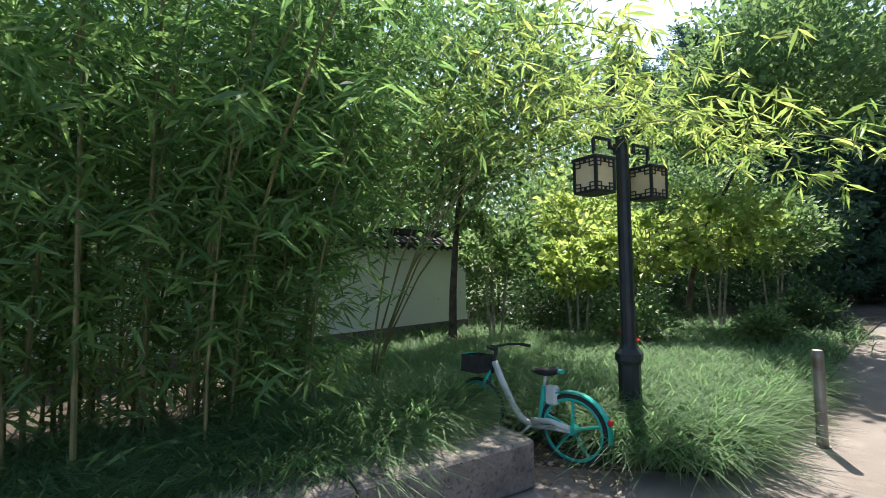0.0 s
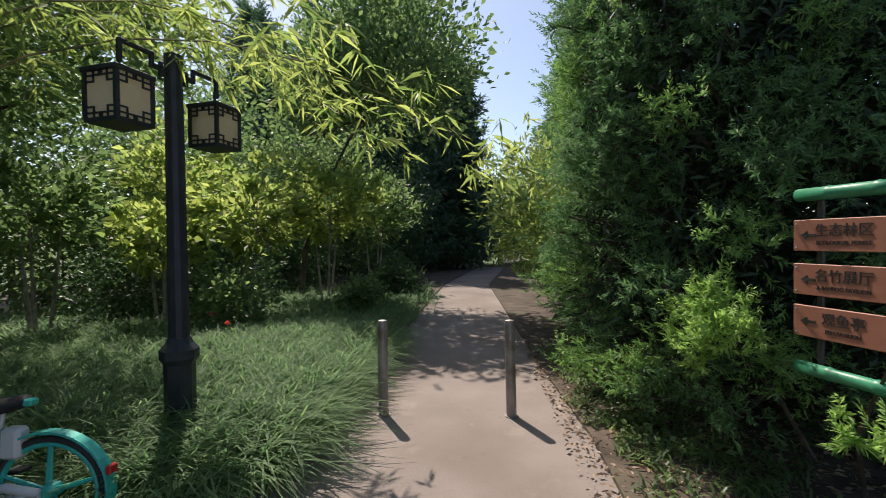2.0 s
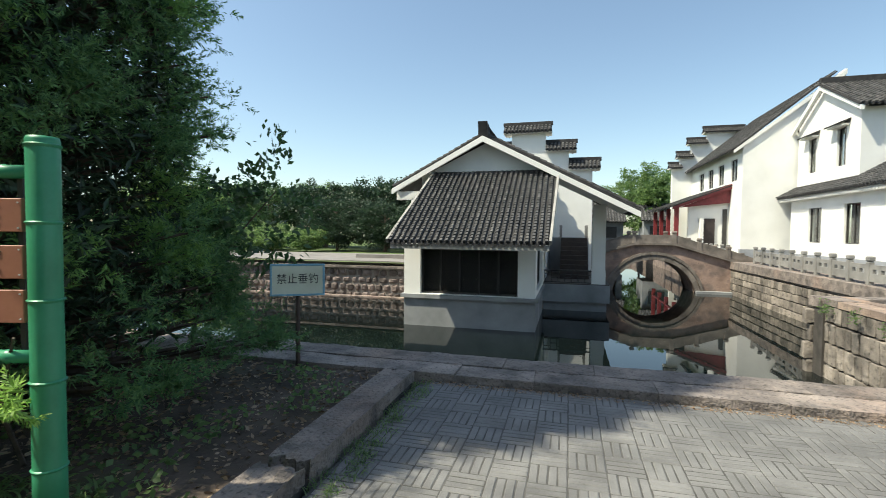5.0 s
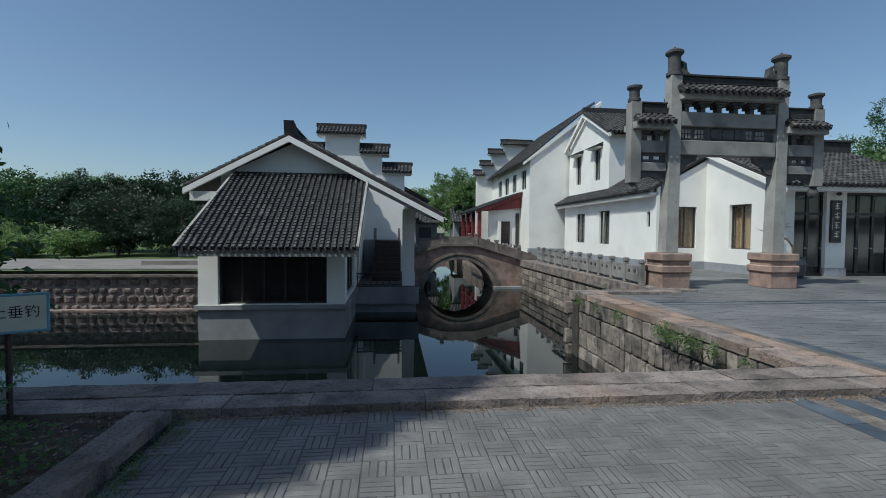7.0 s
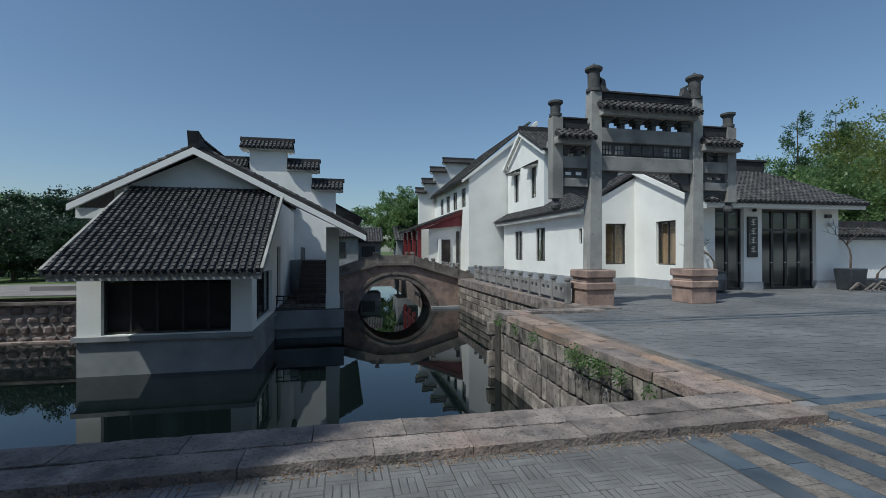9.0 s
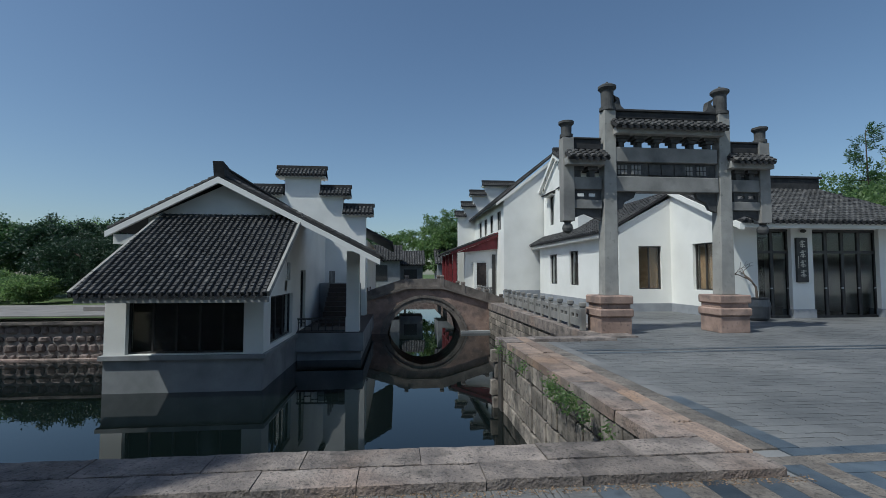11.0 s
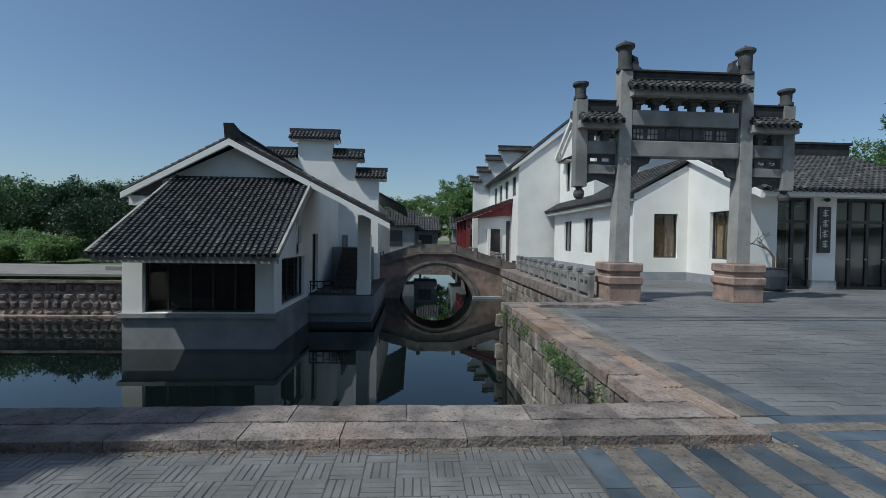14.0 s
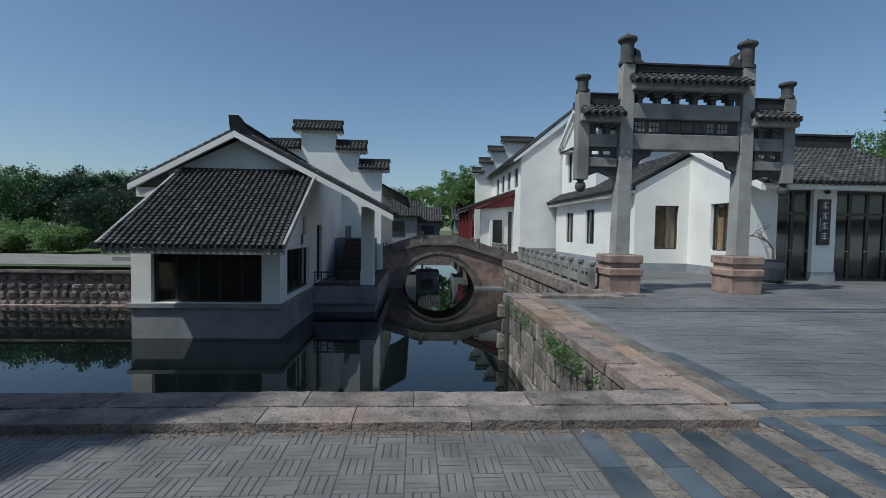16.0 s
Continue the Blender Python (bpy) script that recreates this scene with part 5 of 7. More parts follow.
def blades(name, label, p, length, mat, width=0.008, category="grass", kind="stuff", per=0):
    """Arching strap leaves: three joined quads each, from a foot."""
    n = len(p)
    a = rng.uniform(0, 2 * math.pi, n)
    if per:
        off = p - np.repeat(p.reshape(-1, per, 3).mean(1), per, 0)
        a = np.arctan2(off[:, 1] + 0.03, off[:, 0] + 0.03) + rng.normal(size=n) * 0.35
    way = np.stack([np.cos(a), np.sin(a), 0 * a], 1)
    side = np.stack([-np.sin(a), np.cos(a), 0 * a], 1)
    ln = (length * rng.uniform(0.6, 1.2, n))[:, None]
    arch = rng.uniform(0.5, 1.05, n)[:, None]
    rows = []
    for s, wd in ((0.0, 0.8), (0.35, 1.0), (0.7, 0.75), (1.0, 0.06)):
        up = np.array([0, 0, 1.0]) * ln * (s * 0.95 - arch * 0.78 * s * s)
        c = p + way * ln * arch * s * (0.35 + 0.65 * s) + up
        rows += [c - side * width * wd / 2, c + side * width * wd / 2]
    verts = np.stack(rows, 1)
    quads = np.array([(0, 1, 3, 2), (2, 3, 5, 4), (4, 5, 7, 6)])
    faces = quads[None] + 8 * np.arange(n)[:, None, None]
    return tagged(from_arrays(name, verts.reshape(-1, 3), faces.reshape(-1, 4), mat), label, category, kind=kind)


def tuft_points(inside, n_tufts, per, box_, r=0.09, z=0.03):
    """Feet of blades in tufts within a region."""
    got = []
    while len(got) < n_tufts:
        x, y = rng.uniform(box_[0], box_[1]), rng.uniform(box_[2], box_[3])
        if inside(x, y):
            got.append((x, y, z))
    c = np.repeat(np.array(got), per, 0)
    return c + rng.normal(size=c.shape) * np.array([r, r, 0.0])


# lilyturf bed by the path and the clump at the stone block
def near_bed(x, y):
    return y < -0.84 and not (x > -3.2 and y > -3.3) and not (x > -3.42 and y > -1.0)


p = tuft_points(lambda x, y: near_bed(x, y) and x > -7.5 and y > -5.2, 1250, 54, (-7.5, -2.6, -5.2, -0.84), 0.1)
blades("lilyturf", "dense dark green lilyturf beside the path", p, 0.62, LEAF_GRASS, 0.013, per=54)
p = tuft_points(lambda x, y: near_bed(x, y) and (x < -7.4 or y < -5.1), 1100, 16, (-14, -2.6, -8.0, -0.84), 0.16)
blades("lilyturf", "dense dark green lilyturf beside the path", p, 0.5, LEAF_GRASS, 0.02)
p = tuft_points(lambda x, y: ((x + 1.55) / 1.0) ** 2 + ((y + 3.0) / 0.62) ** 2 < 1, 300, 42, (-2.7, 0.6, -4, -2.2), 0.1, 0.12)
blades("lilyturf", "thick lilyturf clump at the foot of the bamboo", p, 0.66, LEAF_GRASS, 0.013, per=42)
p = tuft_points(lambda x, y: ((x - 0.2) / 1.3) ** 2 + ((y + 3.3) / 0.8) ** 2 < 1, 260, 36, (-1.4, 1.8, -4.2, -2.4), 0.1, 0.1)
blades("lilyturf", "thick lilyturf clump at the foot of the bamboo", p, 0.64, LEAF_GRASS, 0.013, per=36)


def extra_crown(tree, p, size, mat, ratio=0.5, name="inner_foliage"):
    leaves(name, p, rng.normal(size=p.shape), rng.uniform(0.7, 1.3, len(p)) * size, ratio, mat, tree)


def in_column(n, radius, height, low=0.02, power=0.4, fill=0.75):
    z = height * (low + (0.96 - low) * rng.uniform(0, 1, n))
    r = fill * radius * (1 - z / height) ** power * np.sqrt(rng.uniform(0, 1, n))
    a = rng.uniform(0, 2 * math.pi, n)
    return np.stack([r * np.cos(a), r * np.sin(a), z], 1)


p = tuft_points(lambda x, y: ((x + 2.0) / 0.8) ** 2 + ((y + 2.85) / 0.36) ** 2 < 1, 130, 40, (-2.9, -1.1, -3.3, -2.4), 0.08, 0.2)
blades("lilyturf", "fountain of lilyturf hanging over the stone block", p, 0.66, LEAF_GRASS, 0.013, per=40)


# ---- trees along the path ----
bamboo("bamboo_clump", "dense leaning bamboo clump close to the path", -0.7, -4.3, 50, 1.45, 5.4, 31000, 0.2, (-0.3, 1.2), low=0.08)
bamboo("bamboo_clump", "dense leaning bamboo clump close to the path", -0.9, -6.0, 24, 0.8, 6.2, 20000, 0.18, (-1.6, 1.9), low=0.5)
bamboo("bamboo_clump", "dense leaning bamboo clump close to the path", 1.9, -4.6, 34, 1.2, 5.4, 22000, 0.2, (-0.2, 1.0), low=0.08)
plume_cedar("cedar_tree", "large dense green cedar with feathery boughs beside the path", -5.2, 3.05, 10.0, 2.0, 6000)
# the bright young sprays low on the cedar
sprays = thing("cedar_sapling", "bright green young cedar sprays beside the sign post", "sapling", at=(-3.5, 1.72, 0.12))
for tip, lean, n in (((0.0, 0.0, 1.0), (0.3, -0.3), 24), ((-0.13, 0.05, 0.92), (-0.3, -0.4), 22), ((0.12, 0.03, 0.9), (0.35, -0.4), 22), ((0.0, -0.08, 0.78), (0.0, -0.5), 16), ((-0.12, 0.0, 0.68), (-0.2, -0.4), 12), ((0.80, 0.2, 0.56), (0.2, -0.3), 11)):
    foot = np.array([tip]) + rng.normal(size=(n, 3)) * np.array([0.07, 0.06, 0.05])
    way = unit(rng.normal(size=(n, 3)) * 0.5 + np.array([lean[0], lean[1], 0.1]))
    tagged(needle_shoots("spray", foot, way, rng.uniform(0.12, 0.24, n), 46, LEAF_FRESH, sprays, 0.9, 0.0), kind="stuff")
bm = bmesh.new()
for a, b in ((0.0, 0.0), (0.8, 0.25)):
    tube(bm, [(a * 0.4 - 0.25, 0.75, -0.12), (a * 0.7 - 0.1, 0.4, 0.4), (a, b, 0.8)], [0.015, 0.011, 0.006], 5)
part("stem", bm, BARK, sprays)
for x, y, h, r in ((-8.6, 2.7, 5.5, 1.2), (-11.5, 3.3, 7.0, 1.5), (-15.0, 3.6, 6.5, 1.7), (-19.0, 4.2, 7.5, 2.0)):
    c = conifer("cedar_tree", "dark green cedar in the row beside the path", x, y, h, r, LEAF_CONIFER, 16000, 0.14, 0.02, 0.4, 0.6, 0.14)
    # Inner leaves use the darker LEAF_DARK: crown shade put into their colour.
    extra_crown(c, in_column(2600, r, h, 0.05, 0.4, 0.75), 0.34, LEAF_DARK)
broad_tree("peach_tree", "young peach tree with bright drooping leaves over the path", -7.6, 1.75, 2.9, 0.75, LEAF_YELLOW, 5200, 0.13, 0.03, 0.35, clump=0.45, ratio=0.24, lean=(0.15, -0.45))
for x, y, h, s, n, mt in ((-9.2, -3.7, 3.2, 1.05, 3600, LEAF_YELLOW), (-11.6, -3.1, 3.7, 1.3, 5000, LEAF_YELLOW), (-7.7, -4.4, 2.6, 0.8, 2200, LEAF_YELLOW), (-14.2, -2.5, 3.4, 1.5, 5000, LEAF_BROAD), (-10.4, -6.0, 4.2, 1.5, 4800, LEAF_YELLOW), (-7.4, -6.2, 3.3, 1.1, 3000, LEAF_BROAD)):
    broad_tree("shrub_tree", "yellow-green multi-stemmed small tree in the bed" if mt is LEAF_YELLOW else "mid-green small tree in the bed", x, y, h, s, mt, int(n * 0.62), 0.17, 0.035, 0.4, clump=0.2, stems=3, ratio=0.5, lean=(0.1, 0.1), group="small trees in the bed", bark=PALE_BARK)
broad_tree("garden_tree", "slim dark-trunked tree before the white garden wall", -6.3, -6.4, 6.4, 2.3, LEAF_BROAD, 15000, 0.14, 0.09, 0.44, clump=0.34, lean=(0.6, 1.2))
broad_tree("garden_tree", "leafy tree arching over the bed and path", -12.0, -3.9, 7.2, 2.0, LEAF_BROAD, 13000, 0.17, 0.08, 0.55, clump=0.34, lean=(0.6, 2.4))
broad_tree("low_bush", "broad low bush at the garden wall's end", -10.2, -8.4, 2.6, 1.6, LEAF_BROAD, 5000, 0.15, 0.03, 0.02, "bush", clump=0.5)
# The five LEAF_DARK bushes behind the shrubs are added, dark as shade beneath them.
for x, y, h, s, n, mt in ((-13.2, -7.6, 5.2, 2.1, 9000, LEAF_BROAD), (-17.0, -5.6, 6.0, 2.4, 10000, LEAF_BROAD), (-5.4, -10.2, 7.0, 2.4, 11000, LEAF_BROAD), (-12.5, -12.0, 7.5, 3.0, 12000, LEAF_BROAD), (-17.5, -10.0, 8.0, 2.8, 11000, LEAF_BROAD), (-1.0, -10.6, 7.0, 2.5, 10000, LEAF_BROAD), (3.0, -10.5, 6.4, 2.4, 6000, LEAF_BROAD), (-18.5, -3.0, 4.6, 1.8, 7000, LEAF_DARK), (-9.0, -10.5, 7.0, 2.4, 10000, LEAF_BROAD), (-7.6, -3.3, 1.2, 0.6, 2200, LEAF_BROAD), (-9.8, -1.9, 0.8, 0.5, 1600, LEAF_BROAD), (-8.6, -5.6, 1.3, 1.1, 3000, LEAF_DARK), (-11.2, -5.4, 1.4, 1.2, 3000, LEAF_DARK), (-13.6, -4.6, 1.5, 1.3, 3000, LEAF_DARK), (-16.0, -3.0, 1.5, 1.3, 3000, LEAF_DARK), (-12.0, -7.4, 1.6, 1.4, 3000, LEAF_DARK), (-12.5, -1.6, 0.9, 0.7, 2200, LEAF_DARK)):
    broad_tree("broadleaf_tree" if h > 2 else "low_bush", "leafy green tree filling the garden behind the bed" if h > 2 else "low leafy bush in the bed, some added dark as shade under the shrubs", x, y, h, s, mt, n, 0.17 if h > 2 else 0.1, 0.09 if h > 2 else 0.02, 0.2 if h > 2 else 0.1, "tree" if h > 2 else "bush", clump=0.42)
for x, y, h, r in ((-23.0, -2.4, 13.2, 1.3), (-26.5, -4.6, 15.0, 1.5), (-26.5, -1.5, 12.0, 1.2), (-24.5, -0.1, 10.6, 0.8), (-25.0, -7.5, 14.0, 1.7), (-29.5, -9.5, 15.5, 1.9), (-32.0, -2.6, 13.5, 1.6), (-22.5, -5.2, 12.0, 1.5), (-21.5, -8.6, 11.0, 1.6), (-24.5, -11.0, 14.0, 1.9), (-34.0, -6.0, 16.0, 1.9)):
    c = conifer("cypress_tree", "tall narrow dark cypress behind the garden trees", x, y, h, r * 1.7, LEAF_CYPRESS, 17000, 0.26, 0.0, 0.62, 1.1, 0.14, "cypress")
    extra_crown(c, in_column(3000, r * 1.7, h, 0.03, 0.62, 0.85), 0.45, LEAF_CYPRESS)
for x, y in ((-29, -1.0), (-30, 2.0), (-29, 5.0), (-33, -5.0), (-30, -12), (-24, -14)):
    broad_tree("hedge_tree", "dense green tree closing the end of the path", x, y, 6.5, 2.8, LEAF_BROAD, 6000, 0.26, 0.14, 0.05, clump=0.5)

# an arching bamboo spray that hangs before the lamp
spray = thing("bamboo_spray", "long arching bamboo branch hung with bright leaves", "bamboo branch", at=(-2.9, -4.4, 0.0))
limb = []
bm = bmesh.new()
for ends, top in (((-1.2, 4.1, 2.35), 3.6), ((-0.4, 3.9, 2.75), 3.7), ((-1.9, 3.6, 2.6), 3.7), ((0.3, 3.4, 3.0), 3.8), ((-1.3, 4.9, 2.05), 3.4), ((-2.6, 2.5, 3.2), 4.2), ((-2.2, 3.1, 2.95), 4.0)):
    pts = [((1 - s) * 0.0 + s * ends[0], s ** 1.3 * ends[1], (1 - s) ** 2 * 0.0 + 2 * s * (1 - s) * top * 1.25 + s * s * ends[2]) for s in (k / 10 for k in range(11))]
    part("culm", tube(bmesh.new(), pts, [0.014 * (1 - 0.08 * k) for k in range(11)], 5), CULM, spray)
    limb += pts[5:]
limb = np.array(limb)
fans = limb[rng.integers(0, len(limb), 500)] + rng.normal(size=(500, 3)) * np.array([0.2, 0.22, 0.14])
p = np.repeat(fans, 6, 0) + rng.normal(size=(3000, 3)) * 0.015
d = rng.normal(size=(3000, 3)) * np.array([0.9, 0.9, 0.35]) + np.array([-0.2, 0.3, -0.55])
leaves("foliage", p, d, rng.uniform(0.10, 0.2, 3000), 0.15, LEAF_YELLOW, spray, 0.1)

# ---- plants by the water and in the distance ----
broad_tree("water_shrub", "loose dark shrub leaning over the water", -4.2, 4.5, 2.6, 0.5, LEAF_DARK, 1700, 0.09, 0.025, 0.3, "shrub", clump=0.4, lean=(0.7, 0.5))
for x, y, h, s, n, mt in ((-14.5, 36, 5.6, 3.9, 18000, LEAF_PINE), (-20.5, 36.5, 5.6, 3.8, 16000, LEAF_PINE), (-26.5, 37, 5.8, 4.0, 14000, LEAF_DARK), (-33, 42, 6.4, 4.4, 12000, LEAF_BROAD), (-41, 44, 6.6, 5.0, 11000, LEAF_YELLOW), (-24.5, 55, 7.5, 4.6, 9000, LEAF_BROAD), (-50, 46, 7.0, 5.0, 9000, LEAF_BROAD), (-35, 60, 8.5, 5.5, 9000, LEAF_BROAD), (-60, 55, 9, 6.5, 9000, LEAF_BROAD)):
    broad_tree("park_tree", "spreading dark pine-like tree on the far lawn" if mt is LEAF_PINE else "rounded green tree on the far lawn", x, y, h, s, mt, int(n * 1.9), 0.18, 0.2, 0.2, clump=0.13, ratio=0.6, squash=0.9)
for x, y, h, s in ((-17.5, 28.6, 1.5, 1.5), (-20.5, 28.4, 1.3, 1.4), (-24.0, 28.8, 1.7, 1.8), (-28.5, 29.2, 1.9, 2.0), (-34.5, 31.0, 2.2, 2.4), (-21.5, 30.5, 1.9, 1.6), (-26.5, 31, 2.2, 1.9), (-31, 33, 2.3, 2.2)):
    broad_tree("lawn_bush", "light green clipped bush on the far lawn", x, y, h, s, LEAF_BROAD, 8000, 0.13, 0.04, 0.02, "bush", clump=0.22, ratio=0.6)
for x, y, h, s in ((-12.6, 30.5, 3.6, 2.2), (-16.5, 31.0, 4.0, 2.5)):
    broad_tree("low_pine", "dark spreading pine close behind the pavilion", x, y, h, s, LEAF_PINE, 24000, 0.15, 0.12, 0.05, "pine tree", clump=0.15, ratio=0.4)
for x, y, h, s, mt in ((3.5, 70, 8.5, 4.0, LEAF_BROAD), (8.5, 66, 10.0, 3.6, LEAF_BROAD), (-1.5, 72, 8.0, 4.2, LEAF_DARK), (12.5, 74, 12.0, 4.4, LEAF_BROAD), (7.6, 50.5, 7.4, 1.9, LEAF_BROAD), (-7.0, 74, 8.0, 4.5, LEAF_BROAD), (18, 78, 12, 5, LEAF_BROAD)):
    broad_tree("canal_tree", "full green tree beyond the canal's end", x, y, h, s, mt, 18000, 0.24, 0.16, 0.12, clump=0.15, ratio=0.6)
for x, y, h, s, mt in ((27.0, 24.5, 6.0, 2.7, LEAF_BROAD), (31, 25, 7.2, 2.8, LEAF_BROAD), (36.5, 26, 9.2, 3.4, LEAF_OLIVE), (29.5, 31, 7.0, 3.2, LEAF_BROAD), (36, 33, 9.6, 3.6, LEAF_BROAD), (41, 30, 13.0, 4.2, LEAF_OLIVE), (46, 26, 12.0, 4.2, LEAF_OLIVE)):
    broad_tree("grove_tree", "olive autumn-tinted grove tree behind the garden wall" if mt is LEAF_OLIVE else "green grove tree behind the garden wall", x, y, h, s, mt, 26000, 0.23, 0.12, 0.05, clump=0.2, ratio=0.5)
for x, y, h in ((34.0, 29.5, 12.0), (39.5, 31.0, 13.0)):
    conifer("larch_tree", "tall thin conifer rising over the grove", x, y, h, 1.5, LEAF_DARK, 7000, 0.24, 0.1, 0.7, 0.4, 0.14)

# weeds on the canal wall and leaf litter
for y, n, s in ((7.9, 420, 0.2), (7.3, 300, 0.14), (6.75, 140, 0.07), (9.6, 110, 0.08), (10.6, 90, 0.07), (11.6, 120, 0.1), (6.1, 50, 0.05)):
    w = thing("wall_creeper", "green creeper growing out of the canal wall", "creeper", "creepers on the canal wall", at=(4.66, y, -0.02))
    p = rng.normal(size=(n, 3)) * np.array([0.04, s, 0.07]) + np.array([-0.03, 0, -0.07])
    leaves("foliage", p, rng.normal(size=(n, 3)) + np.array([-1.0, 0, 0.4]), rng.uniform(0.03, 0.07, n), 0.5, LEAF_BROAD, w)


def litter(name, label, region, n, mat, size, z=0.035, flat=0.15):
    p = np.stack([rng.uniform(region[0], region[1], n), rng.uniform(region[2], region[3], n), np.full(n, z)], 1)
    d = rng.normal(size=(n, 3)) * np.array([1, 1, flat])
    ob = from_arrays(name, *leaf_arrays(p, d, rng.uniform(0.5, 1.3, n) * size, 0.45, 0.0), mat)
    return tagged(ob, label, "leaf litter", kind="stuff")


litter("leaf_litter", "dry brown leaves scattered on the soil bed", (-7.5, -2.1, 1.35, 4.7), 7000, DEAD_LEAF, 0.05)
litter("leaf_litter", "dry leaves along the edge of the path", (-8.0, -2.3, 1.0, 1.5), 1500, DEAD_LEAF, 0.045, 0.03)
litter("leaf_litter", "dry leaves and crumbs at the foot of the kerb", (-1.7, 5.6, 4.56, 4.67), 2200, DEAD_LEAF, 0.024, 0.006)
litter("leaf_litter", "fallen leaves on the ground by the bicycle", (-3.6, -2.3, -3.2, -1.2), 900, DEAD_LEAF, 0.05, 0.035)
p = tuft_points(lambda x, y: y > 1.25 + 0.25 * math.sin(3 * x) * 0.3, 420, 9, (-7.0, -2.1, 1.25, 2.3), 0.06, 0.03)
blades("weeds", "low green weeds on the soil by the path", p, 0.13, LEAF_BROAD, 0.016)
n = 4200
q = np.stack([rng.uniform(-5.5, -2.1, n), rng.uniform(1.35, 4.5, n), np.full(n, 0.05)], 1)
keep = np.array([noise.noise(Vector((a * 1.6, b * 1.6, 3.1))) > 0.02 for a, b, _ in q])
q = q[keep] + rng.uniform(0, 0.06, (keep.sum(), 1)) * np.array([0, 0, 1.0])
tagged(from_arrays("ground_cover", *leaf_arrays(q, rng.normal(size=q.shape) * np.array([1, 1, 0.4]) + np.array([0, 0, 0.3]), rng.uniform(0.03, 0.07, len(q)), 0.6), LEAF_BROAD), "low leafy green ground cover under the cedar", "ground cover", kind="stuff")
p = tuft_points(lambda x, y: True, 170, 8, (-1.72, -1.55, 1.0, 4.6), 0.03, 0.0)
blades("kerb_weeds", "thin grass in the joint beside the bed kerb", p, 0.07, LEAF_BROAD, 0.006)
for x, y in ((-6.2, -2.6), (-4.75, -2.2), (-6.9, -3.2)):
    f = thing("red_flower", "small red flower among the lilyturf", "flower", "red flowers", at=(x, y, 0.0))
    part("stem", tube(bmesh.new(), [(0, 0, 0), (0.01, 0, 0.25), (0.02, 0.01, 0.5)], 0.004, 5), LEAF_GRASS, f)
    leaves("petals", np.zeros((26, 3)) + np.array([0.02, 0.01, 0.5]), rng.normal(size=(26, 3)), rng.uniform(0.022, 0.042, 26), 0.6, FLOWER, f)

# ---- white garden wall ----
gw = tagged(part("garden_wall", boxed(-8.2, 8.0, -8.05, -7.8, 0.32, 2.06), PLASTER), "white garden wall with a dark tile coping", "wall", kind="structure")
part("wall_plinth", boxed(-8.22, 8.0, -8.07, -7.76, -0.05, 0.32), KERB_STONE, gw)
for s in (-1, 1):
    o, go = ((8.0, -7.55, 2.1), (-1, 0, 0)) if s > 0 else ((-8.3, -8.3, 2.1), (1, 0, 0))
    tile_roof(gw, o, go, (0, -s * 0.375, 0.26), 16.3, 0.45, 0.2, 0.16, name="coping")
part("coping_ridge", boxed(-8.3, 8.0, -8.0, -7.85, 2.36, 2.48), TILE_DARK, gw)
gw = tagged(part("garden_wall_right", boxed(21.0, 60.0, 18.6, 18.85, 0.0, 2.05), PLASTER), "white garden wall with tiled coping beside the hall", "wall", kind="structure")
for s in (-1, 1):
    o, go = ((21.0, 18.15, 2.25), (1, 0, 0)) if s < 0 else ((60.0, 19.3, 2.25), (-1, 0, 0))
    tile_roof(gw, o, go, (0, -s * 0.575, 0.4), 39, 0.7, 0.26, 0.2, name="coping")
part("coping_ridge", boxed(21.0, 60.0, 18.62, 18.83, 2.62, 2.95), TILE_DARK, gw)
part("eaves_course", boxed(21.0, 60.0, 18.4, 18.6, 2.05, 2.18), CEMENT, gw)

gw = tagged(part("garden_wall_east", boxed(34.0, 34.25, -20.0, 18.3, 0.0, 2.3), PLASTER), "plain white wall closing the plaza", "wall", kind="structure")
for s in (-1, 1):
    o, go = ((33.65, 18.3, 2.34), (0, -1, 0)) if s < 0 else ((34.6, -20.0, 2.34), (0, 1, 0))
    tile_roof(gw, o, go, (-s * 0.475, 0, 0.32), 38.3, 0.57, 0.26, 0.2, name="coping")
part("coping_ridge", boxed(34.03, 34.22, -20.0, 18.3, 2.64, 2.86), TILE_DARK, gw)

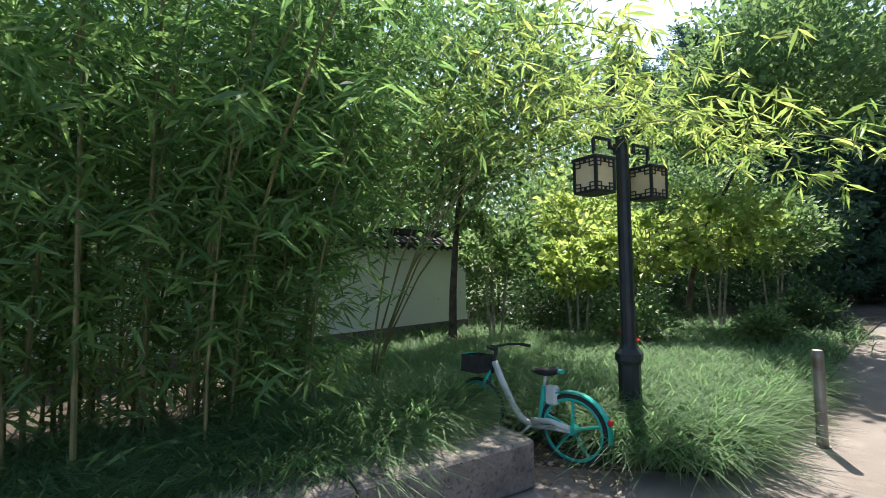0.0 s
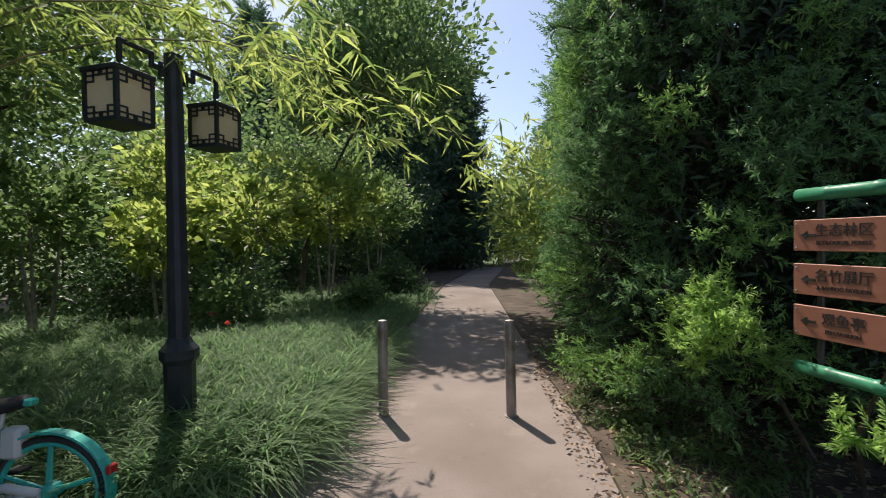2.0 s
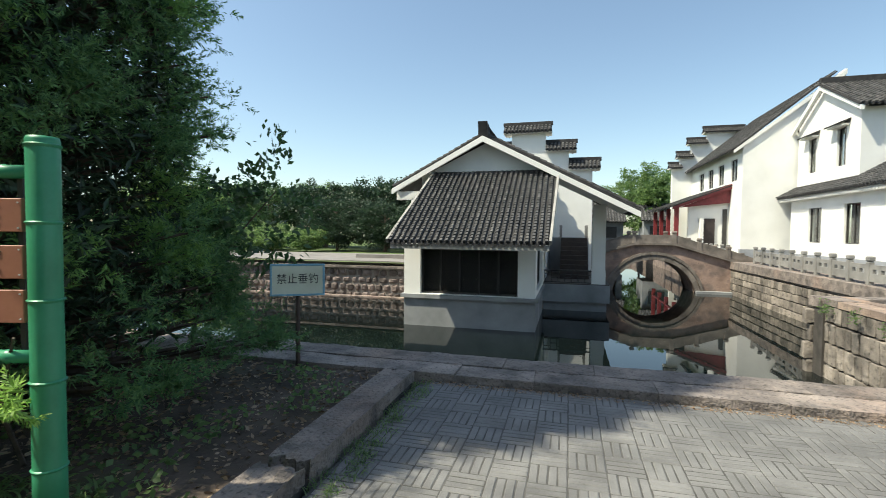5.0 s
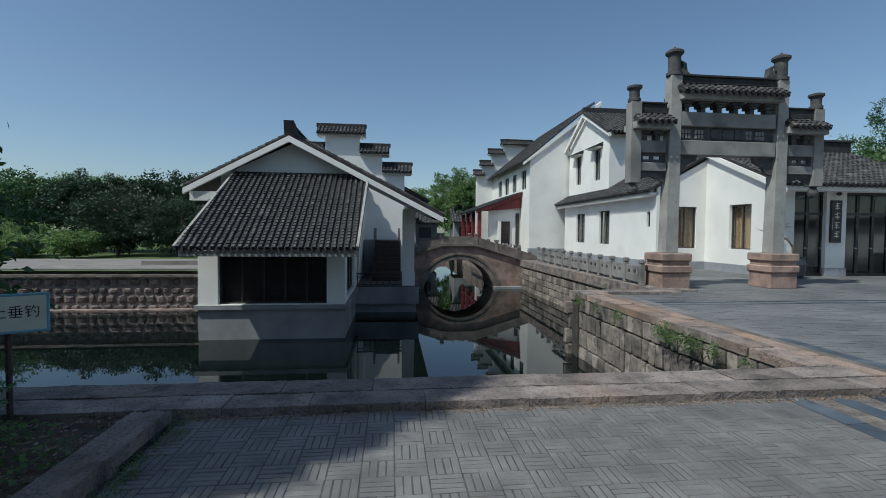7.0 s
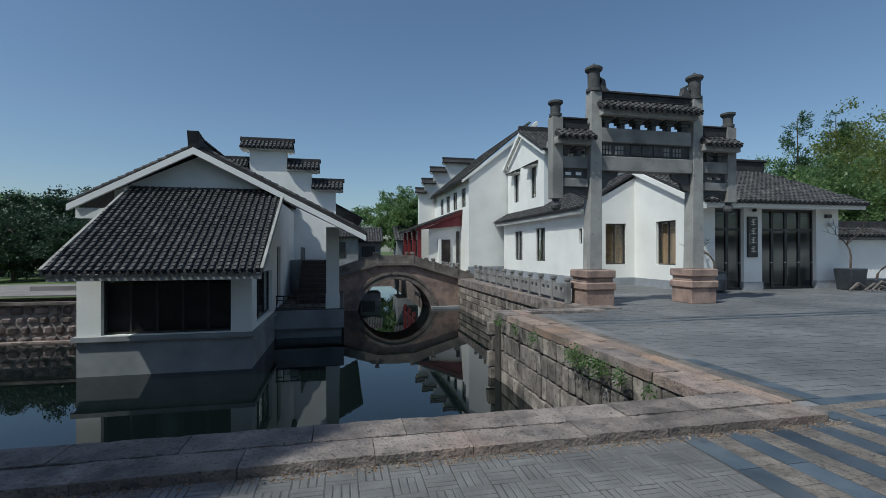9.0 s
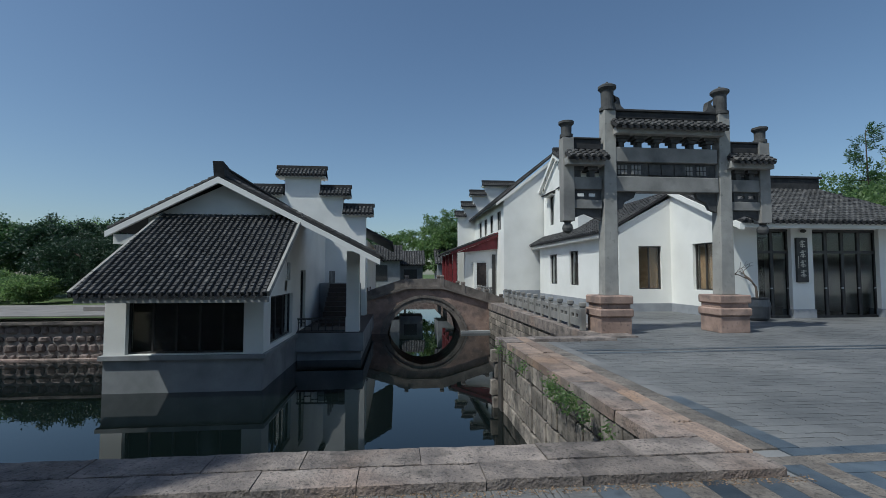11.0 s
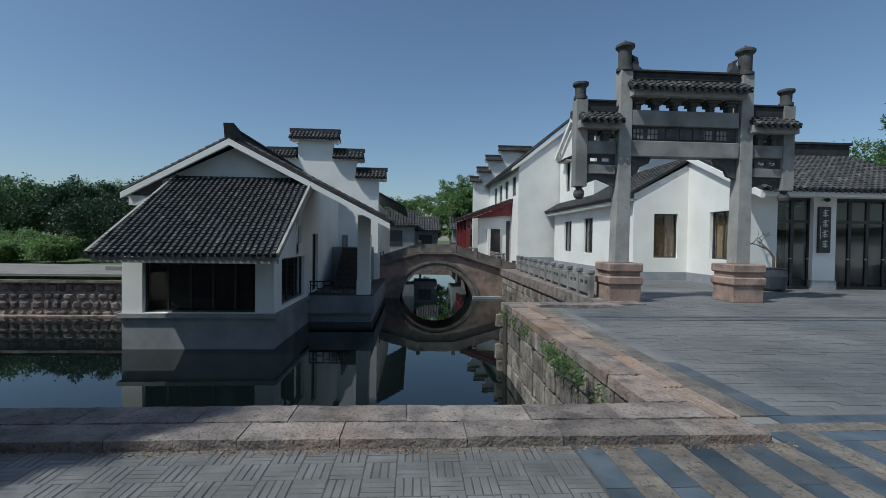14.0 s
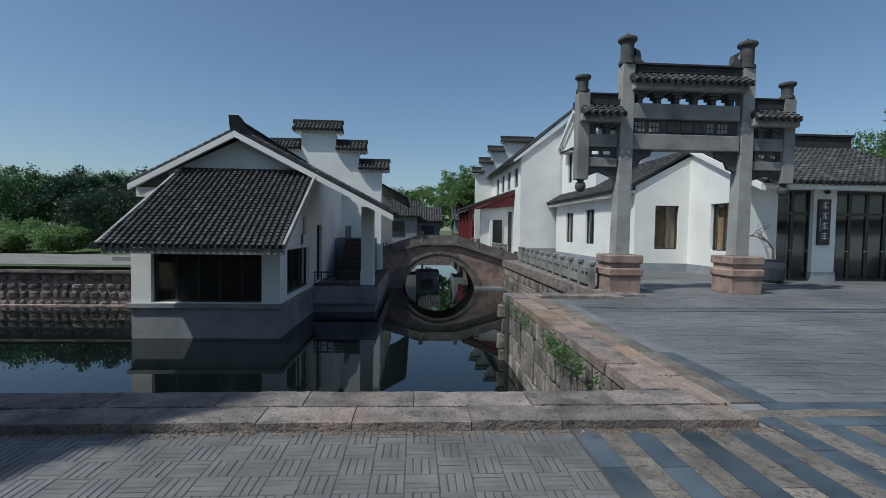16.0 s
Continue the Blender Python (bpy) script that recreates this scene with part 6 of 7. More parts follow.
# ---- street lamp ----
lamp = thing("street_lamp", "dark metal lamp post with two square cream lanterns", "street lamp", at=(-3.88, -1.68, 0.0))
bm = lathe(bmesh.new(), [(0.13, 0.0), (0.13, 0.06), (0.10, 0.1), (0.10, 0.62), (0.125, 0.66), (0.125, 0.72), (0.09, 0.76), (0.072, 0.8)], 0, 0, 8)
part("base", bm, LAMP_METAL, lamp)
part("post", lathe(bmesh.new(), [(0.068, 0.78), (0.058, 2.72), (0.058, 2.74)], 0, 0, 12), LAMP_METAL, lamp)
for s, reach in ((1, 0.40), (-1, 0.38)):
    bm = bmesh.new()
    r = reach * s
    dx, dy = 1.0, 0.03
    for a0, a1, z0, z1 in ((0.0, 0.18, 2.60, 2.63), (0.16, 0.185, 2.60, 2.70), (0.16, 0.4, 2.675, 2.70), (0.385, 0.41, 2.56, 2.70), (0.09, 0.115, 2.56, 2.66)):
        lo, hi = sorted((a0 * s, a1 * s))
        box(bm, lo, hi, -0.014, 0.014, z0, z1, 0.003)
    arm = part("arm", bm, LAMP_METAL, lamp)
    part("hanger", tube(bmesh.new(), [(r, 0, 2.6), (r, 0, 2.47)], 0.012, 6), LAMP_METAL, lamp)
    h, z0, z1 = 0.118, 2.19, 2.46
    lan = part("lantern", boxed(r - h - 0.02, r + h + 0.02, -h - 0.02, h + 0.02, z1, z1 + 0.03, 0.004), LAMP_METAL, lamp)
    part("bottom_frame", wall_bm("x", -h - 0.01, 2 * h + 0.02, r - h - 0.01, r + h + 0.01, z0 - 0.025, z0), LAMP_METAL, lan)
    for ax, ay in ((-1, -1), (-1, 1), (1, -1), (1, 1)):
        part("corner_bar", boxed(r + ax * h - 0.012, r + ax * h + 0.012, ay * h - 0.012, ay * h + 0.012, z0, z1), LAMP_METAL, lan)
    for k in range(4):
        pane = boxed(-h + 0.012, h - 0.012, h - 0.008, h - 0.002, z0, z1)
        bmesh.ops.transform(pane, matrix=pose(r, 0, 0, 0, 0, 90 * k), verts=pane.verts)
        part("pane", pane, LAMP_PANE, lan)
        fret = bmesh.new()
        for cx in (-1, 1):
            for top in (0, 1):
                for q, ln in ((0, 0.10), (1, 0.055)):
                    za = (z1 - 0.03 - 0.035 * q) if top else (z0 + 0.022 + 0.035 * q)
                    lo, hi = sorted((cx * (h - 0.01), cx * (h - 0.01 - ln)))
                    box(fret, lo, hi, h - 0.002, h + 0.006, za, za + 0.010)
                    xa = cx * (h - 0.01 - ln)
                    zb, zc = (za, z1) if top else (z0, za + 0.010)
                    box(fret, xa - 0.005, xa + 0.005, h - 0.002, h + 0.006, zb, zc)
        bmesh.ops.transform(fret, matrix=pose(r, 0, 0, 0, 0, 90 * k), verts=fret.verts)
        tagged(part("fretwork", fret, LAMP_METAL, lan), kind="stuff")
lamp.matrix_basis = pose(-3.88, -1.68, 0.0, 0, 0, -12)

# ---- bollards ----
first = thing("bollard", "worn grey steel bollard standing in the path", "bollard", "bollards across the path", at=(-4.61, -0.40, 0.0))
part("post", lathe(bmesh.new(), [(0.042, 0.0), (0.042, 0.76), (0.036, 0.79), (0.02, 0.795)], 0, 0, 14), BOLLARD, first)
part("foot_plate", lathe(bmesh.new(), [(0.06, 0.0), (0.06, 0.008)], 0, 0, 14), BOLLARD, first)
copy_thing(first, pose(-4.62, 0.66, 0.0, 1.2, 0, 40))


# ---- letters ----
def letters(text, size, mat, parent, m, name="lettering", wide=1.0):
    cu = bpy.data.curves.new(name, "FONT")
    cu.body, cu.size, cu.align_x, cu.align_y, cu.extrude = text, size, "CENTER", "CENTER", 0.0015
    tmp = bpy.data.objects.new(name, cu)
    scene.collection.objects.link(tmp)
    bpy.context.view_layer.update()
    me = bpy.data.meshes.new_from_object(tmp.evaluated_get(bpy.context.evaluated_depsgraph_get()))
    bpy.data.objects.remove(tmp)
    bpy.data.curves.remove(cu)
    ob = mesh_part(name, me, mat, parent)
    ob.matrix_basis = m @ Matrix.Diagonal((wide, 1, 1, 1))
    return ob


# ---- green direction sign: a post like bamboo, two arms, three boards ----
post = thing("direction_sign", "green bamboo-shaped sign post with three brown boards", "signpost", at=(-2.62, 2.05, 0.0), turn=15)
part("post", lathe(bmesh.new(), [(0.066, 0.0), (0.063, 0.3), (0.062, 1.0), (0.062, 1.775), (0.058, 1.79)], 0, 0, 24), GREEN_PAINT, post, smooth=True)
for z in (0.33, 0.72, 1.08, 1.42, 1.755):
    part("joint_ring", lathe(bmesh.new(), [(0.0625, z - 0.012), (0.068, z - 0.004), (0.070, z), (0.067, z + 0.003), (0.0625, z + 0.006)], 0, 0, 24), GREEN_PAINT, post)
for z in (1.64, 0.825):
    bm = bmesh.new()
    tube(bm, [(-0.06, 0, z), (-0.16, 0, z), (-0.17, 0, z), (-0.18, 0, z), (-0.36, 0, z), (-0.37, 0, z), (-0.38, 0, z), (-0.52, 0, z)], [0.03, 0.03, 0.034, 0.03, 0.03, 0.034, 0.03, 0.031], 12)
    part("arm", bm, GREEN_PAINT, post, smooth=True)
for x in (-0.42, -0.11):
    part("hanging_rod", boxed(x - 0.012, x + 0.012, 0.005, 0.02, 0.825, 1.64), DARK_FRAME, post)
for k, (cn, en, z) in enumerate((("生态林区", "ECOLOGICAL FOREST", 1.45), ("名竹展厅", "A BAMBOO PAVILION", 1.245), ("观鱼亭", "FISH PAVILION", 1.05))):
    board = part("board", boxed(-0.53, -0.085, -0.018, 0.003, z - 0.073, z + 0.073, 0.003), SIGN_BROWN, post)
    flat = pose(0, 0, 0, 90, 0, 0)
    letters(cn, 0.062, INK, board, pose(-0.30, -0.0195, z + 0.018, 90, 0, 0))
    letters(en, 0.026, INK, board, pose(-0.30, -0.0195, z - 0.035, 90, 0, 0), wide=0.9)
    bm = bmesh.new()
    prism(bm, [(-0.49, z), (-0.46, z + 0.02), (-0.46, z + 0.006), (-0.42, z + 0.006), (-0.42, z - 0.006), (-0.46, z - 0.006), (-0.46, z - 0.02)], "y", -0.021, -0.018)
    part("arrow", bm, INK, board)
    for x in (-0.515, -0.10):
        for dz in (-0.055, 0.055):
            part("screw", lathe(bmesh.new(), [(0.004, 0), (0.004, 0.003)], 0, 0, 8), SILVER, board).matrix_basis = pose(x, -0.018, z + dz, 90, 0, 0)

# ---- no-fishing sign ----
nf = thing("fishing_sign", "pale notice with blue rim on a rusty post", "notice sign", at=(-3.02, 4.66, 0.03), turn=30)
part("post", tube(bmesh.new(), [(0, 0, -0.05), (0, 0, 0.75)], 0.022, 8), RUSTY, nf)
sheet = part("sheet", boxed(-0.25, 0.25, -0.03, -0.012, 0.72, 1.02, 0.006), SIGN_PALE, nf)
rim = bmesh.new()
for q in ((-0.262, 0.262, 0.71, 0.73), (-0.262, 0.262, 1.01, 1.03), (-0.262, -0.242, 0.73, 1.01), (0.242, 0.262, 0.73, 1.01)):
    box(rim, q[0], q[1], -0.036, -0.008, q[2], q[3], 0.004)
part("rim", rim, SIGN_BLUE, nf)
letters("禁止垂钓", 0.11, INK, nf, pose(0, -0.0315, 0.875, 90, 0, 0), wide=0.92)

# ---- plaque, lamp and camera on the hall ----
pl = thing("hall_plaque", "black vertical plaque with pale brush writing", "plaque", at=(17.0, 16.8, 1.3))
part("board", boxed(-0.22, 0.22, -0.05, 0.05, 0.0, 1.62, 0.01), DARK_FRAME, pl)
for k in range(4):
    bm = bmesh.new()
    for j in range(4):
        box(bm, -0.1 + 0.03 * (j % 2), 0.12 - 0.04 * (j % 3), -0.056, -0.05, 1.3 - 0.36 * k + 0.06 * j, 1.325 - 0.36 * k + 0.06 * j)
    box(bm, -0.02 + 0.02 * (k % 2), 0.01 + 0.02 * (k % 2), -0.057, -0.05, 1.26 - 0.36 * k, 1.53 - 0.36 * k)
    part("brush_mark", bm, GILT, pl)
part("small_writing", boxed(-0.18, -0.165, -0.056, -0.05, 0.5, 0.95), GILT, pl)
wl = thing("wall_lamp", "small dark round lamp over the hall plaque", "wall lamp", at=(17.05, 16.8, 3.1))
part("shade", lathe(bmesh.new(), [(0.04, 0.0), (0.09, 0.04), (0.09, 0.1), (0.03, 0.14)], 0, -0.06, 14), DARK_FRAME, wl)
part("arm", boxed(-0.015, 0.015, -0.06, 0.06, 0.06, 0.09), DARK_FRAME, wl)
sc = thing("security_camera", "small white security camera under the hall eaves", "camera", at=(20.75, 16.85, 2.7))
part("bracket", boxed(-0.14, 0.16, -0.1, 0.0, 0.22, 0.36, 0.01), DARK_FRAME, sc)
part("dome", lathe(bmesh.new(), [(0.02, -0.16), (0.09, -0.12), (0.11, -0.05), (0.09, 0.0)], 0.05, -0.12, 14), SILVER, sc)


# ---- potted plum trees by the hall ----
def bare_tree(x, y, pot, height, label, seed):
    state = random.Random(seed)
    t = thing("potted_tree", label, "potted tree", "potted plum trees", at=(x, y, 0.0))
    if pot == "round":
        part("pot", lathe(bmesh.new(), [(0.26, 0.0), (0.36, 0.1), (0.4, 0.5), (0.36, 0.72), (0.38, 0.78), (0.33, 0.78), (0.31, 0.7)], 0, 0, 20), POT, t)
        z0 = 0.7
    elif pot == "square":
        bm = boxed(-0.42, 0.42, -0.36, 0.36, 0.0, 0.85, 0.03)
        for q in bm.verts:
            k = 0.8 + 0.25 * q.co.z
            q.co.x, q.co.y = q.co.x * k, q.co.y * k
        part("pot", bm, POT, t)
        z0 = 0.8
    else:
        part("pot", boxed(-0.48, 0.48, -0.32, 0.32, 0.0, 0.42, 0.04), POT, t)
        z0 = 0.4
    part("soil", lathe(bmesh.new(), [(0.28, z0 - 0.04), (0.26, z0 + 0.01)], 0, 0, 14), SOIL, t)
    bm = bmesh.new()

    def grow(p, way, ln, r, depth):
        pts = [p]
        for _ in range(4):
            way = (way + Vector([state.uniform(-0.35, 0.35) for _ in range(3)])).normalized()
            pts.append(pts[-1] + way * ln / 4)
        tube(bm, pts, [r * (1 - 0.12 * k) for k in range(5)], 5, False)
        if depth:
            for _ in range(3):
                w = (way + Vector((state.uniform(-0.9, 0.9), state.uniform(-0.9, 0.9), state.uniform(-0.05, 0.6)))).normalized()
                grow(pts[state.choice((3, 4, 4))], w, ln * state.uniform(0.5, 0.75), r * 0.5, depth - 1)
    grow(Vector((0, 0, z0)), Vector((0.15, 0, 1)), height * 0.45, 0.05, 3)
    part("branch_work", bm, BARK, t)
    return t


bare_tree(14.75, 16.25, "round", 2.0, "bare plum tree in a round dark pot", 3)
bare_tree(20.9, 16.05, "square", 2.4, "bare plum tree in a tall square dark pot", 5)
bare_tree(22.3, 16.1, "tray", 2.0, "bare plum tree in a low tray pot", 9)
drift = thing("driftwood", "grey weathered driftwood lying before the pots", "driftwood", at=(21.4, 15.4, 0.0))
bm = bmesh.new()
for k in range(7):
    a = random.uniform(-0.5, 0.5)
    x = -1.0 + 0.3 * k
    tube(bm, [(x - 0.55, a * 0.3 - 0.1, 0.05), (x, a * 0.4, random.uniform(0.16, 0.4)), (x + 0.6, a, 0.05)], [0.03, 0.05, 0.025], 6)
part("branch_work", bm, ROUGH_STRIP, drift)


# ---- shared bicycle ----
bike = thing("shared_bicycle", "teal and silver shared bicycle parked at the grass", "bicycle", at=(-2.86, -2.12, 0.0))


def wheel(y, name):
    w = thing(name, "", "")
    for key in ("label", "category"):
        if key in w:
            del w[key]
    w.parent = bike
    w.matrix_basis = pose(0, y, 0.315)
    rings = []
    for nm, mat, rad, r in (("tyre", RUBBER, 0.295, 0.02), ("rim", TEAL, 0.268, 0.016)):
        bm = bmesh.new()
        sides, seg = 8, 40
        vs = [[bm.verts.new((r * 0.9 * math.cos(b), (rad + r * math.sin(b)) * math.cos(a), (rad + r * math.sin(b)) * math.sin(a))) for b in (2 * math.pi * j / sides for j in range(sides))] for a in (2 * math.pi * i / seg for i in range(seg))]
        for i in range(seg):
            for j in range(sides):
                bm.faces.new((vs[i][j], vs[i][(j + 1) % sides], vs[(i + 1) % seg][(j + 1) % sides], vs[(i + 1) % seg][j]))
        part(nm, bm, mat, w, smooth=True)
    for k in range(5):
        a = 2 * math.pi * k / 5 + 0.3
        bm = tube(bmesh.new(), [(0, 0.03 * math.cos(a), 0.03 * math.sin(a)), (0, 0.26 * math.cos(a), 0.26 * math.sin(a))], [0.018, 0.012], 6)
        part("spoke", bm, TEAL, w)
    hub = tube(bmesh.new(), [(-0.05, 0, 0), (0.05, 0, 0)], 0.045, 14)
    part("hub", hub, TEAL, w)
    return w


wheel(0.5, "rear_wheel")
wheel(-0.52, "front_wheel")


def pipe(name, pts, r, mat, sides=10):
    return part(name, tube(bmesh.new(), pts, r, sides), mat, bike, smooth=True)


pipe("frame", [(0, -0.34, 0.82), (0, -0.26, 0.66), (0, -0.12, 0.42), (0, -0.02, 0.31), (0, 0.08, 0.27), (0, 0.2, 0.28)], 0.034, SILVER)
pipe("chain_stay", [(0.045, 0.15, 0.28), (0.05, 0.5, 0.315)], 0.022, SILVER)
pipe("chain_case", [(0.06, 0.13, 0.33), (0.06, 0.32, 0.36), (0.06, 0.5, 0.33)], 0.026, SILVER)
pipe("seat_tube", [(0, 0.18, 0.28), (0, 0.22, 0.66)], 0.024, TEAL)
pipe("seat_post", [(0, 0.22, 0.64), (0, 0.235, 0.78)], 0.015, SILVER)
pipe("fork", [(0.055, -0.52, 0.315), (0.05, -0.42, 0.62), (0.0, -0.38, 0.72)], 0.016, TEAL)
pipe("fork", [(-0.055, -0.52, 0.315), (-0.05, -0.42, 0.62), (0.0, -0.38, 0.72)], 0.016, TEAL)
pipe("stem", [(0, -0.37, 0.7), (0, -0.32, 0.98)], 0.018, RUBBER)
pipe("handlebar", [(-0.28, -0.22, 1.0), (-0.18, -0.3, 1.0), (0, -0.33, 0.98), (0.18, -0.3, 1.0), (0.28, -0.22, 1.0)], 0.012, RUBBER)
for s in (-1, 1):
    pipe("grip", [(s * 0.28, -0.22, 1.0), (s * 0.3, -0.12, 0.99)], 0.017, RUBBER)
bm = bmesh.new()
prism(bm, [(0.08, 0.79), (0.16, 0.83), (0.36, 0.86), (0.38, 0.81), (0.28, 0.76), (0.18, 0.77)], "x", -0.06, 0.06)
bmesh.ops.bevel(bm, geom=bm.edges[:], offset=0.018, segments=2, affect="EDGES")
part("saddle", bm, RUBBER, bike, smooth=True)
part("saddle_trim", boxed(-0.03, 0.03, 0.36, 0.41, 0.80, 0.84, 0.008), TEAL, bike)
part("lock_box", boxed(-0.045, 0.045, 0.25, 0.36, 0.5, 0.68, 0.02), SILVER, bike)
bm = bmesh.new()
arc = [(0.5 + q * math.cos(a), 0.315 + q * math.sin(a)) for q, seq in ((0.345, np.linspace(2.6, -0.15, 16)), (0.332, np.linspace(-0.15, 2.6, 16))) for a in seq]
prism(bm, arc, "x", -0.035, 0.035)
bmesh.ops.triangulate(bm, faces=[f for f in bm.faces if len(f.verts) > 4])
part("mudguard", bm, TEAL, bike)
part("reflector", boxed(-0.03, 0.03, 0.82, 0.85, 0.42, 0.47, 0.006), REFLECTOR, bike)
bm = wall_bm("x", -0.66, 0.008, -0.14, 0.14, 0.70, 0.87)
box(bm, -0.14, 0.14, -0.66, -0.44, 0.69, 0.70)
for x0, x1, y0, y1 in ((-0.14, -0.132, -0.65, -0.44), (0.132, 0.14, -0.65, -0.44), (-0.13, 0.13, -0.448, -0.44)):
    box(bm, x0, x1, y0, y1, 0.70, 0.87)
part("basket", bm, RUBBER, bike)
part("basket_panel", boxed(-0.1, 0.1, -0.672, -0.662, 0.76, 0.88, 0.003), TEAL, bike)
pipe("crank", [(0.09, 0.13, 0.28), (0.1, 0.02, 0.17)], 0.011, SILVER)
part("pedal", boxed(0.08, 0.17, -0.03, 0.05, 0.15, 0.175, 0.005), RUBBER, bike)
pipe("crank", [(-0.07, 0.13, 0.28), (-0.08, 0.24, 0.39)], 0.011, SILVER)
part("pedal", boxed(-0.15, -0.06, 0.2, 0.28, 0.38, 0.405, 0.005), RUBBER, bike)
pipe("kickstand", [(-0.06, 0.42, 0.3), (-0.16, 0.5, 0.02)], 0.01, RUBBER)
bike.matrix_basis = pose(-2.84, -2.14, 0.0, 0, -4, 2) @ Matrix.Diagonal((0.86, 0.91, 0.84, 1))

# ---- stone block bench at the bed's corner ----
blk = thing("stone_bench_block", "low worn pinkish stone edging block by the grass", "stone block", at=(-2.35, -1.66, 0.0), turn=-12)
part("block", boxed(0.0, 1.28, -0.43, 0.0, 0.0, 0.33, 0.02), KERB_STONE, blk)
part("block", boxed(1.30, 2.7, -0.43, 0.0, 0.0, 0.33, 0.02), KERB_STONE, blk)

# ---- paving pieces ----
UNIT = 0.22


def brick_mesh(w, d, mat):
    bm = bmesh.new()
    box(bm, -w / 2, w / 2, -d / 2, d / 2, -0.05, 0.0)
    bmesh.ops.bevel(bm, geom=[e for e in bm.edges if all(q.co.z > -0.01 for q in e.verts)], offset=0.005, segments=1, affect="EDGES")
    me = bpy.data.meshes.new("brick")
    bm.to_mesh(me)
    bm.free()
    me.materials.append(mat)
    return me


BRICK_MESH = brick_mesh(UNIT - 0.005, UNIT / 4 - 0.005, BRICK)
spots = []
for i in range(26):
    for j in range(36):
        x, y = -1.70 + UNIT * (i + 0.5), 4.66 - UNIT * (j + 0.5)
        if x + UNIT / 2 > 3.84:
            continue
        for k in range(4):
            o = (k - 1.5) * UNIT / 4
            spots.append((x + (o if (i + j) % 2 else 0), y + (0 if (i + j) % 2 else o), random.uniform(0.001, 0.006), random.uniform(-0.5, 0.5), random.uniform(-0.5, 0.5), (90 if (i + j) % 2 else 0) + random.uniform(-1.2, 1.2)))
near = [s for s in spots if 0.9 < s[0] < 3.9 and s[1] > 3.7][:300]
for s in near:
    ob = new("brick", BRICK_MESH)
    ob.matrix_basis = pose(*s)
    ob.parent = pavement
chosen = set(near)
base = np.array([tuple(q.co) for q in BRICK_MESH.vertices])
polys = [list(f.vertices) for f in BRICK_MESH.polygons if len(f.vertices) == 4]
rest = [s for s in spots if s not in chosen]
verts, faces = [], []
for k, s in enumerate(rest):
    m = np.array(pose(*s))
    verts.append(base @ m[:3, :3].T + m[:3, 3])
    faces += [[q + k * len(base) for q in f] for f in polys]
tagged(from_arrays("bricks", np.concatenate(verts), faces, BRICK, pavement), kind="stuff")

# strips of slate and rough stone, and the slabs of the plaza
slabs = {}


def slab_piece(name, x0, x1, y0, y1, z, mat, parent):
    key = (name, mat.name)
    if key not in slabs:
        bm = bmesh.new()
        box(bm, -0.5, 0.5, -0.5, 0.5, -0.06, 0.0)
        me = bpy.data.meshes.new(name)
        bm.to_mesh(me)
        bm.free()
        me.materials.append(mat)
        slabs[key] = me
    ob = new(name, slabs[key])
    ob.matrix_basis = pose((x0 + x1) / 2, (y0 + y1) / 2, z + random.uniform(-0.002, 0.002)) @ Matrix.Diagonal((x1 - x0 - 0.006, y1 - y0 - 0.006, 1, 1))
    ob.parent = parent


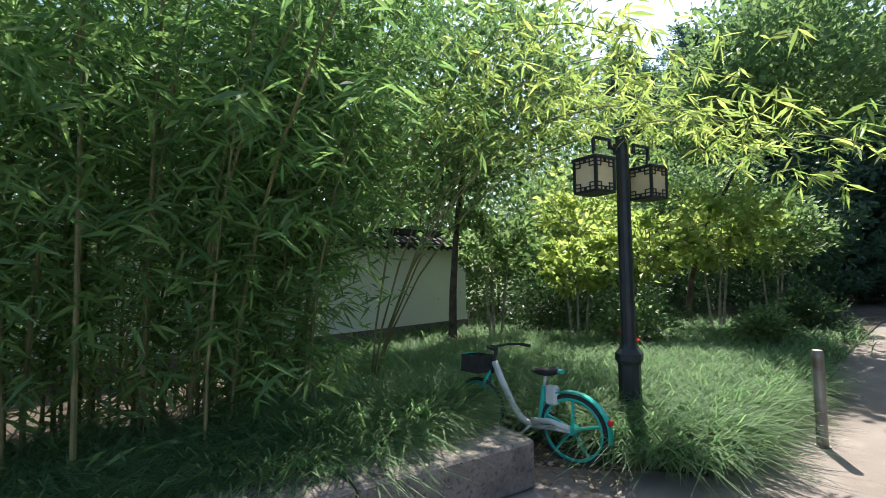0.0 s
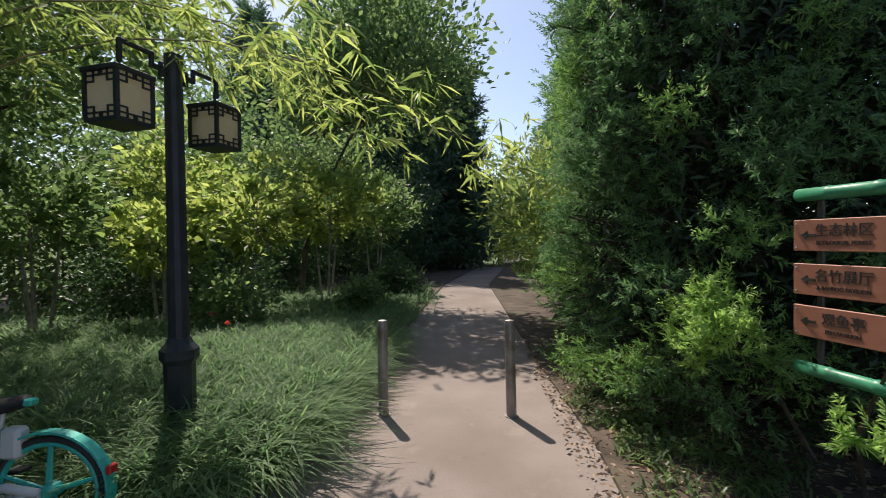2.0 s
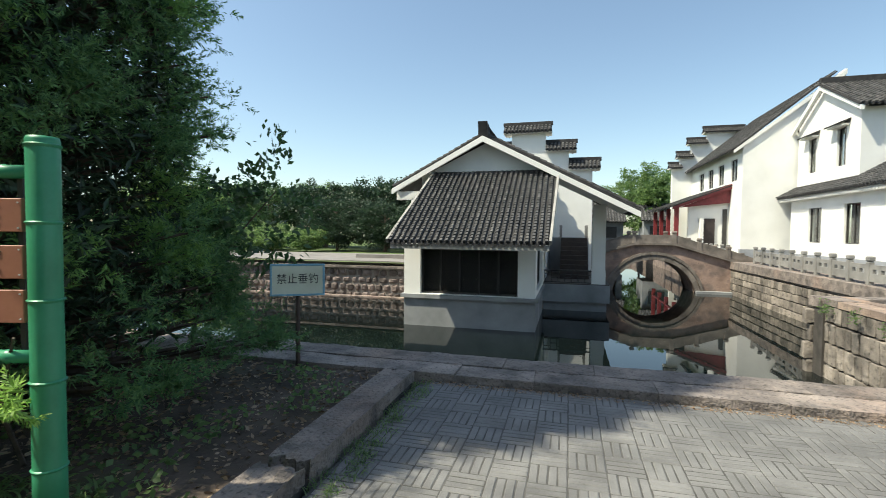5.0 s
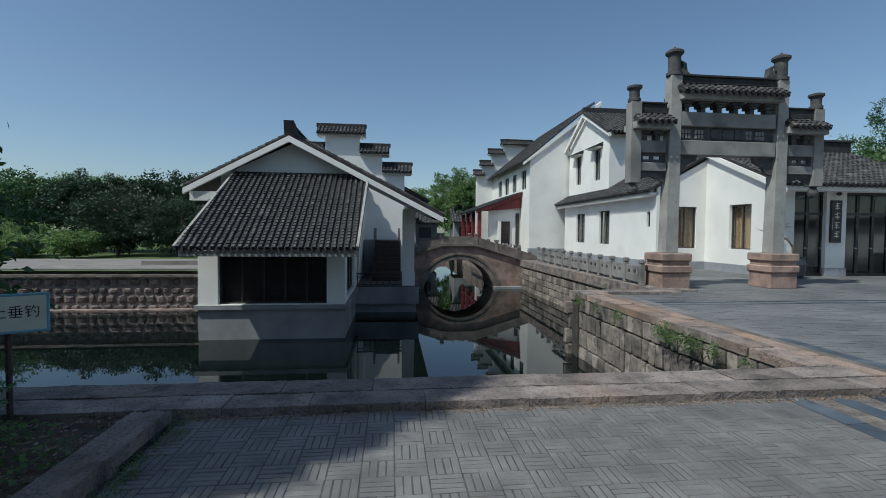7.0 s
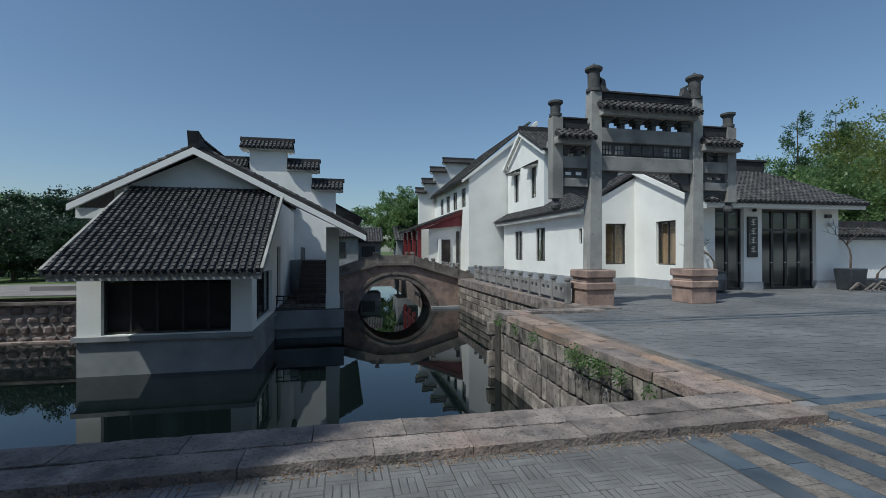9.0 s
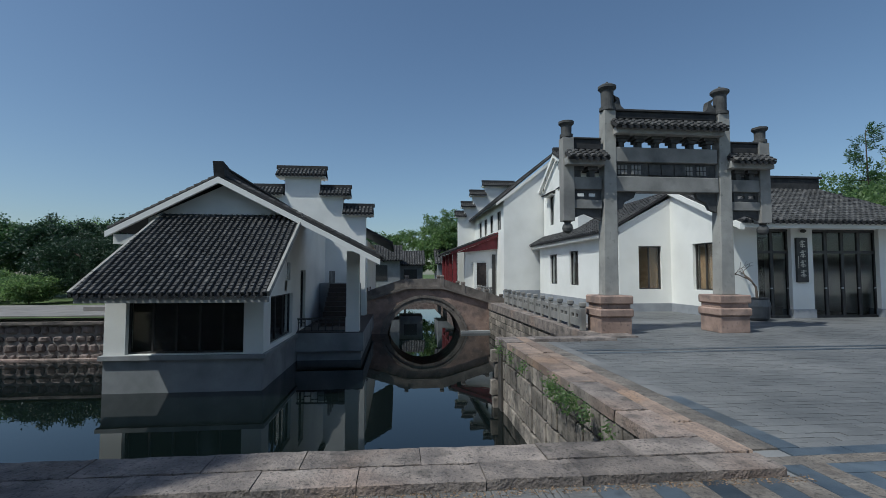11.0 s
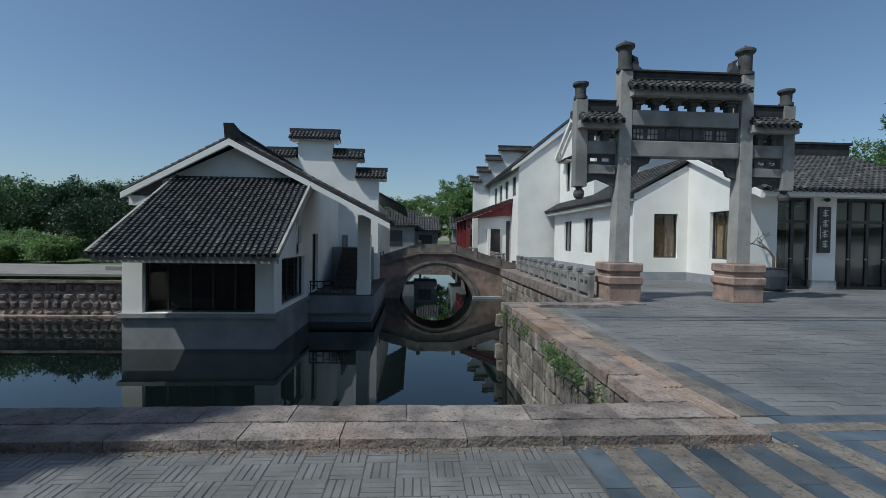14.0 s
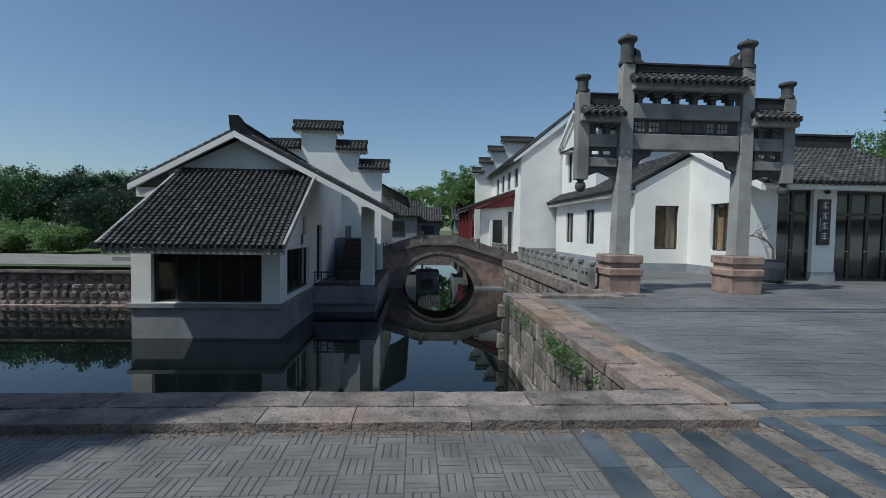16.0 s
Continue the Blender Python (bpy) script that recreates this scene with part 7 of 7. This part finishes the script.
k, x = 0, 3.815
while x < 12.0:
    dark = k % 2 == 0
    w = 0.205 if dark else 0.225
    top = 4.66 if x < 5.34 else 4.68 if x > 5.89 else 4.87
    y = top
    while y > -3.0:
        ln = 0.62 if dark else 0.9
        slab_piece("slate_slab" if dark else "stone_strip", x, x + w, max(y - ln, -3.0), y, 0.004, SLATE if dark else ROUGH_STRIP, pavement if x < 5.4 else plaza)
        y -= ln
    x += w
    k += 1
for y0, y1, mat in ((4.68, 4.87, SLATE), (4.87, 5.05, ROUGH_STRIP), (5.05, 5.23, SLATE)):
    x = 5.46 if mat is ROUGH_STRIP else 5.96 if y0 < 5 else 5.84
    while x < 24:
        slab_piece("slate_slab" if mat is SLATE else "stone_strip", x, x + 0.62, y0, y1, 0.004, mat, plaza)
        x += 0.62
y = 5.23
while y < 12.0:
    slab_piece("slate_slab" if y < 6.6 else "grey_slab", 5.84, 6.06, y, y + 0.62, 0.004, SLATE if y < 6.6 else GREY_SLAB, plaza)
    slab_piece("stone_strip", 5.46, 5.84, y, y + 0.62, 0.004, ROUGH_STRIP, plaza)
    y += 0.62
x = 6.1
while x < 24:
    slab_piece("slate_slab", x, x + 0.9, 10.32, 10.46, 0.006, SLATE, plaza)
    slab_piece("slate_slab", x, x + 0.9, 10.66, 10.8, 0.006, SLATE, plaza)
    x += 0.9
verts, quads = [], []
row, y = 0, 5.23
while y < 34:
    near = y < 14.0
    deep, wide = (0.12, 0.38) if near else (0.45, 0.9)
    x = 6.06 - (wide / 2 if row % 2 else 0.0)
    while x < (24 if near else 34):
        x0, x1 = max(x, 6.06 if y < 12.4 else 8.0), x + wide
        if x1 - x0 > 0.05:
            z = random.uniform(-0.003, 0.002)
            tip = random.uniform(-0.002, 0.002)
            c = [(x0 + 0.003, y + 0.003), (x1 - 0.003, y + 0.003), (x1 - 0.003, y + deep - 0.003), (x0 + 0.003, y + deep - 0.003)]
            b = len(verts)
            verts += [(q[0], q[1], z + (tip if i in (1, 2) else 0)) for i, q in enumerate(c)] + [(q[0], q[1], z - 0.012) for q in c]
            quads += [(b, b + 1, b + 2, b + 3)] + [(b + i, b + 4 + i, b + 4 + (i + 1) % 4, b + (i + 1) % 4) for i in range(4)]
        x += wide
    y += deep
    row += 1
tagged(from_arrays("plaza_slabs", verts, quads, PLAZA, plaza), kind="stuff")
